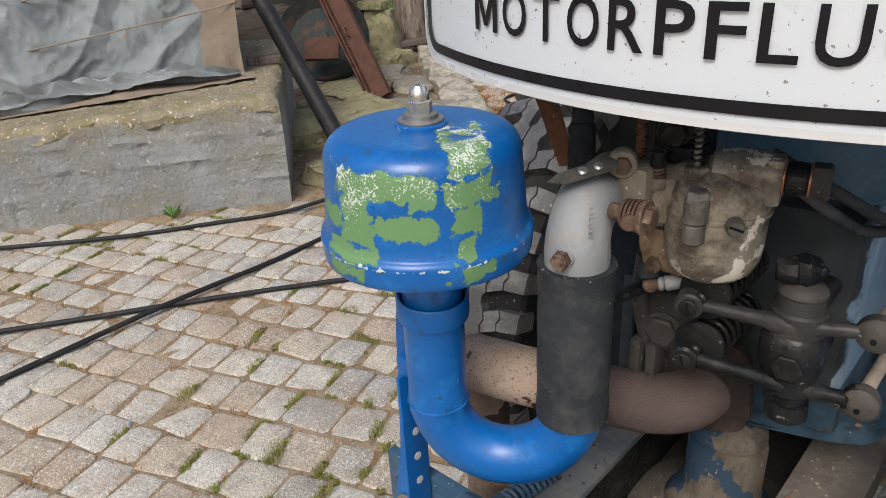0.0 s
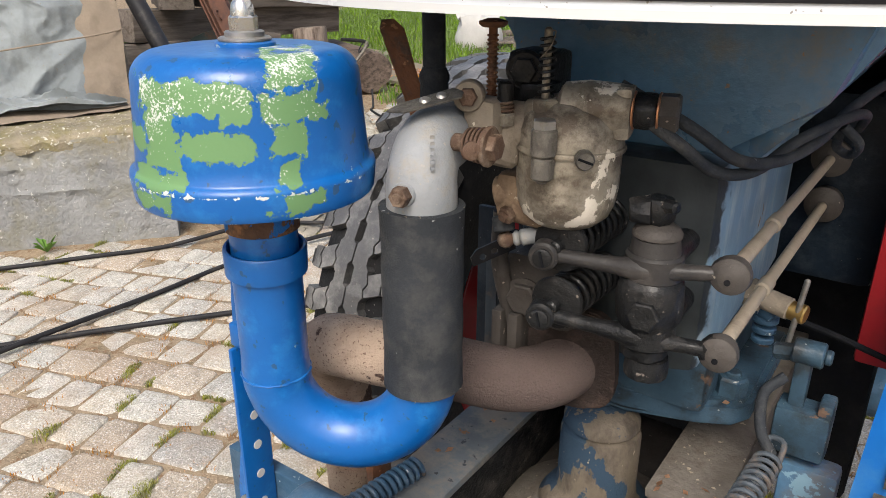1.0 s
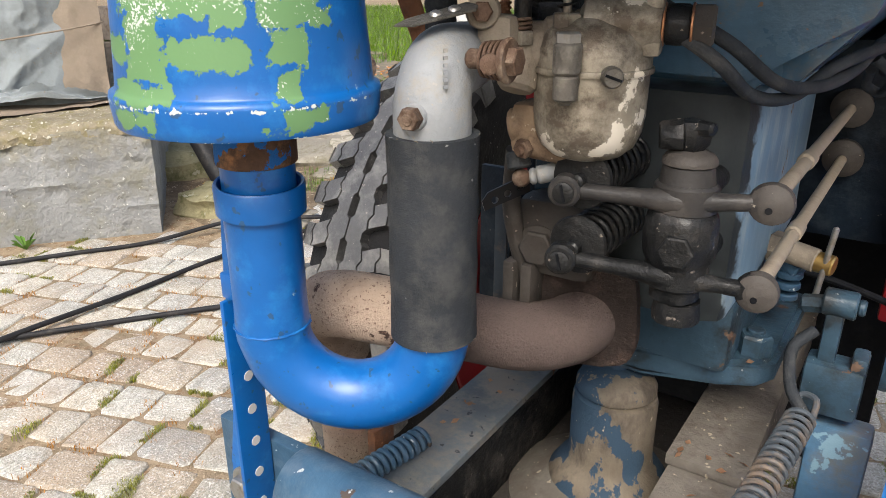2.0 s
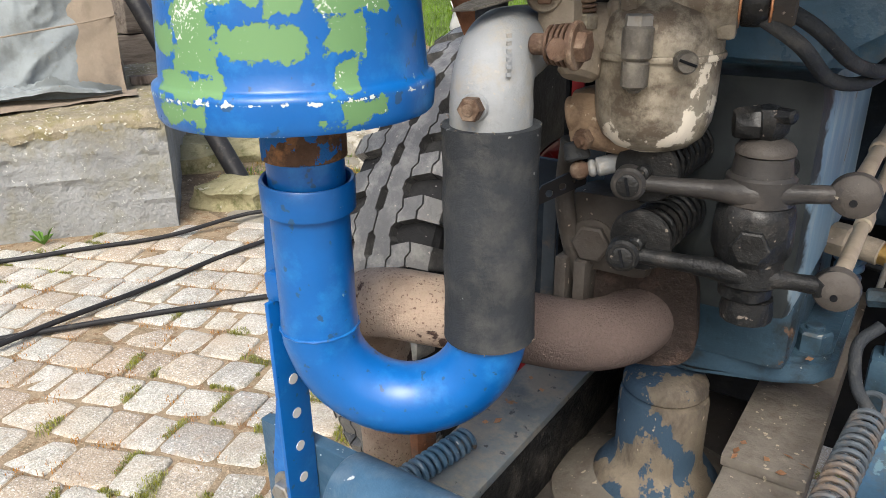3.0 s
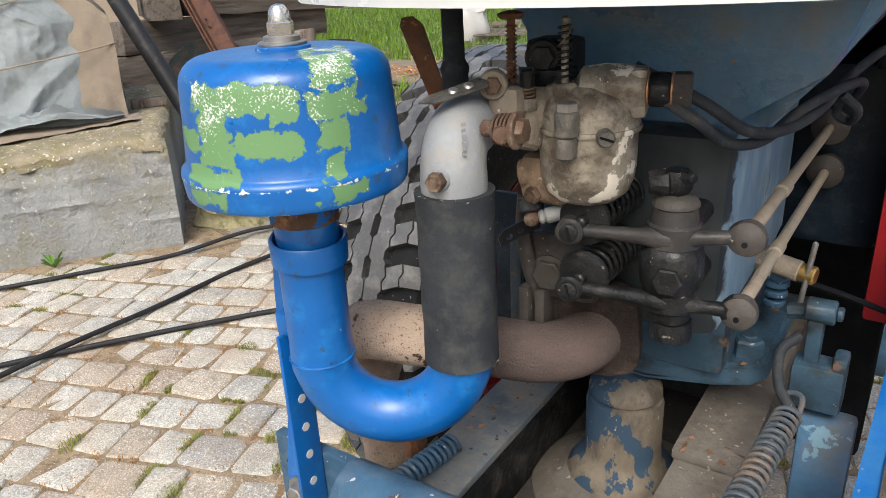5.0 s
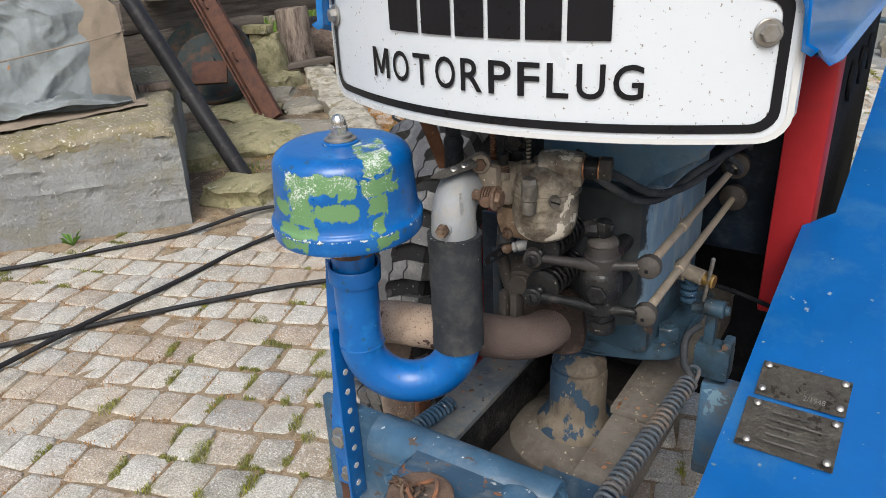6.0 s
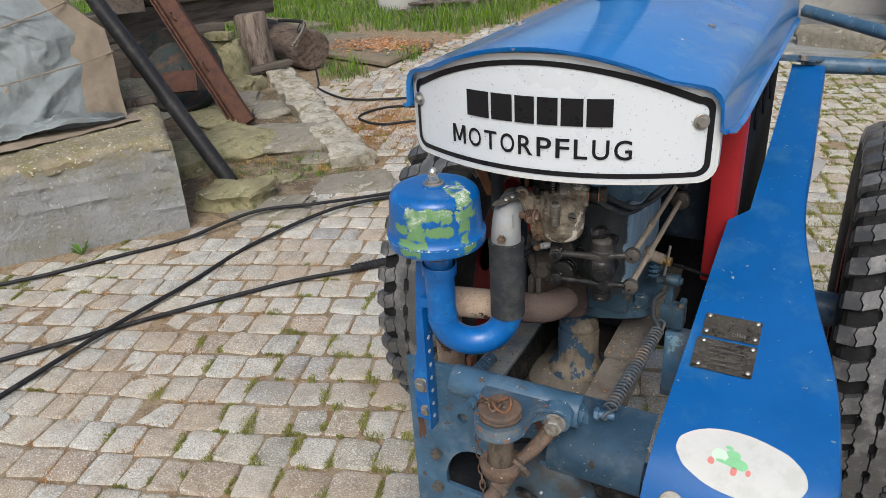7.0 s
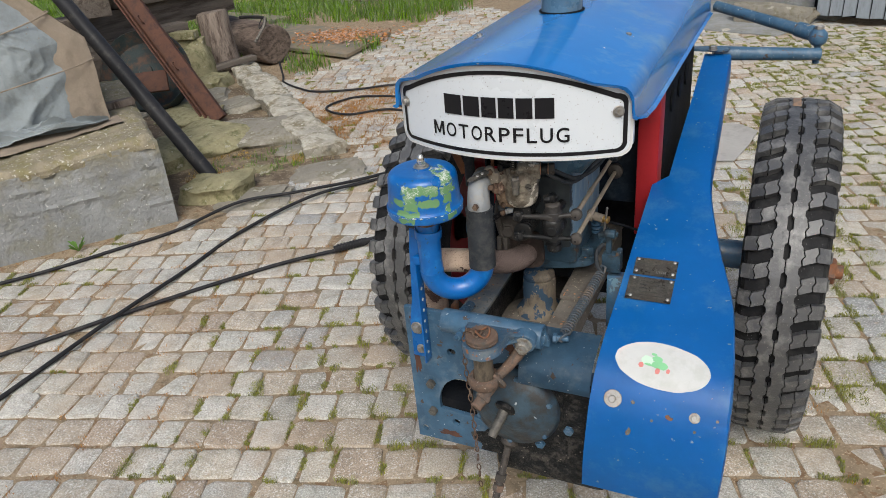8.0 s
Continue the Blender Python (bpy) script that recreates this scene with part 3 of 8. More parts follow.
def sign_outline(inset, n=24):
    """(x, z) round the barrel-shaped sign, from the bottom left, counter-clockwise as seen from the front."""
    w, top, side_t, bot, side_b = SIGN_W - inset, SIGN_TOP - inset, SIGN_SIDE - inset, SIGN_LOW + inset, SIGN_LOW + inset
    r = max(0.024 - inset * 0.6, 0.004)
    pts = []
    zb = lambda x: bot + (side_b - bot) * (x / w) ** 2
    zt = lambda x: top + (side_t - top) * (x / w) ** 2
    for i in range(n + 1):
        x = -(w - r) + 2 * (w - r) * i / n
        pts.append((x, zb(x)))
    for i in range(1, 6):
        a = -math.pi / 2 + math.pi / 2 * i / 5
        pts.append((w - r + r * math.cos(a), zb(w - r) + r + r * math.sin(a)))
    for i in range(0, 5):
        a = math.pi / 2 * i / 5
        pts.append((w - r + r * math.cos(a), zt(w - r) - r + r * math.sin(a)))
    for i in range(n + 1):
        x = (w - r) - 2 * (w - r) * i / n
        pts.append((x, zt(x)))
    for i in range(1, 6):
        a = math.pi / 2 + math.pi / 2 * i / 5
        pts.append((-(w - r) + r * math.cos(a), zt(w - r) - r + r * math.sin(a)))
    for i in range(0, 5):
        a = math.pi + math.pi / 2 * i / 5
        pts.append((-(w - r) + r * math.cos(a), zb(w - r) + r + r * math.sin(a)))
    return [(SIGN_X + x, z) for x, z in pts]


def sign_band(outer, inner, off):
    bm = bmesh.new()
    A = [bm.verts.new((x, sign_y(x, off), z)) for x, z in sign_outline(outer)]
    B = [bm.verts.new((x, sign_y(x, off), z)) for x, z in sign_outline(inner)]
    k = len(A)
    for i in range(k):
        bm.faces.new((A[i], A[(i + 1) % k], B[(i + 1) % k], B[i]))
    return bm


# white face as columns, so that it follows the curve; the rim turns back
bm = bmesh.new()
rows = []
for i in range(49):
    x = -SIGN_W + 2 * SIGN_W * i / 48
    f = min(1.0, max(0.0, (SIGN_W - abs(x)) / 0.024))
    cut = 0.022 * (1 - math.sqrt(max(0.0, 1 - (1 - f) ** 2)))
    zt, zb = SIGN_TOP + (SIGN_SIDE - SIGN_TOP) * (x / SIGN_W) ** 2 - cut, SIGN_LOW + cut
    rows.append([bm.verts.new((x + SIGN_X, sign_y(x + SIGN_X), zb + (zt - zb) * k / 6)) for k in range(7)])
for a, b in zip(rows, rows[1:]):
    for k in range(6):
        bm.faces.new((a[k], b[k], b[k + 1], a[k + 1]))
rim = bmesh.ops.extrude_edge_only(bm, edges=[e for e in bm.edges if e.is_boundary])
bmesh.ops.translate(bm, verts=[v for v in rim["geom"] if isinstance(v, bmesh.types.BMVert)], vec=(0, 0.014, 0))
sign = part("name_sign", bm, WHITE, plough, "white enamel name sign with black border line", angle=50)
part("border", sign_band(0.0095, 0.0172, -0.0015), BLACK, sign, "black painted border line")
part("sign_rim", sign_band(0.0, 0.0050, -0.0012), RIMWHITE, sign, "rust-flecked white rim")


def lettering(text, cx, z0, width, height, material, parent, bold=0.0):
    """Words in the built-in font, fitted into a box and laid on the curved sign."""
    cu = bpy.data.curves.new("word", "FONT")
    cu.body, cu.offset, cu.resolution_u = text, bold, 4
    tmp = bpy.data.objects.new("word", cu)
    me = bpy.data.meshes.new_from_object(tmp)
    bm = bmesh.new()
    bm.from_mesh(me)
    bmesh.ops.triangulate(bm, faces=bm.faces)
    bmesh.ops.subdivide_edges(bm, edges=[e for e in bm.edges if e.calc_length() > 0.25], cuts=1)
    xs, zs = [v.co.x for v in bm.verts], [v.co.y for v in bm.verts]
    sx, sz = width / (max(xs) - min(xs)), height / (max(zs) - min(zs))
    for v in bm.verts:
        x = cx - width / 2 + (v.co.x - min(xs)) * sx
        v.co = (x, sign_y(x, -0.0022), z0 + (v.co.y - min(zs)) * sz)
    bpy.data.objects.remove(tmp)
    bpy.data.curves.remove(cu)
    bpy.data.meshes.remove(me)
    return part("lettering", bm, material, parent, smooth=False)


LW = (0.027, 0.024, 0.023, 0.024, 0.0235, 0.0225, 0.0205, 0.0195, 0.0235, 0.024)
x = -0.144
for ch, w in zip("MOTORPFLUG", LW):
    if ch == "M":
        bm = bmesh.new()
        bm.faces.new([bm.verts.new((x + w * u, sign_y(x + w * u, -0.0022), 1.199 + 0.0300 * q)) for u, q in (
            (0, 0), (0.19, 0), (0.19, 0.66), (0.42, 0.12), (0.58, 0.12), (0.81, 0.66), (0.81, 0), (1, 0), (1, 1), (0.77, 1), (0.5, 0.36), (0.23, 1), (0, 1))])
        bm.normal_update()
        bmesh.ops.triangulate(bm, faces=bm.faces, ngon_method="EAR_CLIP")
        part("lettering", bm, BLACK, sign, smooth=False)
    else:
        lettering(ch, x + w / 2, 1.199, w, 0.0300, BLACK, sign, 0.010)
    x += w + 0.0064
x = -0.1115
for w, dots in ((0.041, 0), (0.036, 1), (0.031, 0), (0.031, 0), (0.032, 0), (0.036, 0)):
    bm = bmesh.new()
    n = 4
    lo = [bm.verts.new((x + w * i / n, sign_y(x + w * i / n, -0.0022), 1.2480)) for i in range(n + 1)]
    hi = [bm.verts.new((x + w * i / n, sign_y(x + w * i / n, -0.0022), 1.2885)) for i in range(n + 1)]
    for i in range(n):
        bm.faces.new((lo[i], lo[i + 1], hi[i + 1], hi[i]))
    part("name_bar", bm, BLACK, sign, smooth=False)
    x += w + 0.0045
for sx in (-1, 1):
    bolt(sign, (0.003 + sx * 0.226, sign_y(0.003 + sx * 0.226, -0.001), 1.2525), (sx * 0.5, -0.87, 0), 0.013, 0.006, 0.0115)


# hood: a sheet with an arched top and turned-down sides
def hood_section(y, grow=0.0):
    z_side, top = 1.246 - 0.040 * min(1.0, max(0.0, y) / 0.13) - 0.020 * y / 1.3, 1.361 + 0.001 * y / 1.3
    w = 0.252 + grow
    pts = []
    for s in (-1, 1):
        seq = [(w + 0.010, z_side - 0.004), (w + 0.002, z_side), (w, z_side + 0.03)]
        seq += [(w - 0.03 + 0.03 * math.cos(a), top - 0.088 + 0.034 * math.sin(a)) for a in (0.2, 0.6, 1.0, 1.35)]
        seq += [((w - 0.045) * (1 - k / 9), 0) for k in range(1, 9)]
        row = [(s * px, pz if pz else top - 0.056 * (px / (w - 0.045)) ** 2 + 0.0) for px, pz in seq]
        pts.append(row)
    return pts[0] + [(0, top)] + pts[1][::-1]


bm = bmesh.new()
rows = []
ys = [0.0, 0.012, 0.03, 0.09, 0.2, 0.32, 0.44, 0.6, 0.8, 1.0, 1.2, 1.3]
for i, y in enumerate(ys):
    sec = hood_section(y)
    row = []
    for px, pz in sec:
        bulge = -0.076 * max(0.0, 1 - (px / 0.252) ** 2) * max(0.0, 1 - y / 0.3) + (-0.010 if y < 0.05 else 0)
        row.append(bm.verts.new((px + SIGN_X, y + bulge, pz)))
    rows.append(row)
for a, b in zip(rows, rows[1:]):
    for k in range(len(a) - 1):
        bm.faces.new((a[k], a[k + 1], b[k + 1], b[k]))
lip = bmesh.ops.extrude_edge_only(bm, edges=[e for e in bm.edges if e.is_boundary and all(abs(v.co.y) < 0.13 for v in e.verts) and e.verts[0] in rows[0] and e.verts[1] in rows[0]])
for v in [g for g in lip["geom"] if isinstance(g, bmesh.types.BMVert)]:
    v.co += Vector((-v.co.x * 0.02, 0.004, -0.007))
bmesh.ops.solidify(bm, geom=list(bm.faces), thickness=0.0025)
hood = part("hood", bm, BLUE_HOOD, plough, "glossy blue sheet-metal hood, chipped front edge", angle=45)
for p in ((0.177, 0.328, 1.317), (-0.17, 0.30, 1.320), (0.18, 0.95, 1.319), (-0.17, 0.95, 1.320)):
    bolt(hood, p, (0.2 * (1 if p[0] > 0 else -1), 0, 1), 0.012, 0.006, 0.013)
bm = bmesh.new()
rod(bm, (0, 0.415, 1.20), (0, 0.425, 1.75), 0.049, seg=36)
part("exhaust_tube", bm, TANKBLUE, plough, "blue exhaust stack through the hood")
# Dark ring in place of the thin shaded gap between stack and hood.
bm = bmesh.new()
lathe(bm, [(0.0505, 0), (0.0545, 0.0), (0.0548, 0.0015), (0.0505, 0.003)], (0, 0.415, 1.3605), (0, -0.008, 1), 36, cap=False)
part("collar", bm, DARK, hood)

# radiator side: red panel and black louvre frame behind it
bm = bmesh.new()
box(bm, (0.195, 0.400, 0.785), (0.248, 0.470, 1.235), 0.006)
part("red_side_panel", bm, RED, plough, "red painted side panel")
bm = bmesh.new()
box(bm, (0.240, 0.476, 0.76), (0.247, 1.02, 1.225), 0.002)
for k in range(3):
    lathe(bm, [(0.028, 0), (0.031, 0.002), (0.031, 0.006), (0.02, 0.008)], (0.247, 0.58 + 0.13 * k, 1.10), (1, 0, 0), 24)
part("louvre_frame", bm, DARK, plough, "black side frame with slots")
# Side panel and crankcase in near-black: the bay's shade is in their colour.
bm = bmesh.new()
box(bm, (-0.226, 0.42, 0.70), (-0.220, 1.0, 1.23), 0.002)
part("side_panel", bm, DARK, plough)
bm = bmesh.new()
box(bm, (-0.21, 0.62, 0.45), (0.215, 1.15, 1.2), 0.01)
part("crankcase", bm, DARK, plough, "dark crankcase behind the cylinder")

# fender plate
FY = [(1.03, 1.112), (0.7, 1.030), (0.43, 0.948), (0.25, 0.876), (0.1, 0.808), (-0.03, 0.755), (-0.10, 0.718), (-0.145, 0.665), (-0.168, 0.60), (-0.176, 0.52), (-0.168, 0.435)]
FL = [0.276, 0.282, 0.272, 0.235, 0.226, 0.219, 0.216, 0.214, 0.212, 0.208, 0.204]
FR = [0.352, 0.362, 0.372, 0.412, 0.462, 0.482, 0.487, 0.488, 0.487, 0.483, 0.478]
fc = spline([(FL[i], FY[i][0], FY[i][1]) for i in range(len(FY))], 6)
fr = spline([(FR[i], FY[i][0], FY[i][1]) for i in range(len(FY))], 6)
bm = bmesh.new()
rows = []
for a, b in zip(fc, fr):
    lx = a.x
    if a.y > 0.43:
        lx = 0.273 + 0.005 * min(1, (a.y - 0.43) / 0.3)
    elif a.y > -0.05:
        lx = 0.2187 + 0.045 * (a.y + 0.03)
    rows.append([bm.verts.new((lx + (b.x - lx) * k / 10, a.y, a.z)) for k in range(11)] + [bm.verts.new((b.x + 0.004, a.y, a.z - 0.006)), bm.verts.new((b.x + 0.006, a.y + 0.004, a.z - (0.05 if a.y > -0.1 else 0.02))), bm.verts.new((b.x + 0.006, a.y + (0.05 if a.y < -0.1 else 0.01), a.z - 0.075))])
for a, b in zip(rows, rows[1:]):
    for k in range(len(a) - 1):
        bm.faces.new((a[k], a[k + 1], b[k + 1], b[k]))
bmesh.ops.solidify(bm, geom=list(bm.faces), thickness=0.003)
fender = part("fender_plate", bm, BLUE_FENDER, plough, "long blue sheet fender, scratched and chipped at the edge", angle=35)


def on_fender(x, y):
    """The fender's surface and normal at x, y (upper sloping stretch) ."""
    for a, b in zip(fc, fc[1:]):
        if a.y >= y >= b.y:
            t = (a.y - y) / (a.y - b.y)
            tang = (b - a)
            n = Vector((0, -tang.z, tang.y)).normalized()
            n = n if n.z > 0 else -n
            return Vector((x, y, a.z + (b.z - a.z) * t)), n
    return Vector((x, y, 0.7)), Vector((0, -1, 0))


def fender_patch(x0, x1, y0, y1, off, nx=8, ny=8, shape=None):
    bm = bmesh.new()
    g = []
    for j in range(ny + 1):
        row = []
        for i in range(nx + 1):
            u, v = i / nx, j / ny
            x, y = (x0 + (x1 - x0) * u, y0 + (y1 - y0) * v) if shape is None else shape(u, v)
            p, n = on_fender(x, y)
            row.append(bm.verts.new(p + n * off))
        g.append(row)
    for a, b in zip(g, g[1:]):
        for i in range(nx):
            bm.faces.new((a[i], a[i + 1], b[i + 1], b[i]))
    return bm


for y0, y1, nm in ((0.129, 0.173, "type_plate"), (0.064, 0.124, "type_plate")):
    bm = fender_patch(0.245 if y1 > 0.15 else 0.240, 0.340, y0, y1, 0.0045, 4, 3)
    bmesh.ops.solidify(bm, geom=list(bm.faces), thickness=0.0035)
    tp = part(nm, bm, PLATEMAT, fender, "dark worn metal type plate", smooth=False)
    for px, py in ((0.252, y0 + 0.007), (0.333, y0 + 0.007), (0.252, y1 - 0.007), (0.333, y1 - 0.007)):
        p, n = on_fender(px, py)
        bm = turned([(0.0042, 0), (0.0042, 0.0015), (0.002, 0.003)], p + n * 0.0085, n, 12)
        part("rivet", bm, STEEL, fender)
# stamped lines on the lower type plate, and the date on the upper one
for k in range(5):
    bm = fender_patch(0.268, 0.322 - 0.012 * (k % 3), 0.074 + 0.009 * k, 0.0765 + 0.009 * k, 0.0088, 3, 1)
    part("stamped_line", bm, STUBIRON, fender, smooth=False)
cu = bpy.data.curves.new("stamp", "FONT")
cu.body = "2/1948"
tmp = bpy.data.objects.new("stamp", cu)
me = bpy.data.meshes.new_from_object(tmp)
bm = bmesh.new()
bm.from_mesh(me)
for v in bm.verts:
    p, n = on_fender(0.295 + v.co.x * 0.0085, 0.134 + v.co.y * 0.009)
    v.co = p + n * 0.0088
part("stamped_date", bm, STEEL, fender, smooth=False)
bpy.data.objects.remove(tmp)
bpy.data.curves.remove(cu)
bpy.data.meshes.remove(me)

# front part of the fender runs down steeply: places by arc length there
arc = [0.0]
for a, b in zip(fc, fc[1:]):
    arc.append(arc[-1] + (b - a).length)
arc0 = next(i for i, p in enumerate(fc) if p.y < 0.05)


def along(s):
    """The fender's line at arc length s past y = 0.05: point (y, z) and normal."""
    s = s + arc[arc0]
    for i in range(len(fc) - 1):
        if arc[i] <= s <= arc[i + 1]:
            t = (s - arc[i]) / (arc[i + 1] - arc[i])
            p = fc[i].lerp(fc[i + 1], t)
            d = fc[i + 1] - fc[i]
            n = Vector((0, d.z, -d.y)).normalized()
            return p, (n if n.y < 0 or n.z > 0 else -n)
    return fc[-1], Vector((0, -1, 0))


def fender_blot(cx, cs, rx, rs, off, turn=0.0, n=36, ragged=0.0):
    bm = bmesh.new()
    ring = []
    rings = []
    for q in (0.0, 0.33, 0.66, 1.0):
        row = []
        for k in range(n):
            a = 2 * math.pi * k / n
            rr = q * (1 + ragged * noise.noise(Vector((math.cos(a) * 3, math.sin(a) * 3, cx * 9))))
            ex, es = rx * rr * math.cos(a), rs * rr * math.sin(a)
            x, s = cx + ex * math.cos(turn) - es * math.sin(turn), cs + ex * math.sin(turn) + es * math.cos(turn)
            p, nn = along(s)
            row.append(bm.verts.new(Vector((x, p.y, p.z)) + nn * off))
        rings.append(row)
    for a, b in zip(rings, rings[1:]):
        for k in range(n):
            bm.faces.new((a[k], a[(k + 1) % n], b[(k + 1) % n], b[k]))
    bmesh.ops.remove_doubles(bm, verts=rings[0], dist=1e-6)
    return bm


stick = part("sticker", fender_blot(0.349, 0.118, 0.098, 0.0515, 0.0012, 0.09, 48, 0.03), STICKER, fender, "white oval sticker with faded green and red print")
for cx, cs, rx, rs, m_ in ((0.338, 0.106, 0.011, 0.007, GREENINK), (0.345, 0.119, 0.017, 0.009, GREENINK), (0.318, 0.112, 0.012, 0.011, PALEINK), (0.325, 0.121, 0.012, 0.003, GREENINK),
                           (0.307, 0.124, 0.005, 0.006, REDINK), (0.342, 0.132, 0.005, 0.007, REDINK), (0.363, 0.129, 0.004, 0.005, REDINK), (0.330, 0.096, 0.006, 0.003, GREENINK)):
    part("print", fender_blot(cx, cs, rx, rs, 0.002, 0.1, 18, 0.25), m_, stick)
p, n = along(0.205)
bolt(fender, Vector((0.262, p.y, p.z)), n, 0.014, 0.008, 0.019)
p, n = along(0.212)
bolt(fender, Vector((0.427, p.y, p.z)), n, 0.012, 0.006, 0.011)
# bare scrapes
for cx, cs, rx, rs in ((0.378, 0.222, 0.010, 0.004), (0.303, 0.205, 0.004, 0.004), (0.30, 0.27, 0.004, 0.010), (0.345, 0.235, 0.003, 0.003), (0.43, 0.24, 0.003, 0.003), (0.47, 0.21, 0.003, 0.003)):
    part("scrape", fender_blot(cx, cs, rx, rs, 0.0012, 0.4, 14, 0.6), PLATEMAT if rx < 0.005 else RUST, fender)

# ---- air cleaner, intake pipe, hose ----
NX, NY = -0.161, -0.089     # axis of the air cleaner
HX, HY = -0.061, -0.031     # axis of the rubber hose


def cleaner_paint():
    """Blue over green over pale primer: the patches lie on the side where the paint was knocked off."""
    m = BLUE.copy()
    m.name = "chipped_blue_over_green"
    n, l = m.node_tree.nodes, m.node_tree.links
    b = n["Principled BSDF"]
    old = b.inputs["Base Color"].links[0].from_socket
    tc = n.new("ShaderNodeTexCoord")
    sep = n.new("ShaderNodeSeparateXYZ")
    add = n.new("ShaderNodeVectorMath")
    add.operation = "SUBTRACT"
    add.inputs[1].default_value = (NX, NY, 0)
    l.new(tc.outputs["Object"], add.inputs[0])
    l.new(add.outputs[0], sep.inputs[0])

    def math_(op, a, c):
        q = n.new("ShaderNodeMath")
        q.operation = op
        for v, s in ((a, q.inputs[0]), (c, q.inputs[1])):
            if hasattr(v, "links"):
                l.new(v, s)
            else:
                s.default_value = v
        return q.outputs[0]

    X, Y, Z = sep.outputs
    u = math_("ADD", math_("MULTIPLY", X, 0.646), math_("MULTIPLY", Y, 0.763))
    w = math_("ADD", math_("MULTIPLY", X, 0.763), math_("MULTIPLY", Y, -0.646))
    patch = None
    for u0, z0, a, c in ((-0.0575, 1.0635, 0.0165, 0.007), (-0.0535, 1.092, 0.0105, 0.022), (-0.032, 1.114, 0.034, 0.010), (-0.008, 1.109, 0.011, 0.012),
                         (0.0245, 1.128, 0.0165, 0.010), (0.021, 1.108, 0.018, 0.010), (0.0385, 1.104, 0.0085, 0.005), (-0.0195, 1.085, 0.0205, 0.0105),
                         (0.020, 1.088, 0.011, 0.0105), (0.019, 1.069, 0.008, 0.0085), (-0.069, 1.0865, 0.007, 0.008), (-0.062, 1.049, 0.011, 0.0062),
                         (0.028, 1.0505, 0.014, 0.0062), (0.013, 1.0460, 0.010, 0.0030)):
        d = math_("MAXIMUM", math_("SUBTRACT", math_("ABSOLUTE", math_("SUBTRACT", u, u0), 0.0), a), math_("SUBTRACT", math_("ABSOLUTE", math_("SUBTRACT", Z, z0), 0.0), c))
        patch = d if patch is None else math_("MINIMUM", patch, d)

    def speckle(scale, detail, rough=0.6):
        t = n.new("ShaderNodeTexNoise")
        t.inputs["Scale"].default_value, t.inputs["Detail"].default_value, t.inputs["Roughness"].default_value = scale, detail, rough
        l.new(tc.outputs["Object"], t.inputs["Vector"])
        return t.outputs[0]

    ragged = speckle(75, 9, 0.72)
    v = math_("ADD", patch, math_("MULTIPLY", math_("SUBTRACT", ragged, 0.46), 0.030))
    v = math_("ADD", v, math_("MULTIPLY", math_("LESS_THAN", w, 0.0), 1.0))
    f = n.new("ShaderNodeMapRange")
    f.inputs[1].default_value, f.inputs[2].default_value, f.inputs[3].default_value, f.inputs[4].default_value = -0.0002, 0.0002, 1.0, 0.0
    l.new(v, f.inputs[0])
    high = n.new("ShaderNodeMapRange")
    high.inputs[1].default_value, high.inputs[2].default_value, high.inputs[3].default_value, high.inputs[4].default_value = 1.085, 1.130, -0.17, 0.02
    l.new(Z, high.inputs[0])
    g = n.new("ShaderNodeMapRange")
    g.inputs[1].default_value, g.inputs[2].default_value = 0.60, 0.63
    clump = math_("MULTIPLY", math_("SUBTRACT", speckle(45, 4), 0.45), 0.9)
    l.new(math_("ADD", math_("ADD", speckle(620, 3), high.outputs[0]), clump), g.inputs[0])
    # bare primer along the bead and the lower edge
    rim = None
    for z0, half in ((1.0565, 0.0010), (1.0385, 0.0012)):
        q = math_("SUBTRACT", math_("ABSOLUTE", math_("SUBTRACT", Z, z0), 0.0), half)
        rim = q if rim is None else math_("MINIMUM", rim, q)
    worn = math_("MULTIPLY", math_("LESS_THAN", math_("ADD", rim, math_("MULTIPLY", math_("SUBTRACT", speckle(160, 5), 0.40), 0.014)), 0.0), math_("GREATER_THAN", w, -0.01))
    both = math_("MAXIMUM", f.outputs[0], worn)
    pale = math_("MAXIMUM", g.outputs[0], worn)
    green = n.new("ShaderNodeMix")
    green.data_type = "RGBA"
    l.new(pale, green.inputs[0])
    green.inputs[6].default_value, green.inputs[7].default_value = (0.110, 0.225, 0.090, 1), (0.50, 0.54, 0.50, 1)
    fin = n.new("ShaderNodeMix")
    fin.data_type = "RGBA"
    l.new(both, fin.inputs[0])
    l.new(old, fin.inputs[6])
    l.new(green.outputs[2], fin.inputs[7])
    l.new(fin.outputs[2], b.inputs["Base Color"])
    ro = b.inputs["Roughness"].links[0].from_socket
    rm = n.new("ShaderNodeMix")
    l.new(f.outputs[0], rm.inputs[0])
    l.new(ro, rm.inputs[2])
    rm.inputs[3].default_value = 0.65
    l.new(rm.outputs[0], b.inputs["Roughness"])
    bp = n.new("ShaderNodeBump")
    bp.inputs["Strength"].default_value, bp.inputs["Distance"].default_value = 0.5, 0.0008
    bp.invert = True
    l.new(f.outputs[0], bp.inputs["Height"])
    l.new(b.inputs["Normal"].links[0].from_socket, bp.inputs["Normal"])
    l.new(bp.outputs[0], b.inputs["Normal"])
    return m


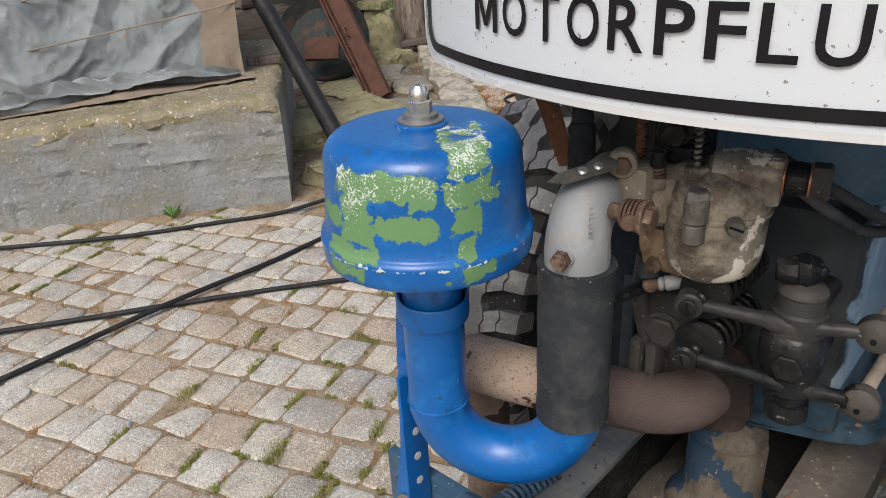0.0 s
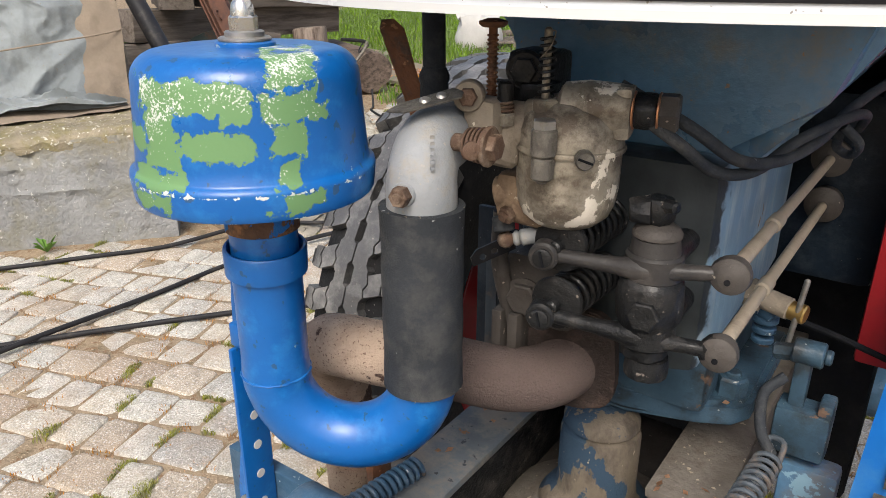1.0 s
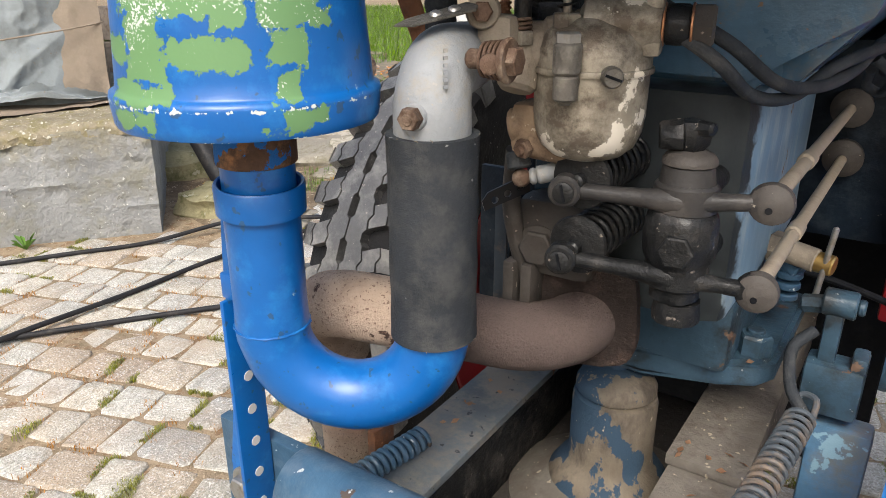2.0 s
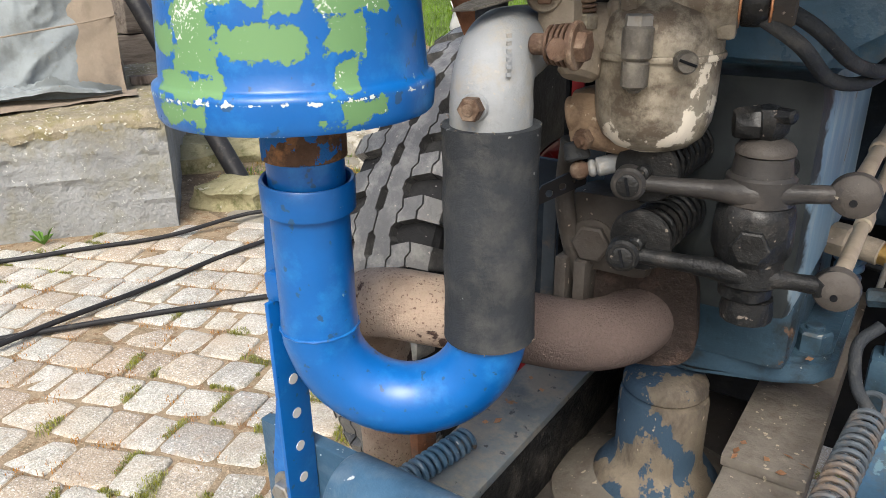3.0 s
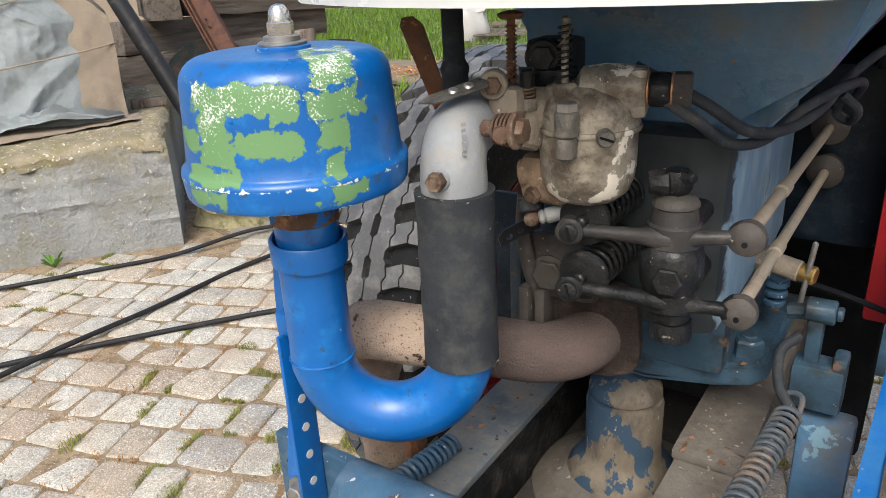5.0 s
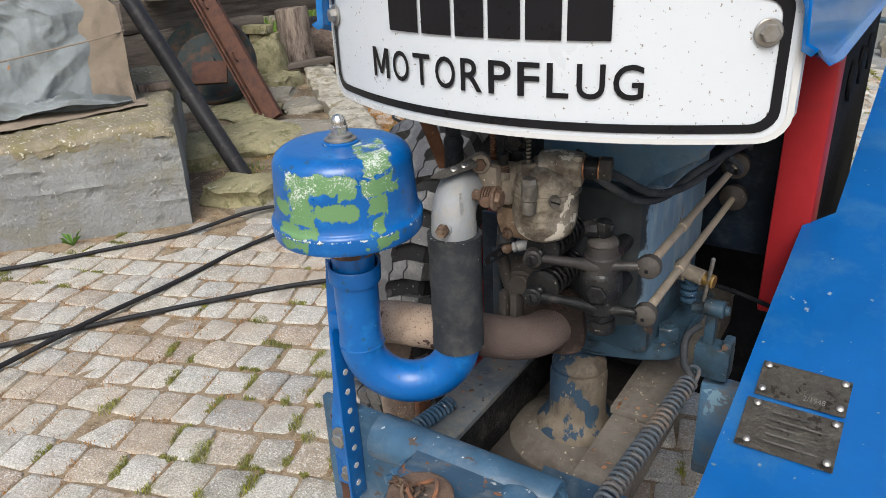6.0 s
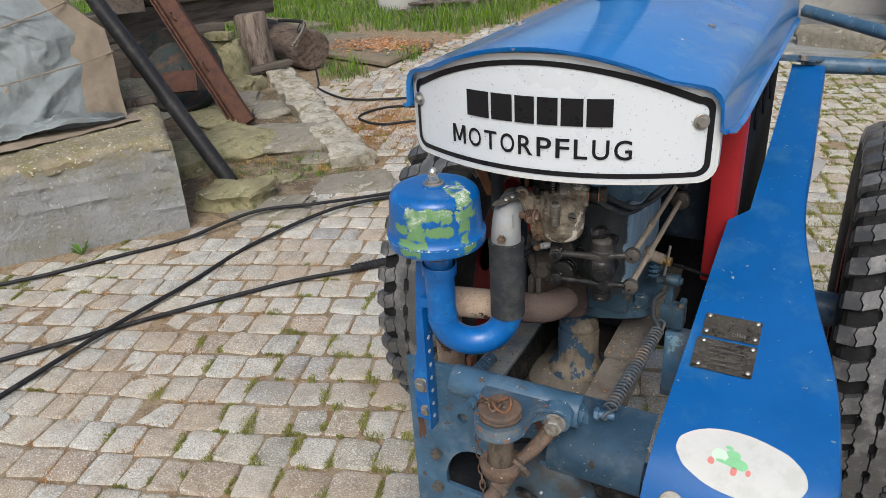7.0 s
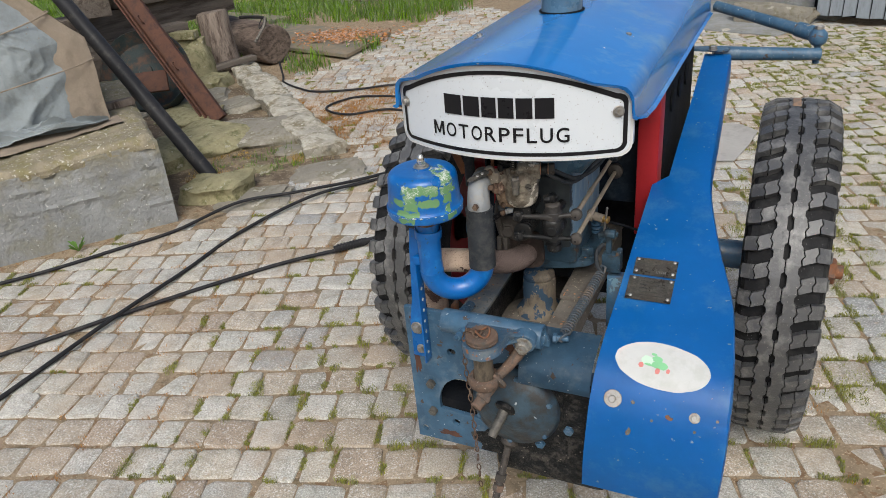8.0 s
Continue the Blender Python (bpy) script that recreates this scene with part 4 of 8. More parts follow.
CLEANER = cleaner_paint()
prof = [(0.0, 1.1365), (0.025, 1.1365), (0.050, 1.1355)]
prof += [(0.0555 + 0.0185 * math.sin(a), 1.1170 + 0.0185 * math.cos(a)) for a in (0.1, 0.35, 0.6, 0.85, 1.1, 1.35, 1.55)]
prof += [(0.0755, 1.095), (0.0773, 1.072), (0.0780, 1.0630), (0.0793, 1.0612), (0.0820, 1.0600), (0.0826, 1.057), (0.0815, 1.0455), (0.0812, 1.0420), (0.0800, 1.0400), (0.077, 1.0400), (0.074, 1.043), (0.026, 1.044)]
bm = turned(prof[::-1], (NX, NY, 0), seg=72)
cleaner = part("air_cleaner_bowl", bm, CLEANER, plough, "blue air cleaner can, paint worn to green patches", angle=55)
bm = turned([(0.0195, 1.135), (0.0195, 1.1385), (0.018, 1.1395)], (NX, NY, 0), seg=32)
part("seat_ring", bm, BLUE, cleaner)
bm = turned([(0.0165, 1.1392), (0.0172, 1.140), (0.0172, 1.1412), (0.0162, 1.142), (0.0128, 1.1422), (0.0130, 1.1452), (0.012, 1.1458)], (NX, NY, 0), seg=32)
part("washer", bm, STEEL, cleaner)
bm = bmesh.new()
hexhead(bm, (NX, NY, 1.1455), (0, 0, 1), 0.0165, 0.010)
lathe(bm, [(0.0078, 1.155), (0.0076, 1.159), (0.0068, 1.1625), (0.0045, 1.1655), (0.0, 1.1668)], (NX, NY, 0), seg=24)
part("cap_nut", bm, BRIGHTZINC, cleaner, "domed steel cap nut", angle=28)
bm = turned([(0.0260, 1.0425), (0.0268, 1.036), (0.0266, 1.0100), (0.0248, 1.0090)], (NX, NY, 0), seg=40, cap=False)
part("neck_band", bm, NECKRUST, cleaner, "rusty bare neck band")
bm = turned([(0.0245, 1.010), (0.0245, 0.97)], (NX, NY, 0), seg=40)
part("neck", bm, BLUE, cleaner)
# U-shaped pipe
d = Vector((HX - NX, HY - NY, 0))
span, d = d.length, Vector((HX - NX, HY - NY, 0)).normalized()
R = span / 2
ZB = 0.892
pts = [Vector((NX, NY, 0.985 - 0.011 * i)) for i in range(8)]
mid = Vector((NX, NY, ZB)) + d * R
pts += [mid + (-d * math.cos(a) - Vector((0, 0, 1)) * math.sin(a)) * R for a in [math.pi * k / 24 for k in range(25)]]
pts += [Vector((HX, HY, ZB + 0.008 * k)) for k in range(1, 4)]
rad = [0.0256] * len(pts)
rad[8] = rad[9] = 0.0264
bm = sweep(bmesh.new(), pts, 0.0256, 40, rad)
pipe = part("intake_pipe", bm, BLUE, plough, "blue U-shaped steel intake pipe with weld seams")
bm = turned([(0.0260, 0), (0.0268, 0.001), (0.0300, 0.0015), (0.0302, 0.020), (0.0292, 0.0215), (0.0275, 0.021), (0.0262, 0.012)], (NX, NY, 0.9755), (0.06, -0.04, 1), 44, cap=False)
part("clamp_collar", bm, BLUE, pipe, "blue flared collar")
for c, ax_ in ((8, 0.0),):
    bm = bmesh.new()
    p = pts[c]
    dd = (pts[c + 1] - pts[c - 1]).normalized()
    _, u, v = axes(dd)
    sweep(bm, [p + (u * math.cos(2 * math.pi * k / 40) + v * math.sin(2 * math.pi * k / 40)) * (0.0262 + 0.0006 * math.sin(k * 2.3)) for k in range(41)], 0.0012 if c == 8 else 0.0006, 8, cap=False)
    part("weld_seam", bm, BLUE, pipe)
# hose
bm = bmesh.new()
hp, hr = [], []
for k in range(25):
    z = 0.888 + 0.142 * k / 24
    hp.append((HX, HY, z))
    hr.append(0.0298 + 0.0003 * math.sin(k * 0.9) + (0.0006 if k in (0, 24) else 0))
sweep(bm, hp, 0.03, 48, hr)
hose = part("rubber_hose", bm, RUBBER, plough, "black canvas-rubber hose, frayed at the ends")
bm = bmesh.new()
random.seed(4)
for k in range(14):
    a = random.uniform(0, 2 * math.pi)
    z = random.choice((1.030, 1.0295, 0.888))
    p = Vector((HX + 0.0295 * math.cos(a), HY + 0.0295 * math.sin(a), z))
    q = p + Vector((random.uniform(-1, 1), random.uniform(-1, 1), random.uniform(-0.2, 0.9))) * 0.003
    bm = bmesh.new()
    sweep(bm, [p, (p + q) / 2 + Vector((0.0005, 0, 0.0006)), q], 0.00025, 4)
    part("frayed_thread", bm, DUSTY, hose)
# elbow
ED = Vector((-0.22, 0.975, 0.02)).normalized()
bm = bmesh.new()
pts = [Vector((HX, HY, 1.012 + 0.010 * k)) for k in range(4)]
RR = 0.0255
c = Vector((HX, HY, 1.044)) + ED * RR
pts += [c + (-ED * math.cos(a) + Vector((0, 0, 1)) * math.sin(a)) * RR for a in [math.pi / 2 * k / 10 for k in range(11)]]
pts += [pts[-1] + ED * s for s in (0.010, 0.020, 0.030)]
sweep(bm, pts, 0.0248, 40, [0.0250] * 4 + [0.0248 - 0.0008 * math.sin(math.pi * k / 10) for k in range(11)] + [0.0245, 0.0235, 0.0235])
elbow = part("intake_elbow", bm, ALU, plough, "dull cast aluminium elbow with moulded ribs")
bm = bmesh.new()
fd = Vector((0.18, -0.98, 0)).normalized()
hb = Vector((HX + 0.0030, HY - 0.0220, 1.0440))
lathe(bm, [(0.0086, -0.004), (0.0086, 0.0025), (0.0078, 0.004)], hb, fd, 20)
part("boss", bm, ALU, elbow)
bolt(elbow, hb + fd * 0.004, fd, 0.0125, 0.0080, 0, 0.001, DARKBOLT)
# raised mould mark on the elbow
for k in range(6):
    bm = bmesh.new()
    box(bm, (-0.0014, -0.0006, -0.0011), (0.0014, 0.0006, 0.0011), 0.0, Matrix.Translation((HX + 0.0193, HY - 0.01385, 1.083 - 0.0042 * k)) @ Matrix.Rotation(radians(54), 4, "Z"))
    part("mould_mark", bm, ALU, elbow)
fl = pts[-1]
# lug with the flange bolt beside the crown
bm = bmesh.new()
lg, ld = Vector((-0.046, 0.004, 1.102)), Vector((0.45, -0.89, 0.05)).normalized()
lathe(bm, [(0.0, -0.010), (0.0098, -0.010), (0.011, -0.008), (0.011, 0.003), (0.0098, 0.005), (0.0, 0.005)], lg, ld, 24)
box(bm, (-0.052, 0.004, 1.070), (-0.026, 0.030, 1.100), 0.006)
part("flange", bm, DUSTY, elbow)
bolt(elbow, lg + ld * 0.005, ld, 0.0115, 0.0055, 0.0, 0, DARKBOLT)
# thin sheet clip with two rivets on the crown
bm = bmesh.new()
c0, c1 = Vector((-0.076, -0.042, 1.0945)), Vector((-0.048, -0.010, 1.1040))
cu_ = (c1 - c0).normalized()
cv_ = Vector((-0.66, 0.72, 0.22)).normalized()
slab(bm, [(-0.004, 0.002), (0.006, -0.007), (0.046, -0.008), (0.050, 0.0), (0.046, 0.010), (0.006, 0.008)], c0, cu_, (cv_ - cu_ * cv_.dot(cu_)), 0.0016, 0.0004)
clip = part("sheet_clip", bm, STUBIRON, elbow, "bent grey sheet clip")
for q in (0.022, 0.034):
    part("rivet", turned([(0.0042, 0), (0.0042, 0.001), (0.0025, 0.0024)], c0 + cu_ * q + Vector((0.0, 0.001, 0.0015)), (0.3, -0.3, 0.9), 14), STEEL, clip)

# ---- carburettor ----
CX, CY = 0.009, 0.052
bm = turned([(0.0, 1.006), (0.014, 1.0065), (0.024, 1.010), (0.0315, 1.0165), (0.0355, 1.026), (0.0370, 1.038), (0.0374, 1.0645)], (CX, CY, 0), seg=48)
bowl = part("float_bowl", bm, BOWL, plough, "stained alloy carburettor float bowl with worn embossed marks")
bm = turned([(0.0395, 1.0645), (0.0400, 1.066), (0.0395, 1.068), (0.0382, 1.0685), (0.0378, 1.080), (0.034, 1.091), (0.024, 1.0985), (0.012, 1.101), (0.0, 1.1015)], (CX, CY, 0), seg=48)
lid = part("bowl_lid", bm, BOWL, plough, "dusty carburettor lid")
# embossed maker's bars and type line on the bowl's face
for row_z in (1.0475, 1.0405):
    for k in range(5):
        a = -1.66 + 0.105 * k
        q = Vector((CX + 0.0366 * math.cos(a), CY + 0.0366 * math.sin(a), row_z))
        bm = bmesh.new()
        box(bm, (-0.0010, -0.0004, -0.0020), (0.0010, 0.0004, 0.0020), 0.0, Matrix.Translation(q) @ Matrix.Rotation(a + math.pi / 2, 4, "Z"))
        part("embossed_bar", bm, BOWL, bowl)
bm = bmesh.new()
rod(bm, (0.011, 0.008, 1.051), (0.011, 0.008, 1.067), 0.0078)
rod(bm, (0.011, 0.008, 1.067), (0.011, 0.008, 1.086), 0.0088)
rod(bm, (0.011, 0.012, 1.062), (0.010, 0.03, 1.062), 0.006)
rod(bm, (0.011, 0.008, 1.0485), (0.011, 0.008, 1.052), 0.0045, seg=6)
jet = part("jet_holder", bm, PLATEMAT, lid, "grey jet holder with hex cap")
bolt(lid, (0.011, 0.008, 1.086), (0, 0, 1), 0.0140, 0.006, name="jet_cap")
bm = turned([(0.0066, 0), (0.0066, 0.006), (0.0054, 0.008)], (0.034, 0.022, 1.066), (0.55, -0.83, 0), 20)
screw = part("cover_screw", bm, PLATEMAT, lid)
bm = bmesh.new()
box(bm, (-0.0052, -0.0004, -0.0008), (0.0052, 0.0008, 0.0008), 0, Matrix.Translation((0.0386, 0.0151, 1.066)) @ Matrix.Rotation(radians(33.5), 4, "Z") @ Matrix.Rotation(radians(20), 4, "Y"))
part("slot", bm, DARK, lid)
# fuel inlet: cast box on the lid, union between copper washers, hexagon plug
IA = Vector((0.97, 0.24, 0.0)).normalized()
ic = Vector((0.0515, 0.0560, 1.0950))
bm = bmesh.new()
lathe(bm, [(0.010, -0.050), (0.0165, -0.046), (0.0185, -0.030), (0.0175, -0.010), (0.0160, 0.0)], ic, IA, 28)
box(bm, (-0.012, -0.013, -0.019), (0.0, 0.013, 0.016), 0.004, Matrix.Translation(ic + IA * 0.001) @ Matrix.Rotation(math.atan2(IA.y, IA.x), 4, "Z"))
part("fuel_inlet", bm, BOWL, lid, "stained cast inlet boss")
bm = turned([(0.0105, 0.001), (0.0122, 0.003), (0.0126, 0.009), (0.0122, 0.015), (0.0105, 0.017)], ic, IA, 28)
part("union", bm, GREASE, lid, "wet black fuel union")
for s_ in (0.0, 0.0165):
    part("copper_washer", turned([(0.0125, 0), (0.0132, 0.0004), (0.0132, 0.0014), (0.0125, 0.0018)], ic + IA * s_, IA, 28), COPPER, lid)
bolt(lid, ic + IA * 0.0183, IA, 0.0235, 0.0125, 0, 0, OILBROWN, "banjo_bolt")
# cast body between elbow and bowl
bm = bmesh.new()
rod(bm, fl + ED * -0.004, fl + ED * 0.030, 0.0235, 0.0215, 28, 0.003)
rod(bm, (-0.050, 0.030, 1.076), (0.000, 0.046, 1.078), 0.0200, 0.0175, 26, 0.004)
rod(bm, (-0.030, 0.020, 1.052), (-0.030, 0.034, 1.085), 0.0130, 0.0150, 22, 0.003)
rod(bm, (-0.018, 0.034, 1.086), (0.010, 0.048, 1.091), 0.0120, 0.0140, 22, 0.003)
body = part("throttle_body", bm, DUSTY, plough, "dusty carburettor body")
# knurled plug at the side
nb, nd = Vector((-0.0110, -0.0245, 1.0770)), Vector((0.995, 0.06, 0.0)).normalized()
bm = bmesh.new()
rod(bm, nb - nd * 0.027, nb - nd * 0.012, 0.0060)
for k in range(5):
    rod(bm, nb - nd * (0.016 - 0.0032 * k), nb - nd * (0.0140 - 0.0032 * k), 0.0108 + 0.0004 * k, seg=22, bev=0.0005)
lathe(bm, [(0.0120, -0.002), (0.0133, -0.0012), (0.0135, 0.0006), (0.0125, 0.0016)], nb, nd, 28)
part("idle_screw", bm, DARKBOLT, body, "rust-brown knurled plug")
bolt(body, nb + nd * 0.0012, nd, 0.0155, 0.0060, 0, 0, DARKBOLT, "hex_plug")
bm = turned([(0.0045, -0.003), (0.0062, -0.002), (0.0062, 0.002), (0.004, 0.003)], nb - nd * 0.012 + Vector((0.006, -0.011, -0.001)), (0.6, -0.8, 0), 14)
part("link_pin", bm, DARKBOLT, body)
# adjusting screws with their springs
bm = bmesh.new()
rod(bm, (-0.001, 0.030, 1.078), (-0.001, 0.030, 1.096), 0.0085)
rod(bm, (-0.001, 0.030, 1.094), (-0.001, 0.030, 1.148), 0.0028, seg=10)
mix_ = part("mixture_screw", bm, BOWL, body)
bolt(body, (-0.001, 0.030, 1.0935), (0, 0, 1), 0.0165, 0.0080, 0, 0, BOWL, "hex_nut")
part("spring", helix(bmesh.new(), (-0.001, 0.030, 1.103), (-0.001, 0.030, 1.142), 0.0048, 9, 0.0010, 6), GREASE, mix_)
bm = bmesh.new()
rod(bm, (-0.0265, 0.020, 1.096), (-0.0265, 0.020, 1.112), 0.0056)
box(bm, (-0.0330, 0.0190, 1.1095), (-0.0200, 0.0210, 1.1130), 0.0004)
slot_ = part("stop_screw", bm, GREASE, body, "black slotted stop screw")
part("spring", helix(bmesh.new(), (-0.0265, 0.020, 1.090), (-0.0265, 0.020, 1.098), 0.0056, 3, 0.0011, 6), DARKBOLT, slot_)
bolt(body, (-0.0265, 0.020, 1.082), (0, 0, 1), 0.0135, 0.0085, 0, 0, BOWL, "hex_nut")
bm = bmesh.new()
rod(bm, (-0.056, 0.050, 1.080), (-0.056, 0.050, 1.146), 0.0032, seg=12)
for k in range(16):
    rod(bm, (-0.056, 0.050, 1.088 + 0.0033 * k), (-0.056, 0.050, 1.0896 + 0.0033 * k), 0.0043, seg=12, bev=0.0004)
lathe(bm, [(0.008, 0), (0.0105, 0.002), (0.0105, 0.004), (0.004, 0.006)], (-0.056, 0.050, 1.144), seg=20)
part("choke_screw", bm, RUST, body, "rusty threaded screw with flat head")
bm = bmesh.new()
box(bm, (-0.030, 0.044, 1.078), (-0.006, 0.072, 1.108), 0.005)
box(bm, (-0.050, 0.060, 1.085), (-0.012, 0.095, 1.128), 0.006)
hx = Vector((-0.031, 0.056, 1.116))
lathe(bm, [(0.013, 0), (0.0140, 0.002), (0.0140, 0.006), (0.012, 0.008)], hx, (0.35, -0.93, 0), 22)
hexhead(bm, hx + Vector((0.35, -0.93, 0)) * 0.008, (0.35, -0.93, 0), 0.0170, 0.007)
part("throttle_housing", bm, GREASE, body, "oily throttle housing with hex plug")
bm = bmesh.new()
box(bm, (0.004, 0.040, 1.085), (0.030, 0.060, 1.110), 0.004)
part("lid_lug", bm, DUSTY, body)
# fine wire whiskers on the springs
bm = bmesh.new()
sweep(bm, spline([(-0.004, 0.026, 1.128), (0.006, 0.022, 1.138), (0.004, 0.030, 1.146), (-0.006, 0.034, 1.140), (0.002, 0.026, 1.132)], 5), 0.0004, 5)
part("loose_wire", bm, DUSTY, body)
# parts under and behind the carburettor
bm = bmesh.new()
box(bm, (-0.044, 0.036, 1.004), (-0.004, 0.070, 1.042), 0.009)
rod(bm, (-0.046, 0.046, 1.022), (-0.030, 0.050, 1.026), 0.013)
rod(bm, (-0.030, 0.046, 1.014), (0.012, 0.052, 1.010), 0.012)
low = part("carburettor_base", bm, BROWNCAST, plough, "brown dusty lower carburettor casting")
bolt(low, (-0.028, 0.034, 1.012), (-0.2, -1, -0.2), 0.012, 0.006, 0, 0.003, DARKBOLT)
bm = bmesh.new()
rod(bm, (-0.0355, 0.041, 0.994), (-0.0400, 0.043, 1.006), 0.0088, 0.0080, 18)
joint = part("governor_joint", bm, RUBBER, plough, "black knurled cap over a governor ball joint")
bm = turned([(0.0, -0.007), (0.004, -0.0058), (0.0066, -0.002), (0.0066, 0.002), (0.004, 0.0058), (0.0, 0.007)], (-0.0340, 0.041, 0.9875), (0.8, 0.5, 0.2), 16)
part("ball", bm, DARKBOLT, joint)
bm = bmesh.new()
rod(bm, (-0.0290, 0.044, 0.9885), (-0.0245, 0.046, 0.9895), 0.0060)
rod(bm, (-0.0245, 0.046, 0.9895), (-0.0080, 0.056, 0.9945), 0.0066)
part("ferrule", bm, ALU, joint, "bright steel ferrule")
# black perforated bracket behind the hose
cu = bpy.data.curves.new("bracket", "CURVE")
cu.dimensions, cu.fill_mode, cu.extrude = "2D", "BOTH", 0.001
for ring in ([(-0.006, -0.004), (0.026, 0.008), (0.026, 0.016), (0.020, 0.019), (-0.004, 0.009), (-0.008, 0.003)],) + tuple([(cx_ + 0.0026 * math.cos(2 * math.pi * k / 12), cy_ + 0.0026 * math.sin(2 * math.pi * k / 12)) for k in range(12)] for cx_, cy_ in ((0.001, 0.0035), (0.010, 0.0075), (0.019, 0.0120))):
    sp_ = cu.splines.new("POLY")
    sp_.points.add(len(ring) - 1)
    for q, (px, pz) in zip(sp_.points, ring):
        q.co = (px, pz, 0, 1)
    sp_.use_cyclic_u = True
tmp = bpy.data.objects.new("bracket", cu)
me = bpy.data.meshes.new_from_object(tmp)
bm = bmesh.new()
bm.from_mesh(me)
for v in bm.verts:
    v.co = Vector((-0.062, 0.050, 0.960)) + Vector((0.70, 0.714, 0)) * v.co.x * 1.1 + Vector((0, 0, 1)) * v.co.y * 1.1 + Vector((0.714, -0.70, 0)) * v.co.z
bpy.data.objects.remove(tmp)
bpy.data.curves.remove(cu)
bpy.data.meshes.remove(me)
part("linkage_bracket", bm, BLACK, plough, "black perforated linkage bracket")
for x0, y0, z0, z1, m_, nm in ((-0.092, 0.118, 0.835, 0.945, SPRINGBLUE, "stay_strip"), (-0.080, 0.124, 0.84, 0.96, DARK, "stay_strip"), (-0.112, 0.205, 0.93, 1.03, RED, "red_stay")):
    bm = bmesh.new()
    box(bm, (x0 - 0.006, y0 - 0.0015, z0), (x0 + 0.006, y0 + 0.0015, z1), 0.0008)
    part(nm, bm, m_, plough)

# ---- cylinder head, rockers, rods ----
def block_paint():
    """Worn light blue paint; black oil and painted shade darken the valve side up to its corner."""
    m = BLOCKBLUE.copy()
    m.name = "oil_soaked_blue_paint"
    n, l = m.node_tree.nodes, m.node_tree.links
    b = n["Principled BSDF"]
    old = b.inputs["Base Color"].links[0].from_socket
    tc = n.new("ShaderNodeTexCoord")
    sep = n.new("ShaderNodeSeparateXYZ")
    l.new(tc.outputs["Object"], sep.inputs[0])
    tx = n.new("ShaderNodeTexNoise")
    tx.inputs["Scale"].default_value, tx.inputs["Detail"].default_value = 38, 7
    l.new(tc.outputs["Object"], tx.inputs["Vector"])

    def step(sock, lo, hi):
        mul = n.new("ShaderNodeMath")
        mul.operation = "MULTIPLY_ADD"
        mul.inputs[1].default_value = 0.022
        l.new(tx.outputs[0], mul.inputs[0])
        l.new(sock, mul.inputs[2])
        r = n.new("ShaderNodeMapRange")
        r.inputs[1].default_value, r.inputs[2].default_value, r.inputs[3].default_value, r.inputs[4].default_value = lo, hi, 1.0, 0.0
        l.new(mul.outputs[0], r.inputs[0])
        return r.outputs[0]

    # Dark front against the lit side: oil and shade share this mask.
    both = n.new("ShaderNodeMath")
    both.operation = "MULTIPLY"
    l.new(step(sep.outputs[0], 0.1065, 0.1085), both.inputs[0])
    l.new(step(sep.outputs[1], 0.152, 0.170), both.inputs[1])
    oil = n.new("ShaderNodeMix")
    oil.data_type = "RGBA"
    l.new(tx.outputs[0], oil.inputs[0])
    oil.inputs[6].default_value, oil.inputs[7].default_value = (0.010, 0.014, 0.018, 1), (0.062, 0.070, 0.072, 1)
    fin = n.new("ShaderNodeMix")
    fin.data_type = "RGBA"
    l.new(both.outputs[0], fin.inputs[0])
    l.new(old, fin.inputs[6])
    l.new(oil.outputs[2], fin.inputs[7])
    l.new(fin.outputs[2], b.inputs["Base Color"])
    return m


bm = bmesh.new()
box(bm, (-0.045, 0.128, 0.862), (0.100, 0.43, 1.048), 0.021)
block = part("cylinder_head", bm, block_paint(), plough, "light blue cylinder head, valve face darkened for oil and shade", angle=50)
bm = bmesh.new()
box(bm, (-0.040, 0.200, 0.786), (0.094, 0.43, 0.875), 0.010)
part("cylinder_foot", bm, FOOTBLUE, block, "dark blue cylinder foot")
bm = bmesh.new()
slab(bm, [(-0.06, 0.195), (0.02, 0.200), (0.085, 0.215), (0.118, 0.232), (0.128, 0.25), (0.128, 0.42), (-0.06, 0.42)], (0, 0, 0.765), (1, 0, 0), (0, 1, 0), 0.027, 0.005)
foot = part("engine_foot", bm, FOOTBLUE, plough, "dark blue engine foot flange")
bolt(foot, (0.106, 0.252, 0.7915), (0, 0, 1), 0.027, 0.020, 0, 0.004, FOOTBLUE, "foot_nut")
bolt(foot, (-0.045, 0.25, 0.7915), (0, 0, 1), 0.026, 0.020, 0, 0.004, FOOTBLUE, "foot_nut")
# rocker shaft
SX, SY = 0.078, 0.056
bm = turned([(0.0130, 0.916), (0.0165, 0.919), (0.0165, 0.928), (0.0205, 0.931), (0.0205, 0.943), (0.0215, 0.946), (0.0235, 0.950), (0.0240, 0.962), (0.0235, 0.974), (0.0215, 0.979), (0.0185, 0.982)], (SX, SY, 0), seg=36)
rough_up(bm, 0.0016, 110)
shaft = part("rocker_post", bm, GREASE, plough, "greasy black rocker post")
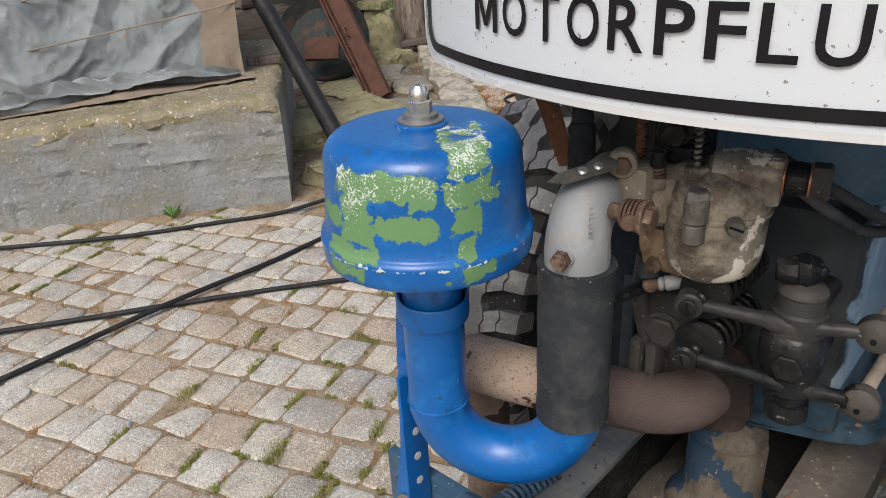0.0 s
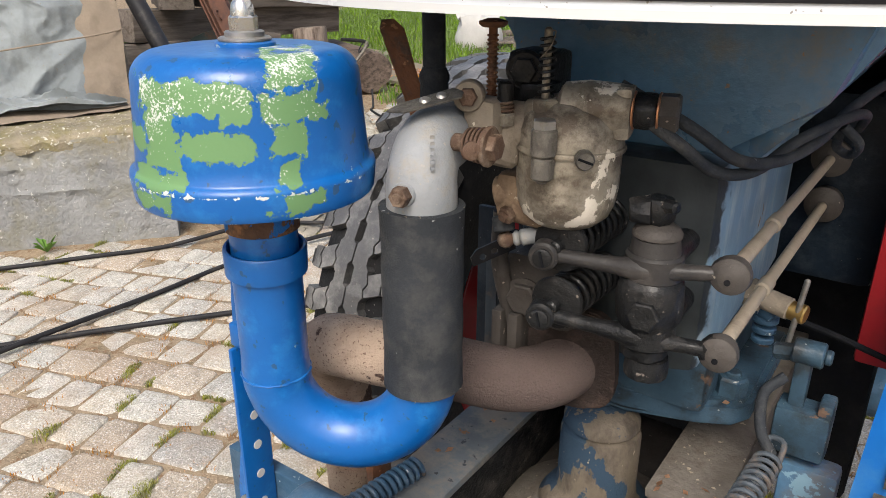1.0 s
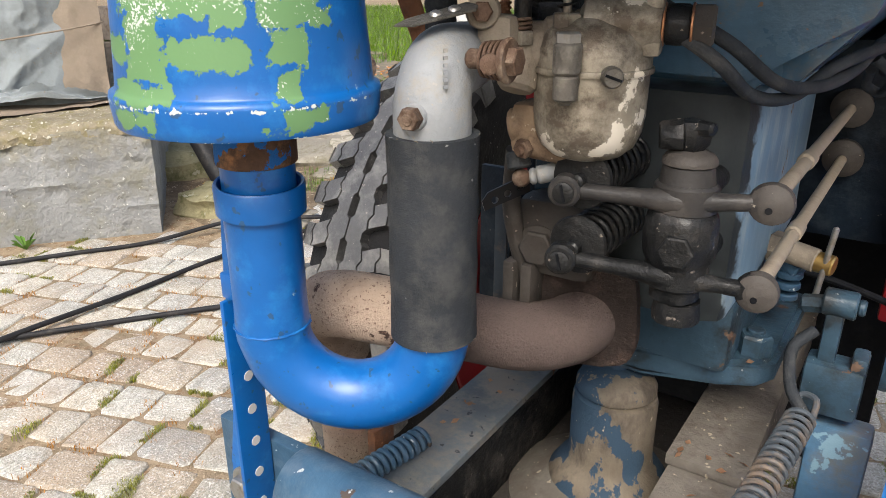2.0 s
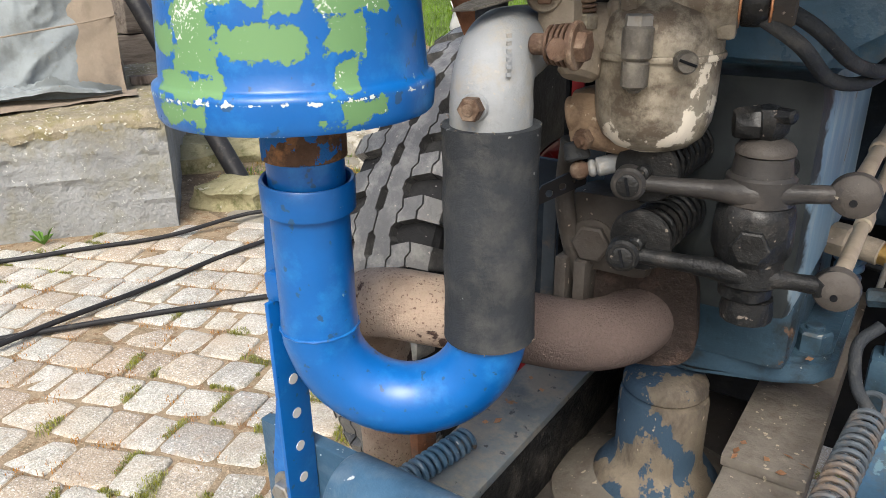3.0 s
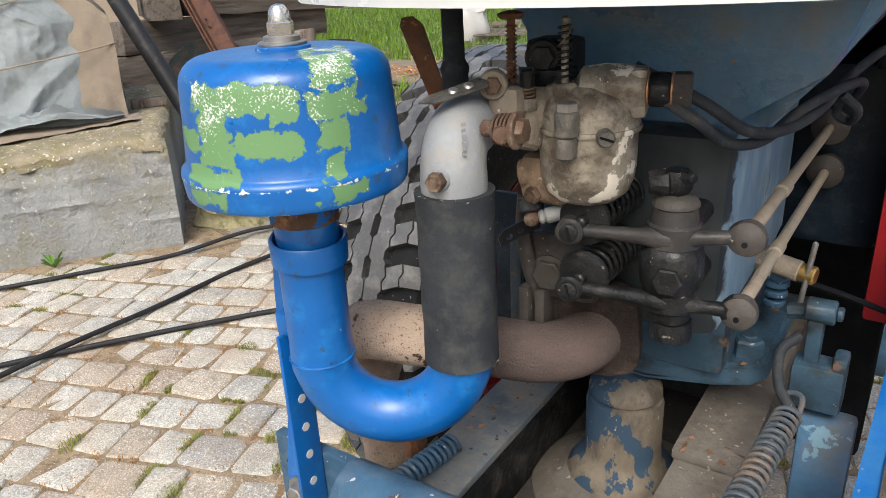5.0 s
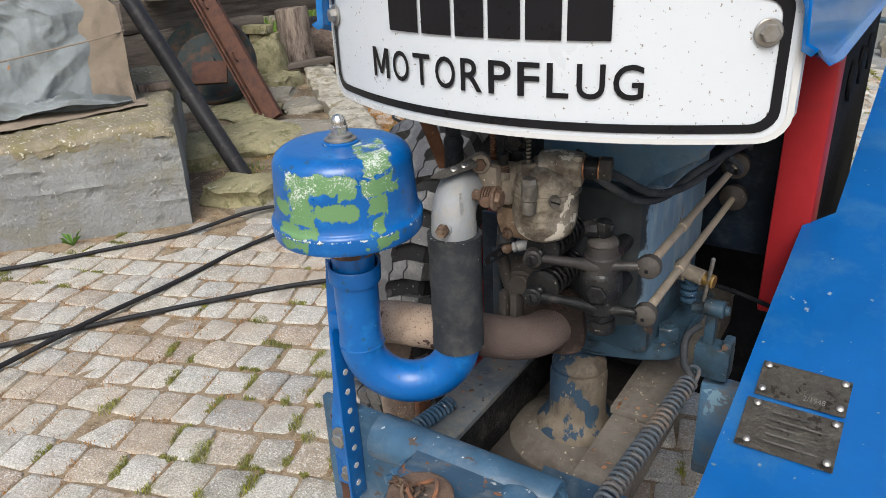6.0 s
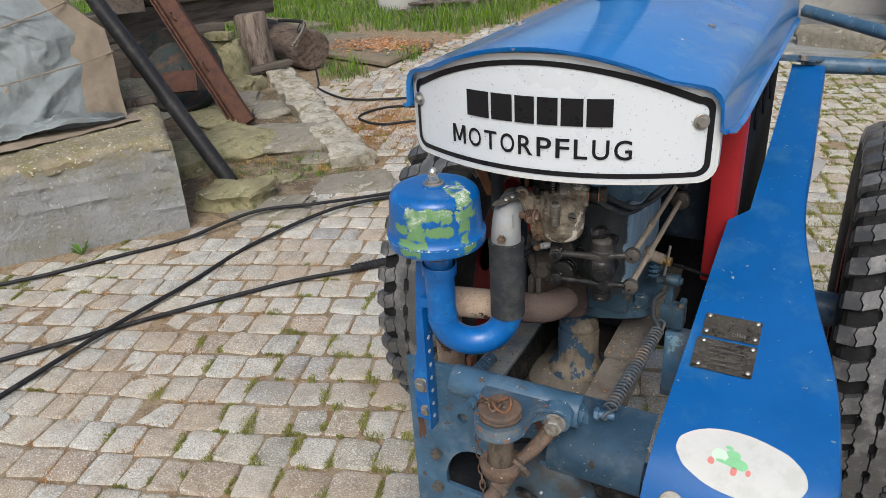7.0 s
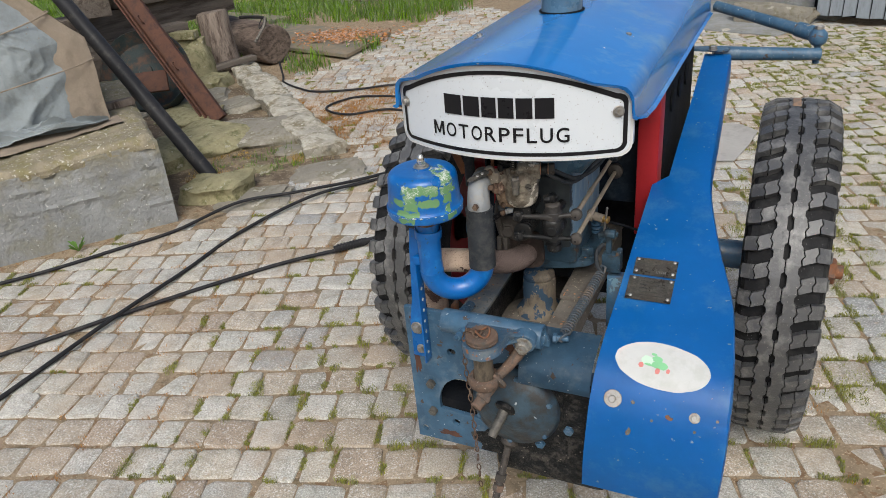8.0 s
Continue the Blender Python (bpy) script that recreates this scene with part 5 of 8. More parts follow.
# tapered sleeve over the upper arm, with its domed washer
bm = turned([(0.0195, 0.981), (0.0195, 0.992), (0.0180, 0.998), (0.0168, 1.006), (0.0162, 1.0105)], (SX, SY, 0), seg=36, cap=False)
rough_up(bm, 0.0005, 90)
part("sleeve", bm, ARMIRON, shaft, "dusty brown tapered sleeve")
bm = turned([(0.0160, 1.0105), (0.0174, 1.0115), (0.0174, 1.0140), (0.0150, 1.0175), (0.0115, 1.0195), (0.0085, 1.0205)], (SX, SY, 0), seg=32)
part("washer", bm, OILBROWN, shaft, "domed washer caked with dust")
bm = bmesh.new()
lathe(bm, [(0.0085, 1.019), (0.0100, 1.022), (0.0125, 1.025), (0.0130, 1.034), (0.0110, 1.038), (0.0, 1.040)], (SX - 0.001, SY, 0), seg=6)
rod(bm, (SX - 0.004, SY - 0.004, 1.030), (SX - 0.018, SY - 0.010, 1.029), 0.0105, 0.0090, 8)
rod(bm, (SX + 0.004, SY - 0.006, 1.035), (SX + 0.015, SY - 0.010, 1.036), 0.0048, 0.0042, 8)
rough_up(bm, 0.0012, 120)
part("grease_cap", bm, GREASE, shaft)
bm = bmesh.new()
lathe(bm, [(0.010, 0.901), (0.0160, 0.902), (0.0168, 0.907), (0.0155, 0.917)], (SX + 0.003, SY, 0), seg=12)
part("castle_nut", bm, GREASE, shaft)
bolt(shaft, (SX + 0.004, SY - 0.0215, 0.9585), (0.1, -1, 0), 0.020, 0.005, 0, 0, GREASE)
bm = bmesh.new()
rod(bm, (SX, SY, 0.935), (SX, 0.135, 0.935), 0.012)
rod(bm, (SX, SY, 0.985), (SX, 0.135, 0.985), 0.010)
part("post_bracket", bm, GREASE, shaft)


def rocker(z0, z1, z2, label):
    """Valve end, pivot, push-rod end: a straight forging that swells towards its pivot."""
    a, c, e = Vector((0.004, 0.034, z0)), Vector((SX, SY - 0.013, z1)), Vector((0.128, 0.064, z2))
    bm = bmesh.new()
    line = [a.lerp(c, k / 12) for k in range(12)] + [c.lerp(e, k / 12) for k in range(13)]
    sweep(bm, line, 0.006, 16, [0.0056 + 0.0034 * math.exp(-((k - 12) / 3.4) ** 2) + 0.0006 * noise.noise(Vector((k * 0.7, z0 * 50, 0))) for k in range(25)])
    lathe(bm, [(0.0185, -0.010), (0.0205, -0.008), (0.0210, 0.0), (0.0205, 0.008), (0.0185, 0.010)], (SX, SY, z1), (0, 0.02, 1), 26)
    lathe(bm, [(0.009, -0.012), (0.011, -0.010), (0.011, 0.008), (0.009, 0.010)], a, (0.25, -1, 0.05), 22)
    lathe(bm, [(0.007, -0.010), (0.0125, -0.006), (0.0135, 0.0), (0.0125, 0.006), (0.007, 0.010)], e, (0.1, -1, 0.1), 22)
    r = part("rocker_arm", bm, ARMIRON if z1 > 0.95 else GREASE, plough, label)
    bm = turned([(0.0072, -0.0104), (0.0127, -0.0064), (0.0138, 0.0), (0.0127, 0.0064), (0.0072, 0.0104)], e + Vector((0.001, 0.0, 0)), (0.1, -1, 0.1), 22)
    part("rocker_ball", bm, OILBROWN, r, "brown oily ball socket")
    bm = turned([(0.0072, 0), (0.0072, 0.002), (0.005, 0.003)], a + Vector((0.0025, -0.010, 0.0005)), (0.25, -1, 0.05), 18)
    part("adjuster", bm, GREASE, r)
    bm = bmesh.new()
    box(bm, (-0.0058, -0.0004, -0.0008), (0.0058, 0.0008, 0.0008), 0, Matrix.Translation(a + Vector((0.0033, -0.0135, 0.0007))) @ Matrix.Rotation(radians(75), 4, "Y"))
    part("screw_slot", bm, DARK, r)
    bm = turned([(0.0022, 0), (0.0022, 0.0012)], e + Vector((0.0012, -0.0103, -0.002)), (0.1, -1, 0.1), 10)
    part("oil_hole", bm, DARK, r)
    return r


rocker(0.987, 0.989, 0.991, "greasy upper rocker arm")
rocker(0.938, 0.937, 0.931, "oil-soaked lower rocker arm")
for z in (0.994, 0.946):
    bm = bmesh.new()
    helix(bm, (0.012, 0.045, z), (0.014, 0.126, z), 0.0165, 8, 0.0021, 8)
    sp = part("valve_spring", bm, GREASE, plough, "black oily valve spring")
    bm = turned([(0.009, 0), (0.0205, 0.001), (0.0215, 0.003), (0.0205, 0.005), (0.012, 0.007)], (0.012, 0.045, z), (0.0, -1, 0), 28)
    part("spring_cup", bm, GREASE, sp)
    bm = bmesh.new()
    rod(bm, (0.012, 0.03, z), (0.014, 0.11, z), 0.005, seg=12)
    part("valve_stem", bm, GREASE, sp)
for a, c in (((0.128, 0.066, 0.991), (0.131, 0.450, 0.992)), ((0.128, 0.068, 0.931), (0.131, 0.462, 0.937))):
    bm = bmesh.new()
    a, c = Vector(a), Vector(c)
    rod(bm, a, a.lerp(c, 0.3), 0.0055, 0.005, 14)
    rod(bm, a.lerp(c, 0.3), a.lerp(c, 0.36), 0.0065, 0.0065, 14)
    rod(bm, a.lerp(c, 0.36), c, 0.005, 0.005, 14)
    pr = part("push_rod", bm, RODIRON, plough, "dull steel push rod")
    bm = turned([(0.011, 0), (0.019, 0.004), (0.020, 0.018), (0.012, 0.024)], c + Vector((0, 0.01, 0)), (0, -1, 0), 24)
    part("tappet_guide", bm, OILBROWN, pr)
bm = bmesh.new()
box(bm, (0.05, 0.472, 0.84), (0.195, 0.62, 1.06), 0.015)
part("crankcase_wall", bm, GRIMEBLUE, plough)
# oily bosses left of the head
bm = bmesh.new()
box(bm, (-0.064, 0.088, 0.892), (0.004, 0.16, 0.958), 0.012)
hexhead(bm, (-0.040, 0.088, 0.919), (0.1, -1, 0), 0.026, 0.010)
lathe(bm, [(0.016, 0), (0.018, 0.001), (0.018, 0.003), (0.015, 0.004)], (-0.040, 0.088, 0.919), (0.1, -1, 0), 24)
part("oil_boss", bm, OILBROWN, plough, "oil-stained cast boss")
for x0, z0 in ((-0.044, 0.86), (-0.060, 0.86)):
    bm = bmesh.new()
    box(bm, (x0 - 0.006, 0.075, z0), (x0 + 0.004, 0.10, z0 + 0.045), 0.002)
    part("stud_lug", bm, OILBROWN, plough)
bm = bmesh.new()
sweep(bm, spline([(-0.055, 0.07, 1.00), (-0.062, 0.08, 0.95), (-0.055, 0.09, 0.90), (-0.048, 0.10, 0.87)], 8), 0.0075, 14)
part("vent_tube", bm, OILBROWN, plough, "brown vent tube")
bm = bmesh.new()
slab(bm, [(-0.007, 0), (0.007, 0), (0.007, 0.11), (-0.007, 0.11)], (-0.055, 0.12, 0.90), (0.9, 0.4, 0), (0, 0, 1), 0.003, 0.0008)
part("perforated_strip", bm, DARKBLUE, plough)

bm = bmesh.new()
box(bm, (-0.112, 0.20, 0.74), (-0.104, 0.46, 0.985), 0.002)
box(bm, (-0.200, 0.262, 0.70), (-0.112, 0.270, 0.925), 0.002)
part("side_cover", bm, GRIMEBLUE, plough, "dark oily side cover")

# exhaust
ex = spline([(-0.003, 0.135, 0.860), (-0.004, 0.112, 0.855), (-0.016, 0.086, 0.849), (-0.046, 0.068, 0.845), (-0.09, 0.046, 0.852), (-0.14, 0.014, 0.864), (-0.185, 0.006, 0.862), (-0.222, 0.03, 0.835), (-0.235, 0.06, 0.77), (-0.235, 0.07, 0.6)], 8)
bm = sweep(bmesh.new(), ex[:35], 0.0285, 32)
exh = part("exhaust_pipe", bm, EXHAUST, plough, "brown rust-burnt cast exhaust bend")
# The stretch outside the hood's shade gets the lighter, sunlit colour.
part("exhaust_elbow", sweep(bmesh.new(), ex[33:], 0.0286, 32), EXHAUST_SUNLIT, exh, "exhaust bend coloured paler for sunlight, with a burnt patch")
bm = bmesh.new()
fd = (ex[0] - ex[2]).normalized()
slab(bm, [(0.040 * math.copysign(abs(math.cos(a)) ** 0.55, math.cos(a)), 0.047 * math.copysign(abs(math.sin(a)) ** 0.55, math.sin(a))) for a in [2 * math.pi * (k + 0.5) / 32 for k in range(32)]], (-0.002, 0.114, 0.864), (0.985, 0.13, 0.1), (-0.1, 0.02, 0.99), 0.013, 0.002)
part("exhaust_flange", bm, FLANGE, exh, "sooty brown exhaust flange")

# fuel tank
bm = bmesh.new()
TO_ = [(-0.118, 1.32), (0.222, 1.32), (0.215, 1.19), (0.158, 1.098), (0.10, 1.032), (-0.01, 1.033), (-0.07, 1.056), (-0.112, 1.12)]
T = [[(x, 0.139, z) for x, z in TO_], [(x, 0.60, z) for x, z in TO_]]
A, B = [[bm.verts.new((p[0], p[1], min(p[2], 1.30))) for p in q] for q in T]
bm.faces.new(A)
bm.faces.new(B)
for k in range(8):
    bm.faces.new((A[k], A[(k + 1) % 8], B[(k + 1) % 8], B[k]))
bmesh.ops.bevel(bm, geom=list(bm.edges), offset=0.022, segments=4, affect="EDGES")
tank = part("fuel_tank", bm, TANKBLUE, plough, "grimy dark blue fuel tank with flaking paint", angle=60)
# cables
for pts, r in (([(0.045, 0.055, 1.10), (0.085, 0.06, 1.075), (0.10, 0.10, 1.05), (0.118, 0.14, 1.045), (0.135, 0.19, 1.06), (0.16, 0.26, 1.07), (0.165, 0.33, 1.06), (0.155, 0.40, 1.035)], 0.0045),
               ([(0.04, 0.06, 1.11), (0.088, 0.07, 1.085), (0.112, 0.11, 1.058), (0.13, 0.16, 1.05), (0.145, 0.22, 1.055), (0.155, 0.30, 1.07), (0.175, 0.38, 1.085), (0.17, 0.45, 1.06)], 0.0045),
               ([(0.155, 0.27, 1.06), (0.168, 0.28, 1.045), (0.162, 0.30, 1.03), (0.150, 0.30, 1.035), (0.152, 0.28, 1.05)], 0.004)):
    part("cable", sweep(bmesh.new(), spline(pts, 8), r, 12), RUBBER, plough, "black rubber cable")
# rod and lever behind the elbow
bm = bmesh.new()
rod(bm, (-0.116, 0.060, 1.095), (-0.121, 0.066, 1.20), 0.0092, seg=24)
lathe(bm, [(0.0105, 1.040), (0.0115, 1.044), (0.0118, 1.088), (0.0112, 1.098), (0.0122, 1.100), (0.0122, 1.104), (0.0095, 1.110)], (-0.116, 0.060, 0), seg=24)
part("rubber_sheath", bm, RUBBER, plough, "black rubber cable sheath")
bm = bmesh.new()
slab(bm, [(-0.008, 0), (0.007, 0), (0.010, 0.075), (0.004, 0.083), (-0.006, 0.082), (-0.010, 0.075)], (-0.128, 0.058, 1.068), (0.80, 0.60, 0), (-0.40, 0.02, 0.92), 0.005, 0.0012)
part("throttle_lever", bm, RUST, plough, "rusty throttle lever")

# ---- frame, filler, springs, front plate, hitch ----
bm = turned([(0.062, 0.600), (0.062, 0.630), (0.052, 0.645), (0.0445, 0.652), (0.0425, 0.66), (0.0425, 0.722), (0.041, 0.728), (0.033, 0.731)], (-0.008, 0.213, 0), seg=40)
fil = part("oil_filler", bm, FILLER, plough, "blue filler neck with peeling paint")
bm = turned([(0.036, 0.731), (0.040, 0.734), (0.040, 0.741), (0.036, 0.748), (0.022, 0.755), (0.010, 0.758), (0.009, 0.775), (0.0, 0.776)], (-0.008, 0.213, 0), seg=40)
part("filler_cap", bm, FILLER, fil, "domed blue filler cap")
bm = bmesh.new()
box(bm, (-0.115, 0.05, 0.47), (0.06, 0.45, 0.602), 0.02)
part("gear_housing", bm, OILBROWN, plough, "oily brown gear housing")
bm = turned([(0.105, 0.600), (0.104, 0.606), (0.088, 0.616), (0.068, 0.625), (0.058, 0.631)], (-0.008, 0.213, 0), seg=40, cap=False)
part("filler_base", bm, RAILDUST, fil, "dusty cone under the filler neck")
bm = bmesh.new()
box(bm, (0.062, -0.07, 0.64), (0.128, 0.60, 0.700), 0.006)
box(bm, (0.060, 0.165, 0.700), (0.130, 0.60, 0.712), 0.003)
part("frame_rail", bm, RAILDUST, plough, "dusty steel frame rail")
bm = bmesh.new()
box(bm, (-0.172, -0.07, 0.682), (-0.105, 0.60, 0.692), 0.002)
rail_ = part("frame_rail", bm, RAILBLUE, plough, "blue angle-iron frame rail")
# The web is black to paint in the shade below the flange.
bm = bmesh.new()
box(bm, (-0.115, -0.07, 0.60), (-0.106, 0.60, 0.681), 0.002)
part("web", bm, GRIME_SHADE, rail_, "rail web coloured black for the shade under the flange")
bm = bmesh.new()
helix(bm, (-0.165, -0.055, 0.706), (-0.135, 0.06, 0.716), 0.0095, 17, 0.0026, 8)
part("return_spring", bm, DARKBLUE, plough, "blue painted coil spring")
bm = bmesh.new()
box(bm, (-0.182, 0.03, 0.55), (-0.172, 0.06, 0.72), 0.003)
part("upright_bar", bm, RUST, plough, "rusty upright bar")
bm = bmesh.new()
a, c = Vector((0.135, -0.072, 0.757)), Vector((0.163, 0.178, 0.790))
helix(bm, a.lerp(c, 0.06), a.lerp(c, 0.96), 0.0105, 27, 0.0022, 7, 14)
sp = part("tension_spring", bm, SPRINGBLUE, plough, "long grey tension spring, rusty at its lower end")
bm = bmesh.new()
sweep(bm, spline([a.lerp(c, 0.96) + Vector((0.008, 0, 0)), c + Vector((0.006, 0.006, 0.008)), c + Vector((-0.006, 0.012, 0.006)), c + Vector((-0.008, 0.004, -0.004)), c], 5), 0.0026, 8)
part("hook", bm, SPRINGBLUE, sp)
bm = bmesh.new()
sweep(bm, spline([a.lerp(c, 0.06) + Vector((0.009, 0, 0)), a + Vector((0.004, -0.004, 0.008)), a + Vector((-0.004, -0.012, 0)), a + Vector((0.0, -0.006, -0.008))], 5), 0.0026, 8)
part("hook", bm, SPRINGBLUE, sp)
bm = bmesh.new()
rod(bm, (0.118, -0.068, 0.748), (0.146, -0.062, 0.748), 0.007)
rod(bm, (0.112, -0.069, 0.748), (0.121, -0.068, 0.748), 0.0115, seg=6)
part("spring_pin", bm, DARKBLUE, plough)
# lever block at the spring's upper end
bm = bmesh.new()
box(bm, (0.152, 0.215, 0.766), (0.199, 0.248, 0.814), 0.006)
box(bm, (0.186, 0.218, 0.810), (0.199, 0.244, 0.826), 0.004)
box(bm, (0.160, 0.224, 0.810), (0.174, 0.240, 0.868), 0.004)
rod(bm, (0.156, 0.232, 0.866), (0.182, 0.232, 0.866), 0.012, seg=14)
rod(bm, (0.182, 0.232, 0.866), (0.188, 0.232, 0.866), 0.007)
rod(bm, (0.140, 0.235, 0.858), (0.158, 0.234, 0.862), 0.008, seg=6)
lev = part("brake_lever", bm, FOOTBLUE, plough, "dark blue lever block")
bm = bmesh.new()
sweep(bm, spline([(0.163, 0.178, 0.785), (0.148, 0.19, 0.80), (0.142, 0.21, 0.825), (0.155, 0.225, 0.84)], 6), 0.005, 12)
part("hook_rod", bm, RUBBER, lev)
bm = bmesh.new()
box(bm, (0.165, 0.22, 0.60), (0.215, 0.25, 0.755), 0.006)
part("lever_leg", bm, TANKBLUE, lev)
bm = bmesh.new()
rod(bm, (0.112, 0.285, 0.885), (0.142, 0.278, 0.882), 0.011)
rod(bm, (0.100, 0.287, 0.886), (0.116, 0.284, 0.885), 0.015, seg=6)
cock = part("drain_cock", bm, DUSTY, plough, "brass drain cock with steel toggle bar")
bm = bmesh.new()
rod(bm, (0.140, 0.278, 0.882), (0.156, 0.275, 0.881), 0.0095)
part("brass_collar", bm, BRASS, cock)
bm = bmesh.new()
rod(bm, (0.146, 0.268, 0.852), (0.152, 0.272, 0.918), 0.0028, seg=10)
part("toggle_bar", bm, STEEL, cock)
bm = bmesh.new()
sweep(bm, spline([(0.12, 0.33, 0.852), (0.17, 0.34, 0.84), (0.235, 0.36, 0.815)], 6), 0.0035, 8)
part("throttle_wire", bm, DARK, plough)
bm = bmesh.new()
rod(bm, (0.110, 0.300, 0.872), (0.128, 0.292, 0.862), 0.010, seg=14)
for k in range(3):
    rod(bm, (0.119, 0.296, 0.862 - 0.011 * k), (0.119, 0.296, 0.855 - 0.011 * k), 0.0125 - 0.0008 * k, seg=16)
part("priming_cup", bm, DARKBLUE, plough, "small blue ribbed priming cup")

# air-cleaner bracket: a perforated channel on the front plate
bm = bmesh.new()
slab(bm, [(-0.238, 0.635), (-0.194, 0.635), (-0.194, 0.86), (-0.192, 0.93), (-0.194, 0.985), (-0.212, 0.985), (-0.217, 0.93), (-0.225, 0.80), (-0.237, 0.735)], (0, -0.078, 0), (1, 0.0, 0), (0, 0, 1), 0.004, 0.001)
box(bm, (-0.196, -0.106, 0.635), (-0.192, -0.076, 0.905), 0.001)
brk = part("pipe_bracket", bm, BLUE, plough, "blue perforated bracket holding the intake pipe", angle=30)
for k in range(8):
    z = 0.838 - 0.0296 * k
    if z < 0.645:
        break
    bm = turned([(0.0042, 0), (0.0042, 0.0006)], (-0.1920, -0.091, z), (1, 0, 0), 14)
    part("hole", bm, STICKER, brk)
bolt(brk, (-0.219, -0.0825, 0.719), (0, -1, 0), 0.019, 0.009, 0.0165)
bolt(brk, (-0.214, -0.0825, 0.660), (0, -1, 0), 0.015, 0.007, 0.0125)
bm = bmesh.new()
box(bm, (-0.2, -0.1, 0.905), (-0.182, -0.085, 0.925), 0.002)
part("weld_tab", bm, BLUE, brk)


# front plate with its holes cut through
def plate_with_holes(name, x0, x1, z0, z1, y, thick, holes, material, parent, label):
    cu = bpy.data.curves.new(name, "CURVE")
    cu.dimensions, cu.fill_mode, cu.extrude, cu.bevel_depth = "2D", "BOTH", thick / 2 - 0.001, 0.001
    def ring(pts):
        s = cu.splines.new("POLY")
        s.points.add(len(pts) - 1)
        for q, (px, pz) in zip(s.points, pts):
            q.co = (px, pz, 0, 1)
        s.use_cyclic_u = True
    ring([(x0, z0), (x1, z0), (x1, z1 - 0.10), (0.115, z1 - 0.10), (0.100, z1 - 0.02), (0.09, z1), (x0, z1)])
    for h in holes:
        ring(h)
    tmp = bpy.data.objects.new(name, cu)
    me = bpy.data.meshes.new_from_object(tmp)
    bm = bmesh.new()
    bm.from_mesh(me)
    for v in bm.verts:
        v.co = (v.co.x, y - v.co.z, v.co.y)
    bpy.data.objects.remove(tmp)
    bpy.data.curves.remove(cu)
    bpy.data.meshes.remove(me)
    return part(name, bm, material, parent, label, angle=30)


circ = lambda cx, cz, r, n=20: [(cx + r * math.cos(2 * math.pi * k / n), cz + r * math.sin(2 * math.pi * k / n)) for k in range(n)]
half = [(-0.184, 0.474)] + [(-0.118 + 0.068 * math.cos(a), 0.490 + 0.092 * math.sin(a)) for a in [math.pi * (1 - k / 14) for k in range(15)]] + [(-0.05, 0.466)]
front = plate_with_holes("front_plate", -0.254, 0.245, 0.368, 0.768, -0.069, 0.012,
                         [circ(-0.140, 0.657, 0.012), circ(-0.143, 0.438, 0.011), circ(-0.234, 0.396, 0.010), circ(0.13, 0.42, 0.012), half], DARKBLUE, plough, "dark blue front plate with holes, bolts and rust")
for x, z in ((-0.202, 0.551), (-0.204, 0.464), (0.09, 0.57), (0.08, 0.44), (0.15, 0.50)):
    bolt(front, (x, -0.075, z), (0, -1, 0), 0.021, 0.012, 0, 0.004, STUBIRON if x < 0 else DARKBLUE)
# Near-black block behind the plate, so that its openings look shaded.
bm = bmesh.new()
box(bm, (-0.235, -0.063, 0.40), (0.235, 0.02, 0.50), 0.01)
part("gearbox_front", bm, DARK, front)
bm = bmesh.new()
box(bm, (-0.040, -0.080, 0.322), (0.238, 0.16, 0.392), 0.022)
rough_up(bm, 0.004, 14)
part("sump", bm, GRIME_SHADE, front, "oily black sump under the front plate")
bm = turned([(0.108, 0), (0.108, 0.012), (0.097, 0.027), (0.066, 0.042), (0.036, 0.048), (0.03, 0.052), (0.0, 0.053)], (0.022, -0.075, 0.543), (0, -1, 0), 48)
cover = part("hub_cover", bm, HUBBLUE, plough, "domed dark blue gearbox cover")
# Black ring painted for the shaded gap round the cover, and its oil.
bm = turned([(0.109, 0.0), (0.109, 0.004), (0.118, 0.004), (0.118, 0.0)], (0.022, -0.075, 0.543), (0, -1, 0), 48, cap=False)
part("oil_ring", bm, GRIME_SHADE, cover)
for k in range(6):
    a = 2 * math.pi * k / 6 + 0.4
    bolt(cover, (0.022 + 0.095 * math.cos(a), -0.099, 0.543 + 0.095 * math.sin(a)), (0, -1, 0), 0.012, 0.006, 0, 0, DARKBLUE)
bm = bmesh.new()
sweep(bm, [Vector((0.011, -0.118, 0.566)), Vector((0.006, -0.140, 0.550)), Vector((-0.002, -0.168, 0.529)), Vector((-0.005, -0.178, 0.521))], 0.0115, 18, [0.013, 0.0125, 0.0115, 0.0095])
stub = part("starter_stub", bm, STUBIRON, plough, "grey bent shaft stub with an oily collar")
bm = turned([(0.024, 0.0), (0.026, 0.003), (0.026, 0.010), (0.020, 0.014), (0.012, 0.015)], (0.012, -0.116, 0.566), (-0.20, -0.85, -0.48), 28)
part("collar", bm, GREASE, stub)
for cx, cz, rx, rz, sd in ((0.15, 0.47, 0.10, 0.075, 1.0), (0.07, 0.405, 0.17, 0.050, 2.0), (0.17, 0.56, 0.085, 0.08, 3.0), (0.02, 0.63, 0.06, 0.035, 4.0)):
    bm = bmesh.new()
    ring = []
    for k in range(40):
        a = 2 * math.pi * k / 40
        q = 1 + 0.35 * noise.noise(Vector((math.cos(a) * 2, math.sin(a) * 2, sd)))
        ring.append(bm.verts.new((cx + rx * q * math.cos(a), -0.0768 - 0.0003 * sd, max(0.371, cz + rz * q * math.sin(a)))))
    bm.faces.new(ring)
    part("oil_stain", bm, GRIME_SHADE, front, "black oil stain")
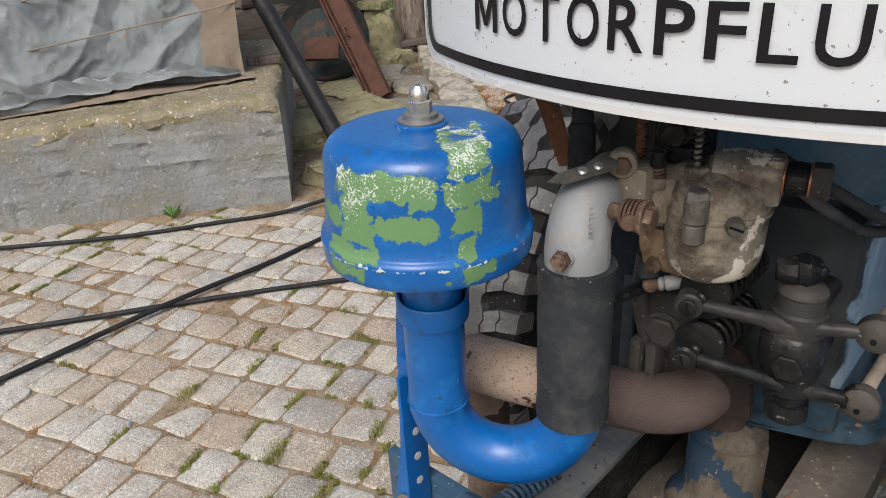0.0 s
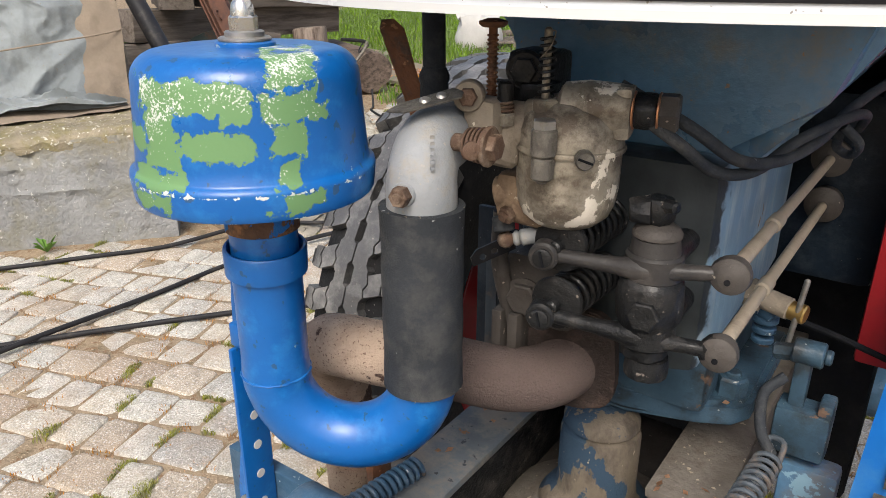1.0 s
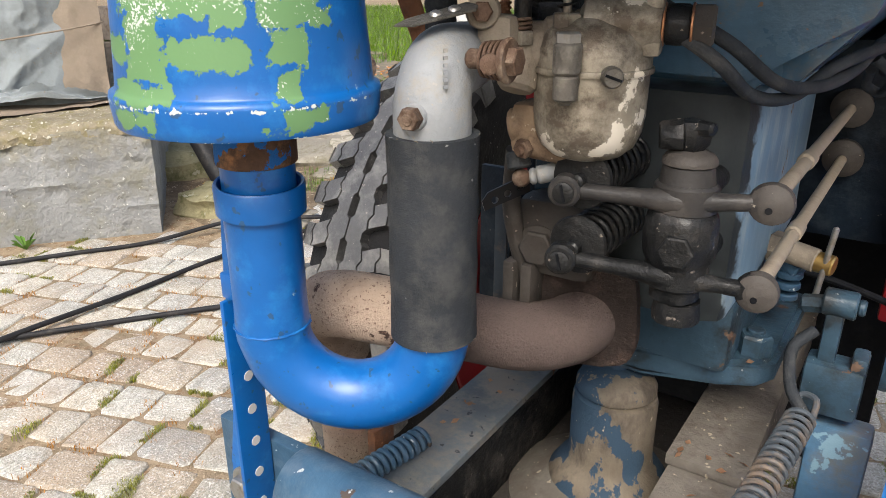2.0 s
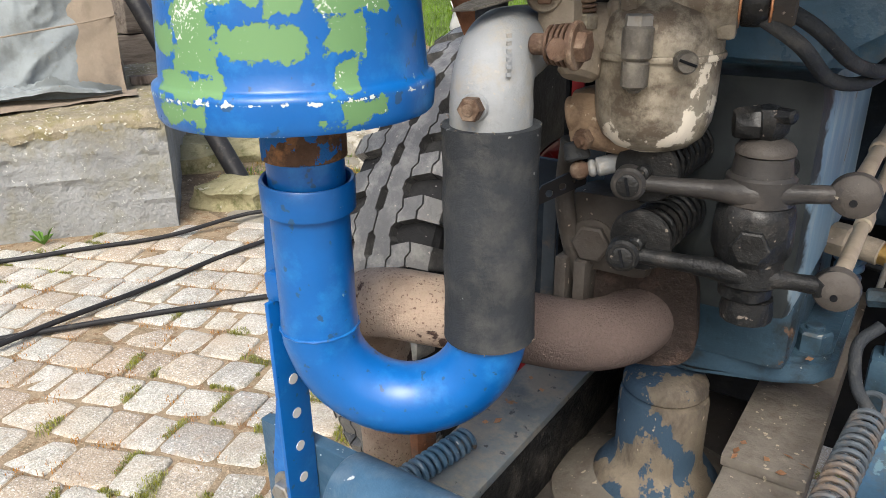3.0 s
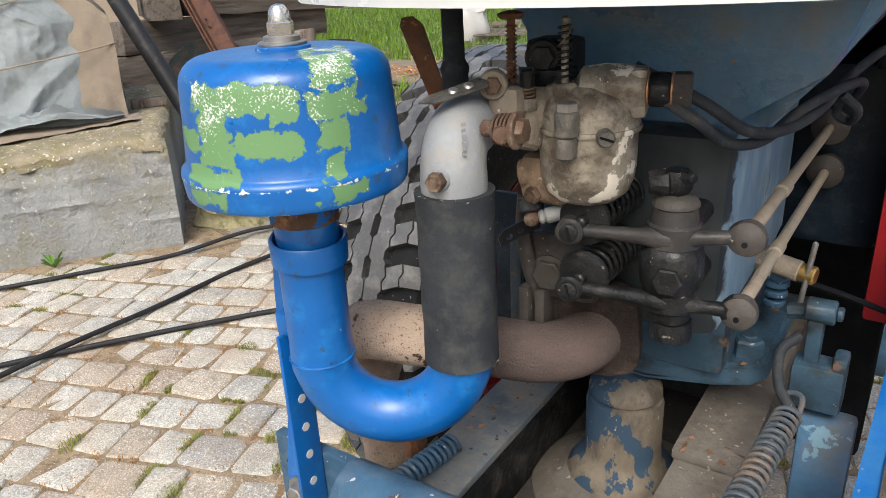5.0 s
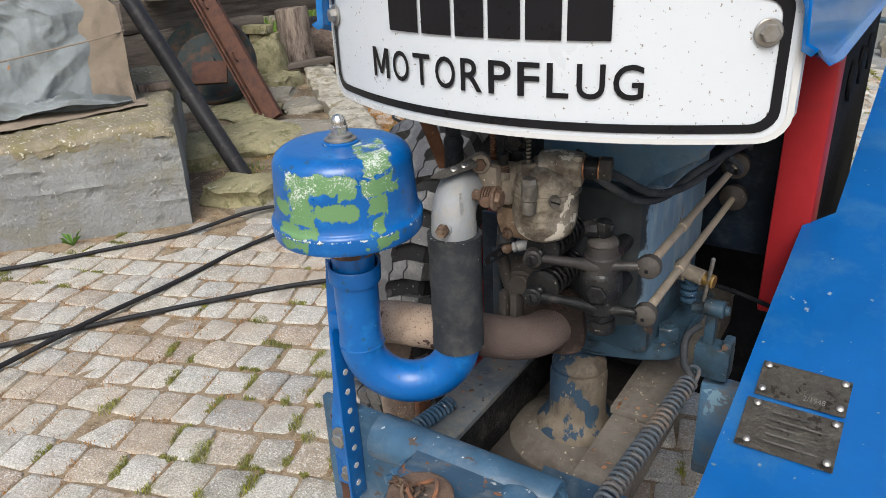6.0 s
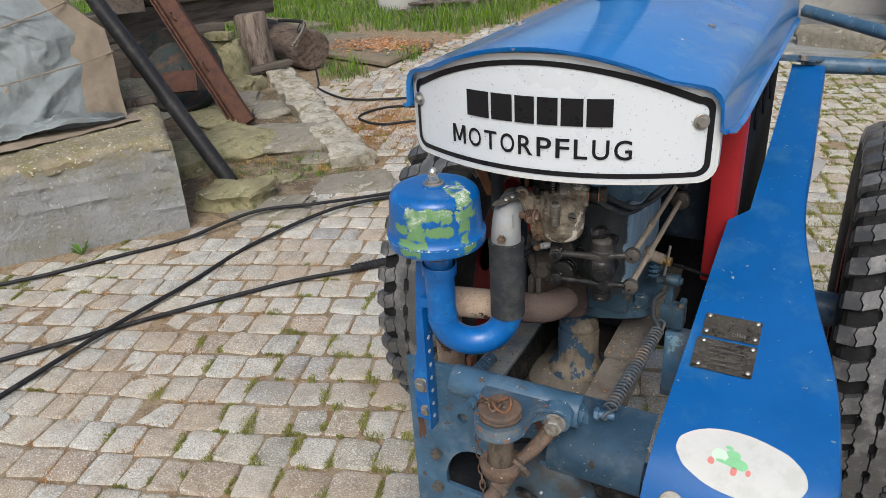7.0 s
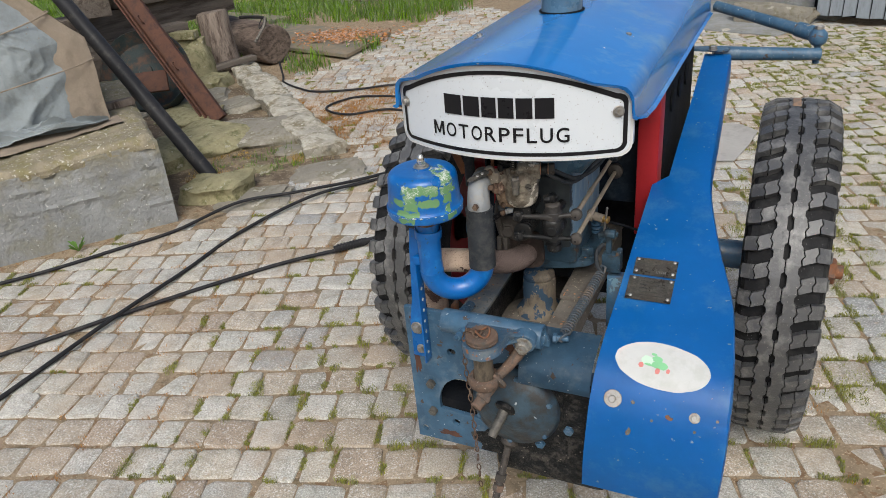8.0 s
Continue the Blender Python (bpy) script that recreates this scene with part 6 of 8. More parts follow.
for cx, cz, rx, rz, sd in ((-0.232, 0.630, 0.007, 0.050, 5.0), (-0.226, 0.735, 0.012, 0.020, 6.0), (-0.10, 0.745, 0.03, 0.007, 7.0), (0.03, 0.70, 0.025, 0.02, 8.0), (-0.16, 0.40, 0.03, 0.008, 9.0)):
    bm = bmesh.new()
    ring = []
    for k in range(30):
        a = 2 * math.pi * k / 30
        q = 1 + 0.8 * noise.noise(Vector((math.cos(a) * 2.5, math.sin(a) * 2.5, sd)))
        ring.append(bm.verts.new((cx + rx * q * math.cos(a), -0.0757 - 0.0001 * sd, cz + rz * q * math.sin(a))))
    bm.faces.new(ring)
    part("rust_patch", bm, RUSTBEAM, front, "bare rust patch")
# sloping sheet from the plate to the fender
bm = bmesh.new()
line = [(-0.020, 0.742), (-0.060, 0.733), (-0.095, 0.717), (-0.110, 0.708), (-0.121, 0.697), (-0.128, 0.682), (-0.130, 0.664), (-0.124, 0.648)]
g = [[bm.verts.new((0.060 + 0.150 * k / 10 - (0.012 if k == 0 else 0), y, z + 0.0012 * noise.noise(Vector((k * 0.7, y * 30, z * 30))))) for k in range(11)] for y, z in line]
for a, b in zip(g, g[1:]):
    for k in range(10):
        bm.faces.new((a[k], a[k + 1], b[k + 1], b[k]))
bmesh.ops.solidify(bm, geom=list(bm.faces), thickness=0.006)
part("front_crossmember", bm, DARKBLUE, plough, "worn blue crossmember")
# hitch tube with its cast yoke, pin and lower arm
bm = bmesh.new()
lathe(bm, [(0.021, 0.0), (0.0265, 0.0), (0.028, 0.002), (0.028, 0.234), (0.0265, 0.236), (0.021, 0.236), (0.020, 0.21), (0.020, 0.02), (0.021, 0.0)], (-0.138, -0.100, 0.769), (1, 0.03, -0.022), 36, cap=False)
tube = part("hitch_tube", bm, DARKBLUE, plough, "worn dark blue hitch tube, orange rust spots")
PX, PY = 0.0, -0.206
arc_ = lambda cx, cy, r, a0, a1, n: [(cx + r * math.cos(radians(a0 + (a1 - a0) * k / n)), cy + r * math.sin(radians(a0 + (a1 - a0) * k / n))) for k in range(n + 1)]
outline = [(-0.080, -0.108), (-0.076, -0.116), (-0.064, -0.130), (-0.051, -0.148), (-0.0435, -0.175)] + arc_(PX, PY, 0.0415, 172, 368, 20)
outline += [(0.043, -0.178), (0.044, -0.160), (0.050, -0.148), (0.060, -0.142), (0.078, -0.138), (0.092, -0.122), (0.094, -0.108)]
bm = bmesh.new()
slab(bm, outline, (0, 0, 0.787), (1, 0, 0), (0, 1, 0), 0.024, 0.0075)
bmesh.ops.subdivide_edges(bm, edges=[e for e in bm.edges if e.calc_length() > 0.03], cuts=2)
for v in bm.verts:
    v.co.z -= 0.026 * max(0.0, min(1.0, (v.co.y + 0.170) / 0.058))
rough_up(bm, 0.0010, 60)
yoke = part("hitch_yoke", bm, YOKEBLUE, tube, "blue yoke with flaked orange primer")
# ears for the two lock nuts
for ex_, ez_, er, dd in ((0.070, 0.774, 0.026, (0.12, -1, -0.08)), (-0.078, 0.760, 0.017, (-0.5, -0.85, 0.05))):
    bm = turned([(er - 0.004, -0.030), (er, -0.026), (er, -0.004), (er - 0.003, 0.0), (0.004, 0.0)], (ex_, -0.146 if er > 0.02 else -0.136, ez_), dd, 26)
    part("ear", bm, DARKBLUE, yoke)
bm = turned([(0.020, 0.8105), (0.0335, 0.811), (0.0345, 0.8125), (0.0345, 0.816), (0.0322, 0.8175), (0.0322, 0.8185), (0.0340, 0.820), (0.0340, 0.8245), (0.0320, 0.8265), (0.028, 0.8272), (0.0, 0.8262)], (PX, PY, 0), seg=40)
rough_up(bm, 0.0008, 90)
pin = part("hitch_pin", bm, PINRUST, plough, "rusty hitch pin with ring and chain")
bm = turned([(0.0205, 0.69), (0.0210, 0.74), (0.0208, 0.812)], (PX, PY, 0), seg=28)
part("pin_shank", bm, SHANK, pin, "worn grey-brown pin shank")
bm = turned([(0.0218, 0.696), (0.032, 0.697), (0.0345, 0.701), (0.035, 0.715), (0.033, 0.719), (0.0245, 0.7205), (0.0228, 0.718), (0.0218, 0.716)], (PX, PY, 0), seg=34)
rough_up(bm, 0.0010, 70)
part("lower_eye", bm, PINRUST, pin)
bm = bmesh.new()
sweep(bm, spline([(0.022, -0.192, 0.708), (0.042, -0.170, 0.728), (0.058, -0.146, 0.748), (0.066, -0.118, 0.760)], 6), 0.0125, 16, [0.0105 + 0.00025 * k for k in range(19)])
part("lower_arm", bm, PINRUST, pin)
bm = bmesh.new()
sweep(bm, [Vector((PX + 0.004 + 0.014 * math.cos(a), PY + 0.016 * math.sin(a), 0.833 + 0.005 * math.sin(2 * a))) for a in [2 * math.pi * k / 24 for k in range(25)]], 0.0022, 8, cap=False)
part("ring", bm, RUST, pin)
bm = bmesh.new()
sweep(bm, [Vector((PX - 0.006 + 0.010 * math.cos(a), PY - 0.004 + 0.012 * math.sin(a), 0.832 + 0.004 * math.cos(2 * a))) for a in [2 * math.pi * k / 20 for k in range(21)]], 0.0019, 8, cap=False)
part("ring", bm, DARKBOLT, pin)
bolt(tube, (0.070, -0.147, 0.774), (0.12, -1, -0.08), 0.027, 0.014, 0.019, 0.008, ZINCDULL, "lock_nut")
bolt(tube, (-0.080, -0.138, 0.760), (-0.5, -0.85, 0.05), 0.018, 0.010, 0, 0.008, DARKBLUE, "lock_nut")
bm = bmesh.new()
rod(bm, (0.02, -0.20, 0.70), (-0.004, -0.255, 0.668), 0.0125)
lathe(bm, [(0.022, 0), (0.024, 0.002), (0.024, 0.008), (0.02, 0.010)], (0.025, -0.19, 0.705), Vector((-0.024, -0.055, -0.032)), 24)
sb = part("side_bolt", bm, PINRUST, plough, "rusty threaded bolt")
bolt(sb, (0.008, -0.228, 0.684), Vector((-0.024, -0.055, -0.032)), 0.030, 0.012, 0, 0, PINRUST, "hex_nut")


def chain(pts, parent, n):
    p = spline(pts, 12)
    for i in range(n):
        q = p[int(i * (len(p) - 1) / n)]
        d = (p[min(int(i * (len(p) - 1) / n) + 1, len(p) - 1)] - q).normalized()
        _, u, v = axes(d)
        w = u if i % 2 else v
        bm = bmesh.new()
        sweep(bm, [q + d * 0.0085 * math.cos(a) + w * 0.0045 * math.sin(a) for a in [2 * math.pi * k / 14 for k in range(15)]], 0.0014, 6, cap=False)
        part("chain_link", bm, DARKBOLT, parent)


chain([(-0.012, -0.21, 0.832), (-0.030, -0.205, 0.829), (-0.048, -0.19, 0.795), (-0.05, -0.19, 0.72), (-0.035, -0.21, 0.66), (-0.02, -0.235, 0.60), (-0.015, -0.24, 0.52), (-0.012, -0.24, 0.40)], pin, 32)
bm = bmesh.new()
sa, sc = Vector((0.004, -0.070, 0.448)), Vector((-0.018, -0.153, 0.286))
sd = (sc - sa).normalized()
lathe(bm, [(0.020, 0.0), (0.022, 0.004), (0.022, 0.030), (0.014, 0.036), (0.0095, 0.040)] + [(0.0095 - 0.0010 * (k % 2), 0.042 + 0.0022 * k) for k in range(64)], sa, sd, 20)
ds = part("draw_screw", bm, OILBROWN, plough, "greasy threaded draw screw")
bolt(ds, sa + sd * 0.112, sd, 0.026, 0.018, 0, 0, OILBROWN, "hex_nut")
bolt(ds, sa + sd * 0.140, sd, 0.026, 0.016, 0, 0, PINRUST, "hex_nut")

# ---- wheels ----
WY, WR = 0.838, 0.51


def wheel(cx, label, out):
    root = thing_part("wheel", (cx, WY, WR), label)
    W = 0.101
    prof = [(0.27, -0.075), (0.30, -0.095), (0.36, -W - 0.004), (0.42, -W - 0.003), (0.468, -W + 0.006), (0.477, -W + 0.014), (0.488, -0.05), (0.492, 0.0), (0.488, 0.05), (0.477, W - 0.014), (0.468, W - 0.006), (0.42, W + 0.003), (0.36, W + 0.004), (0.30, 0.095), (0.27, 0.075)]
    bm = turned(prof, (cx, WY, WR), (1, 0, 0), 88, cap=False)
    N = 44

    def at(th, s, r):
        return Vector((cx + s, WY + r * math.sin(th), WR + r * math.cos(th)))

    part("tyre", bm, TYRE, root, "worn block-tread truck tyre", angle=30)
    bm = bmesh.new()

    def lug(poly, r_in, r_out):
        lo = [bm.verts.new(at(t, s, r_in(s))) for t, s in poly]
        hi = [bm.verts.new(at(t, s, r_out(s))) for t, s in poly]
        bm.faces.new(hi)
        k = len(poly)
        for i in range(k):
            bm.faces.new((lo[i], lo[(i + 1) % k], hi[(i + 1) % k], hi[i]))

    crown = lambda s: 0.510 - 0.9 * s * s - (0.012 if abs(s) > 0.092 else 0)
    floor_ = lambda s: 0.484 - 0.9 * s * s - (0.03 if abs(s) > 0.09 else 0)
    p = 2 * math.pi / N
    for i in range(N):
        for sd in (-1, 1):
            t0 = i * p + (0.5 * p if sd > 0 else 0)
            sk = 0.16 * p * sd
            # two blocks of a crosswise bar, parted by a zigzag slot; wide voids between the bars
            b0, b1, b2, b3 = t0 + 0.02 * p, t0 + 0.19 * p, t0 + 0.34 * p, t0 + 0.53 * p
            lug([(b0 + sk, sd * 0.0695), (b0 + sk, sd * 0.099), (b3 + sk, sd * 0.099), (b3 + sk, sd * 0.0695), (b2 + sk, sd * 0.0735), (b1 + sk, sd * 0.0675)], floor_, crown)
            lug([(b0, sd * 0.0385), (b0 + sk, sd * 0.0667), (b1 + sk, sd * 0.0645), (b2 + sk, sd * 0.0706), (b3 + sk, sd * 0.0667), (b3, sd * 0.0385), (b2, sd * 0.0425), (b1, sd * 0.0360)], floor_, crown)
            # notched rib beside the centre groove
            lug([(t0, sd * 0.0045 - 0.003), (t0, sd * 0.0355), (b1, sd * 0.0328), (b2, sd * 0.0396), (b3, sd * 0.0355), (t0 + 0.62 * p, sd * 0.0355), (t0 + 0.72 * p, sd * 0.0300), (t0 + 0.90 * p, sd * 0.0300), (t0 + p, sd * 0.0355), (t0 + p, sd * 0.0045 - 0.003), (t0 + 0.70 * p, sd * 0.0045 - 0.003), (t0 + 0.62 * p, sd * 0.0045 + 0.003), (t0 + 0.24 * p, sd * 0.0045 + 0.003), (t0 + 0.16 * p, sd * 0.0045 - 0.003)], floor_, crown)
            # side bars on the shoulder
            lug([(t0 + 0.06 * p + sk, sd * 0.0995), (t0 + 0.44 * p + sk, sd * 0.0995), (t0 + 0.46 * p + sk, sd * 0.104), (t0 + 0.06 * p + sk, sd * 0.104)], lambda s: 0.450, lambda s: 0.494 - 4 * max(0, abs(s) - 0.099))
    part("tread", bm, TREAD, root, "dusty worn tread blocks", angle=30)
    if out > 0:
        bm = bmesh.new()
        g = [[bm.verts.new(at(-0.02 + 0.016 * i, -0.026 + 0.0052 * j + 0.004 * noise.noise(Vector((i * 0.9, j * 0.7, 3))) * (j in (0, 4)), crown(-0.02) + 0.0012)) for j in range(5)] for i in range(14)]
        for a, b in zip(g, g[1:]):
            for j in range(4):
                bm.faces.new((a[j], a[j + 1], b[j + 1], b[j]))
        part("crayon_mark", bm, ORANGE, root, "orange crayon mark on the tread")
    bm = turned([(0.275, -0.085), (0.285, -0.088), (0.285, -0.07), (0.255, -0.055), (0.25, 0.05), (0.285, 0.07), (0.285, 0.088), (0.275, 0.085)], (cx, WY, WR), (1, 0, 0), 56, cap=False)
    lathe(bm, [(0.252, 0.02), (0.20, 0.03), (0.12, 0.045), (0.06, 0.05), (0.0, 0.05)], (cx - out * 0.02, WY, WR), (out, 0, 0), 48)
    part("rim", bm, RED, root, "red painted steel rim")
    bm = bmesh.new()
    rod(bm, (cx, WY, WR), (cx + out * 0.125, WY, WR), 0.055, seg=28)
    hexhead(bm, (cx + out * 0.125, WY, WR), (out, 0, 0), 0.07, 0.03)
    rod(bm, (cx + out * 0.15, WY, WR), (cx + out * 0.175, WY, WR), 0.022, seg=16)
    part("hub", bm, RUST, root, "rusty hub with nut")


def thing_part(name, loc, label):
    """A part of the plough that itself is put together from sub-parts."""
    bm = bmesh.new()
    rod(bm, (loc[0] - 0.03, loc[1], loc[2]), (loc[0] + 0.03, loc[1], loc[2]), 0.04, seg=24)
    return part(name, bm, DARK, plough, label)


wheel(0.568, "large treaded wheel with rusty hub nut", 1)
wheel(-0.515, "large treaded wheel beside the air cleaner", -1)
bm = bmesh.new()
rod(bm, (-0.47, WY, WR + 0.02), (0.52, WY, WR + 0.02), 0.045, seg=28)
part("axle", bm, TANKBLUE, plough, "dark axle tube")
# steering arms at the rear
bm = bmesh.new()
rod(bm, (0.30, 1.055, 1.108), (0.602, 1.13, 1.092), 0.022, 0.018, seg=22)
slab(bm, [(-0.07, -0.02), (0.03, -0.03), (0.05, 0.0), (0.03, 0.03), (-0.07, 0.02)], (0.30, 1.04, 1.122), (1, 0, 0), (0, 1, 0), 0.006, 0.001)
arm = part("steering_arm", bm, DARKBLUE, plough, "flat blue steering arm")
bolt(arm, (0.303, 1.01, 1.128), (0, 0, 1), 0.020, 0.010, 0.014)
bm = bmesh.new()
rod(bm, (0.27, 1.36, 1.195), (0.575, 1.165, 1.145), 0.017, 0.0185, seg=22)
rod(bm, (0.53, 1.195, 1.153), (0.575, 1.165, 1.146), 0.023, seg=22)
lathe(bm, [(0.0, -0.027), (0.014, -0.024), (0.024, -0.014), (0.0275, 0.0), (0.024, 0.014), (0.014, 0.024), (0.0, 0.027)], (0.590, 1.150, 1.138), seg=24)
rod(bm, (0.592, 1.147, 1.06), (0.591, 1.149, 1.13), 0.010)
link = part("steering_link", bm, DARKBLUE, plough, "dark blue steering rod with ball joint")
bolt(link, (0.590, 1.150, 1.160), (0, 0, 1), 0.022, 0.012, 0, 0, STEEL)
bolt(link, (0.56, 1.17, 1.165), (0, 0, 1), 0.014, 0.006, 0, 0, STEEL)


# ---- dry leaf bits caught in the engine ----
random.seed(77)
for k in range(26):
    if k < 14:
        c = Vector((random.uniform(0.066, 0.125), random.uniform(0.05, 0.20), 0.7015))
        if c.y > 0.165:
            c.z = 0.7135
    elif k < 20:
        c = Vector((random.uniform(0.02, 0.12), random.uniform(0.225, 0.25), 0.7925))
    else:
        c = Vector((random.uniform(-0.165, -0.115), random.uniform(0.0, 0.25), 0.6935))
    L, W_, a = random.uniform(0.003, 0.007), random.uniform(0.0015, 0.0035), random.uniform(0, 6.28)
    d, e = Vector((math.cos(a), math.sin(a), 0.1)) * L, Vector((-math.sin(a), math.cos(a), 0)) * W_
    bm = bmesh.new()
    q = [bm.verts.new(c + w) for w in (-d, e + Vector((0, 0, 0.0012)), d, -e)]
    bm.faces.new(q)
    bmesh.ops.solidify(bm, geom=list(bm.faces), thickness=0.0004)
    part("leaf_bit", bm, CHIPS, plough)

# ---- the yard: concrete base with the covered pile ----
U, V = Vector((-0.6235, -0.7818, 0)), Vector((-0.7818, 0.6235, 0))
CC = Vector((-2.605, 1.455, 0))      # the near corner of the concrete base
CT, FALL = 0.520, 0.055              # its height there, and how much it loses in a metre


def top_z(p):
    return CT - FALL * (p - CC).dot(U)


def grid_box(bm, a, u, v, lu, lv, z0, z1, nu, nv, nz, amt, freq, batter=0.0):
    """A rough cast block on a grid, with worn edges."""
    vert = {}

    def get(i, j, k):
        key = (i, j, k)
        if key not in vert:
            fi, fj, fk = i / nu, j / nv, k / nz
            p = a + u * (lu * fi) + v * (lv * fj + batter * fk) + Vector((0, 0, z0 + (z1 - z0) * fk))
            near = sum((f in (0.0, 1.0)) for f in (fi, fj, fk))
            if near >= 2 and fk == 1.0:
                p.z -= 0.014
            p += noise.noise_vector(p * freq) * amt + noise.noise_vector(p * freq * 4.3) * amt * 0.4
            vert[key] = bm.verts.new(p)
        return vert[key]

    for i in range(nu):
        for j in range(nv):
            bm.faces.new((get(i, j, nz), get(i + 1, j, nz), get(i + 1, j + 1, nz), get(i, j + 1, nz)))
        for k in range(nz):
            for j in (0, nv):
                bm.faces.new((get(i, j, k), get(i + 1, j, k), get(i + 1, j, k + 1), get(i, j, k + 1)))
    for j in range(nv):
        for k in range(nz):
            for i in (0, nu):
                bm.faces.new((get(i, j, k), get(i, j + 1, k), get(i, j + 1, k + 1), get(i, j, k + 1)))
    return bm


base = thing("concrete_base", CC, "low weathered concrete base carrying a covered pile", "concrete base")
bm = grid_box(bmesh.new(), CC, U, V, 2.6, 1.7, -0.03, CT - 0.02, 150, 40, 36, 0.010, 2.2, 0.012)
for v in bm.verts:
    if v.co.z > 0:
        v.co.z -= FALL * (v.co - CC).dot(U) * v.co.z / CT
    # board marks of the formwork and broken pits
    h = v.co.z + 0.02 * noise.noise(v.co * 1.3)
    ridge = sum(math.exp(-((h - z0) / 0.012) ** 2) for z0 in (0.13, 0.245, 0.355)) * max(0.0, 0.35 + noise.noise(v.co * 5.0))
    pit = max(0.0, noise.noise(v.co * 17.0) - 0.25)
    v.co -= V * (0.014 * ridge - 0.03 * pit)
part("wall", bm, concrete_paint(), base, "grey concrete with board marks, moss-stained under its edge")
bm = grid_box(bmesh.new(), CC + V * 0.010 + U * 0.002, U, V, 2.60, 1.68, CT - 0.045, CT + 0.004, 200, 110, 3, 0.012, 4.0)
for v in bm.verts:
    v.co.z -= FALL * (v.co - CC).dot(U)
    v.co += noise.noise_vector(v.co * 26.0) * 0.006
    edge = max(0.0, 0.05 - (v.co - CC).dot(V)) + max(0.0, 0.04 - (v.co - CC).dot(U))
    v.co.z -= edge * (0.5 + 0.6 * noise.noise(v.co * 9.0))
part("top_slab", bm, CONCTOP, base, "crumbly mossy concrete top")

# covered pile
TD = Vector((-0.535, -0.845, 0)).normalized()       # along the front of the pile
TN = Vector((0.845, -0.535, 0)).normalized()        # out of its front
TO = Vector((-3.145, 1.655, 0))
Z = Vector((0, 0, 1))
tarp = thing("covered_pile", TO + Z * top_z(TO), "grey tarpaulin with orange stains roped over a pile", "tarpaulin")


def face(s, q):
    """The pile's front: s metres along it, q from its foot (0) to the top (1)."""
    p = TO + TD * (s + 0.75 * max(0.0, q - 0.6))
    return p - TN * (0.02 * q + 0.10 * q * q) + Z * (top_z(p) + 0.012 + 0.80 * q)


def ridged(p):
    """Sharp crests between smooth hollows."""
    return 1.0 - min(1.0, abs(noise.noise(p)) * 2.6)


def crease(s, q, seed):
    """Stiff old sheet: slow swells, hanging folds that run aslant, and fine crumples."""
    p = Vector((s, q * 0.8, seed))
    w = p + noise.noise_vector(p * 2.0) * 0.16
    h = 0.050 * noise.noise(p * 2.1) + 0.030 * noise.noise(Vector((w.x * 2.2 + w.y * 2.8, w.y * 0.9 - w.x * 0.5, seed + 3)))
    h += 0.026 * ridged(Vector((w.x * 1.5 + w.y * 2.2, w.y * 1.2 - w.x * 1.1, seed + 9)))
    h += 0.012 * ridged(Vector((w.x * 4.2 - w.y * 2.5, w.y * 3.1 + w.x, seed + 5)))
    return h + 0.0055 * ridged(w * 9.0) + 0.0022 * ridged(w * 21.0)


def sheet(fn, nu, nv):
    bm = bmesh.new()
    g = [[bm.verts.new(fn(i / nu, k / nv)) for k in range(nv + 1)] for i in range(nu + 1)]
    for a, b in zip(g, g[1:]):
        for k in range(nv):
            bm.faces.new((a[k], b[k], b[k + 1], a[k + 1]))
    return bm


def cover(u, v):
    s = 0.140 + 2.1 * u + 0.010 * math.sin(v * 9) - 0.11 * max(0.0, v - 0.25) - 0.02 * v
    belly = 0.10 * math.exp(-((s - 1.0) / 0.35) ** 2) * (1 - v)
    return face(s, v) + TN * (0.018 + belly + 1.7 * crease(s, v, 0.0) * (0.15 + 0.85 * min(1, u * 8)) - 0.03)


part("cover", sheet(cover, 300, 110), TARP, tarp, "creased grey tarpaulin")
part("canvas_strip", sheet(lambda u, v: face(0.0 + 0.20 * u + 0.004 * math.sin(v * 11), v) + TN * (0.016 + 0.016 * noise.noise(Vector((u * 2, v * 4, 2))) - 0.02 * abs(u - 0.4) + 0.003 * ridged(Vector((u * 3, v * 14, 7)))), 24, 70), BEIGE, tarp, "beige canvas edge")
part("end_side", sheet(lambda u, v: face(0.0, v) - TN * (1.0 * u) + TD * (0.03 * v * u) + TN * 0.006, 12, 12), BEIGE, tarp, "beige canvas end of the pile")
part("top_side", sheet(lambda u, v: face(0.0 + 2.3 * u, 1.0) - TN * (1.1 * v) + TN * 0.02 + Z * 0.03 * noise.noise(Vector((u * 6, v * 4, 0))), 20, 10), TARP, tarp)


def fold(u, v):
    """The hem: a crumpled roll that lies on the canvas, running out to a point at its free end."""
    a = math.pi * (0.08 + 0.92 * v)
    s = 0.02 + 2.2 * u
    grow = 0.25 + 0.75 * min(1.0, s / 0.30)
    w = Vector((s, v * 0.35, 4.0))
    w = w + noise.noise_vector(w * 3.0) * 0.08
    r = 0.050 + 0.020 * noise.noise(Vector((s * 3.0, 1.0, 0)))
    c = ridged(Vector((w.x * 2.3 + w.y * 5.0, w.y * 7.0 - w.x, 1.0))) * 0.060 + ridged(Vector((w.x * 6.0 - w.y * 6.0, w.y * 11.0, 3.0))) * 0.026 + ridged(w * 15.0) * 0.008 - 0.04
    p = TO + TD * s
    return p + TN * (0.075 + (0.060 * math.cos(a) + c * 0.7 * math.sin(a)) * grow + 0.02 * math.sin(s * 7)) + Z * (top_z(p) + 0.020 + ((r + c) * 1.15 * math.sin(a) ** 0.7 + 0.02 * (1 - v)) * grow)


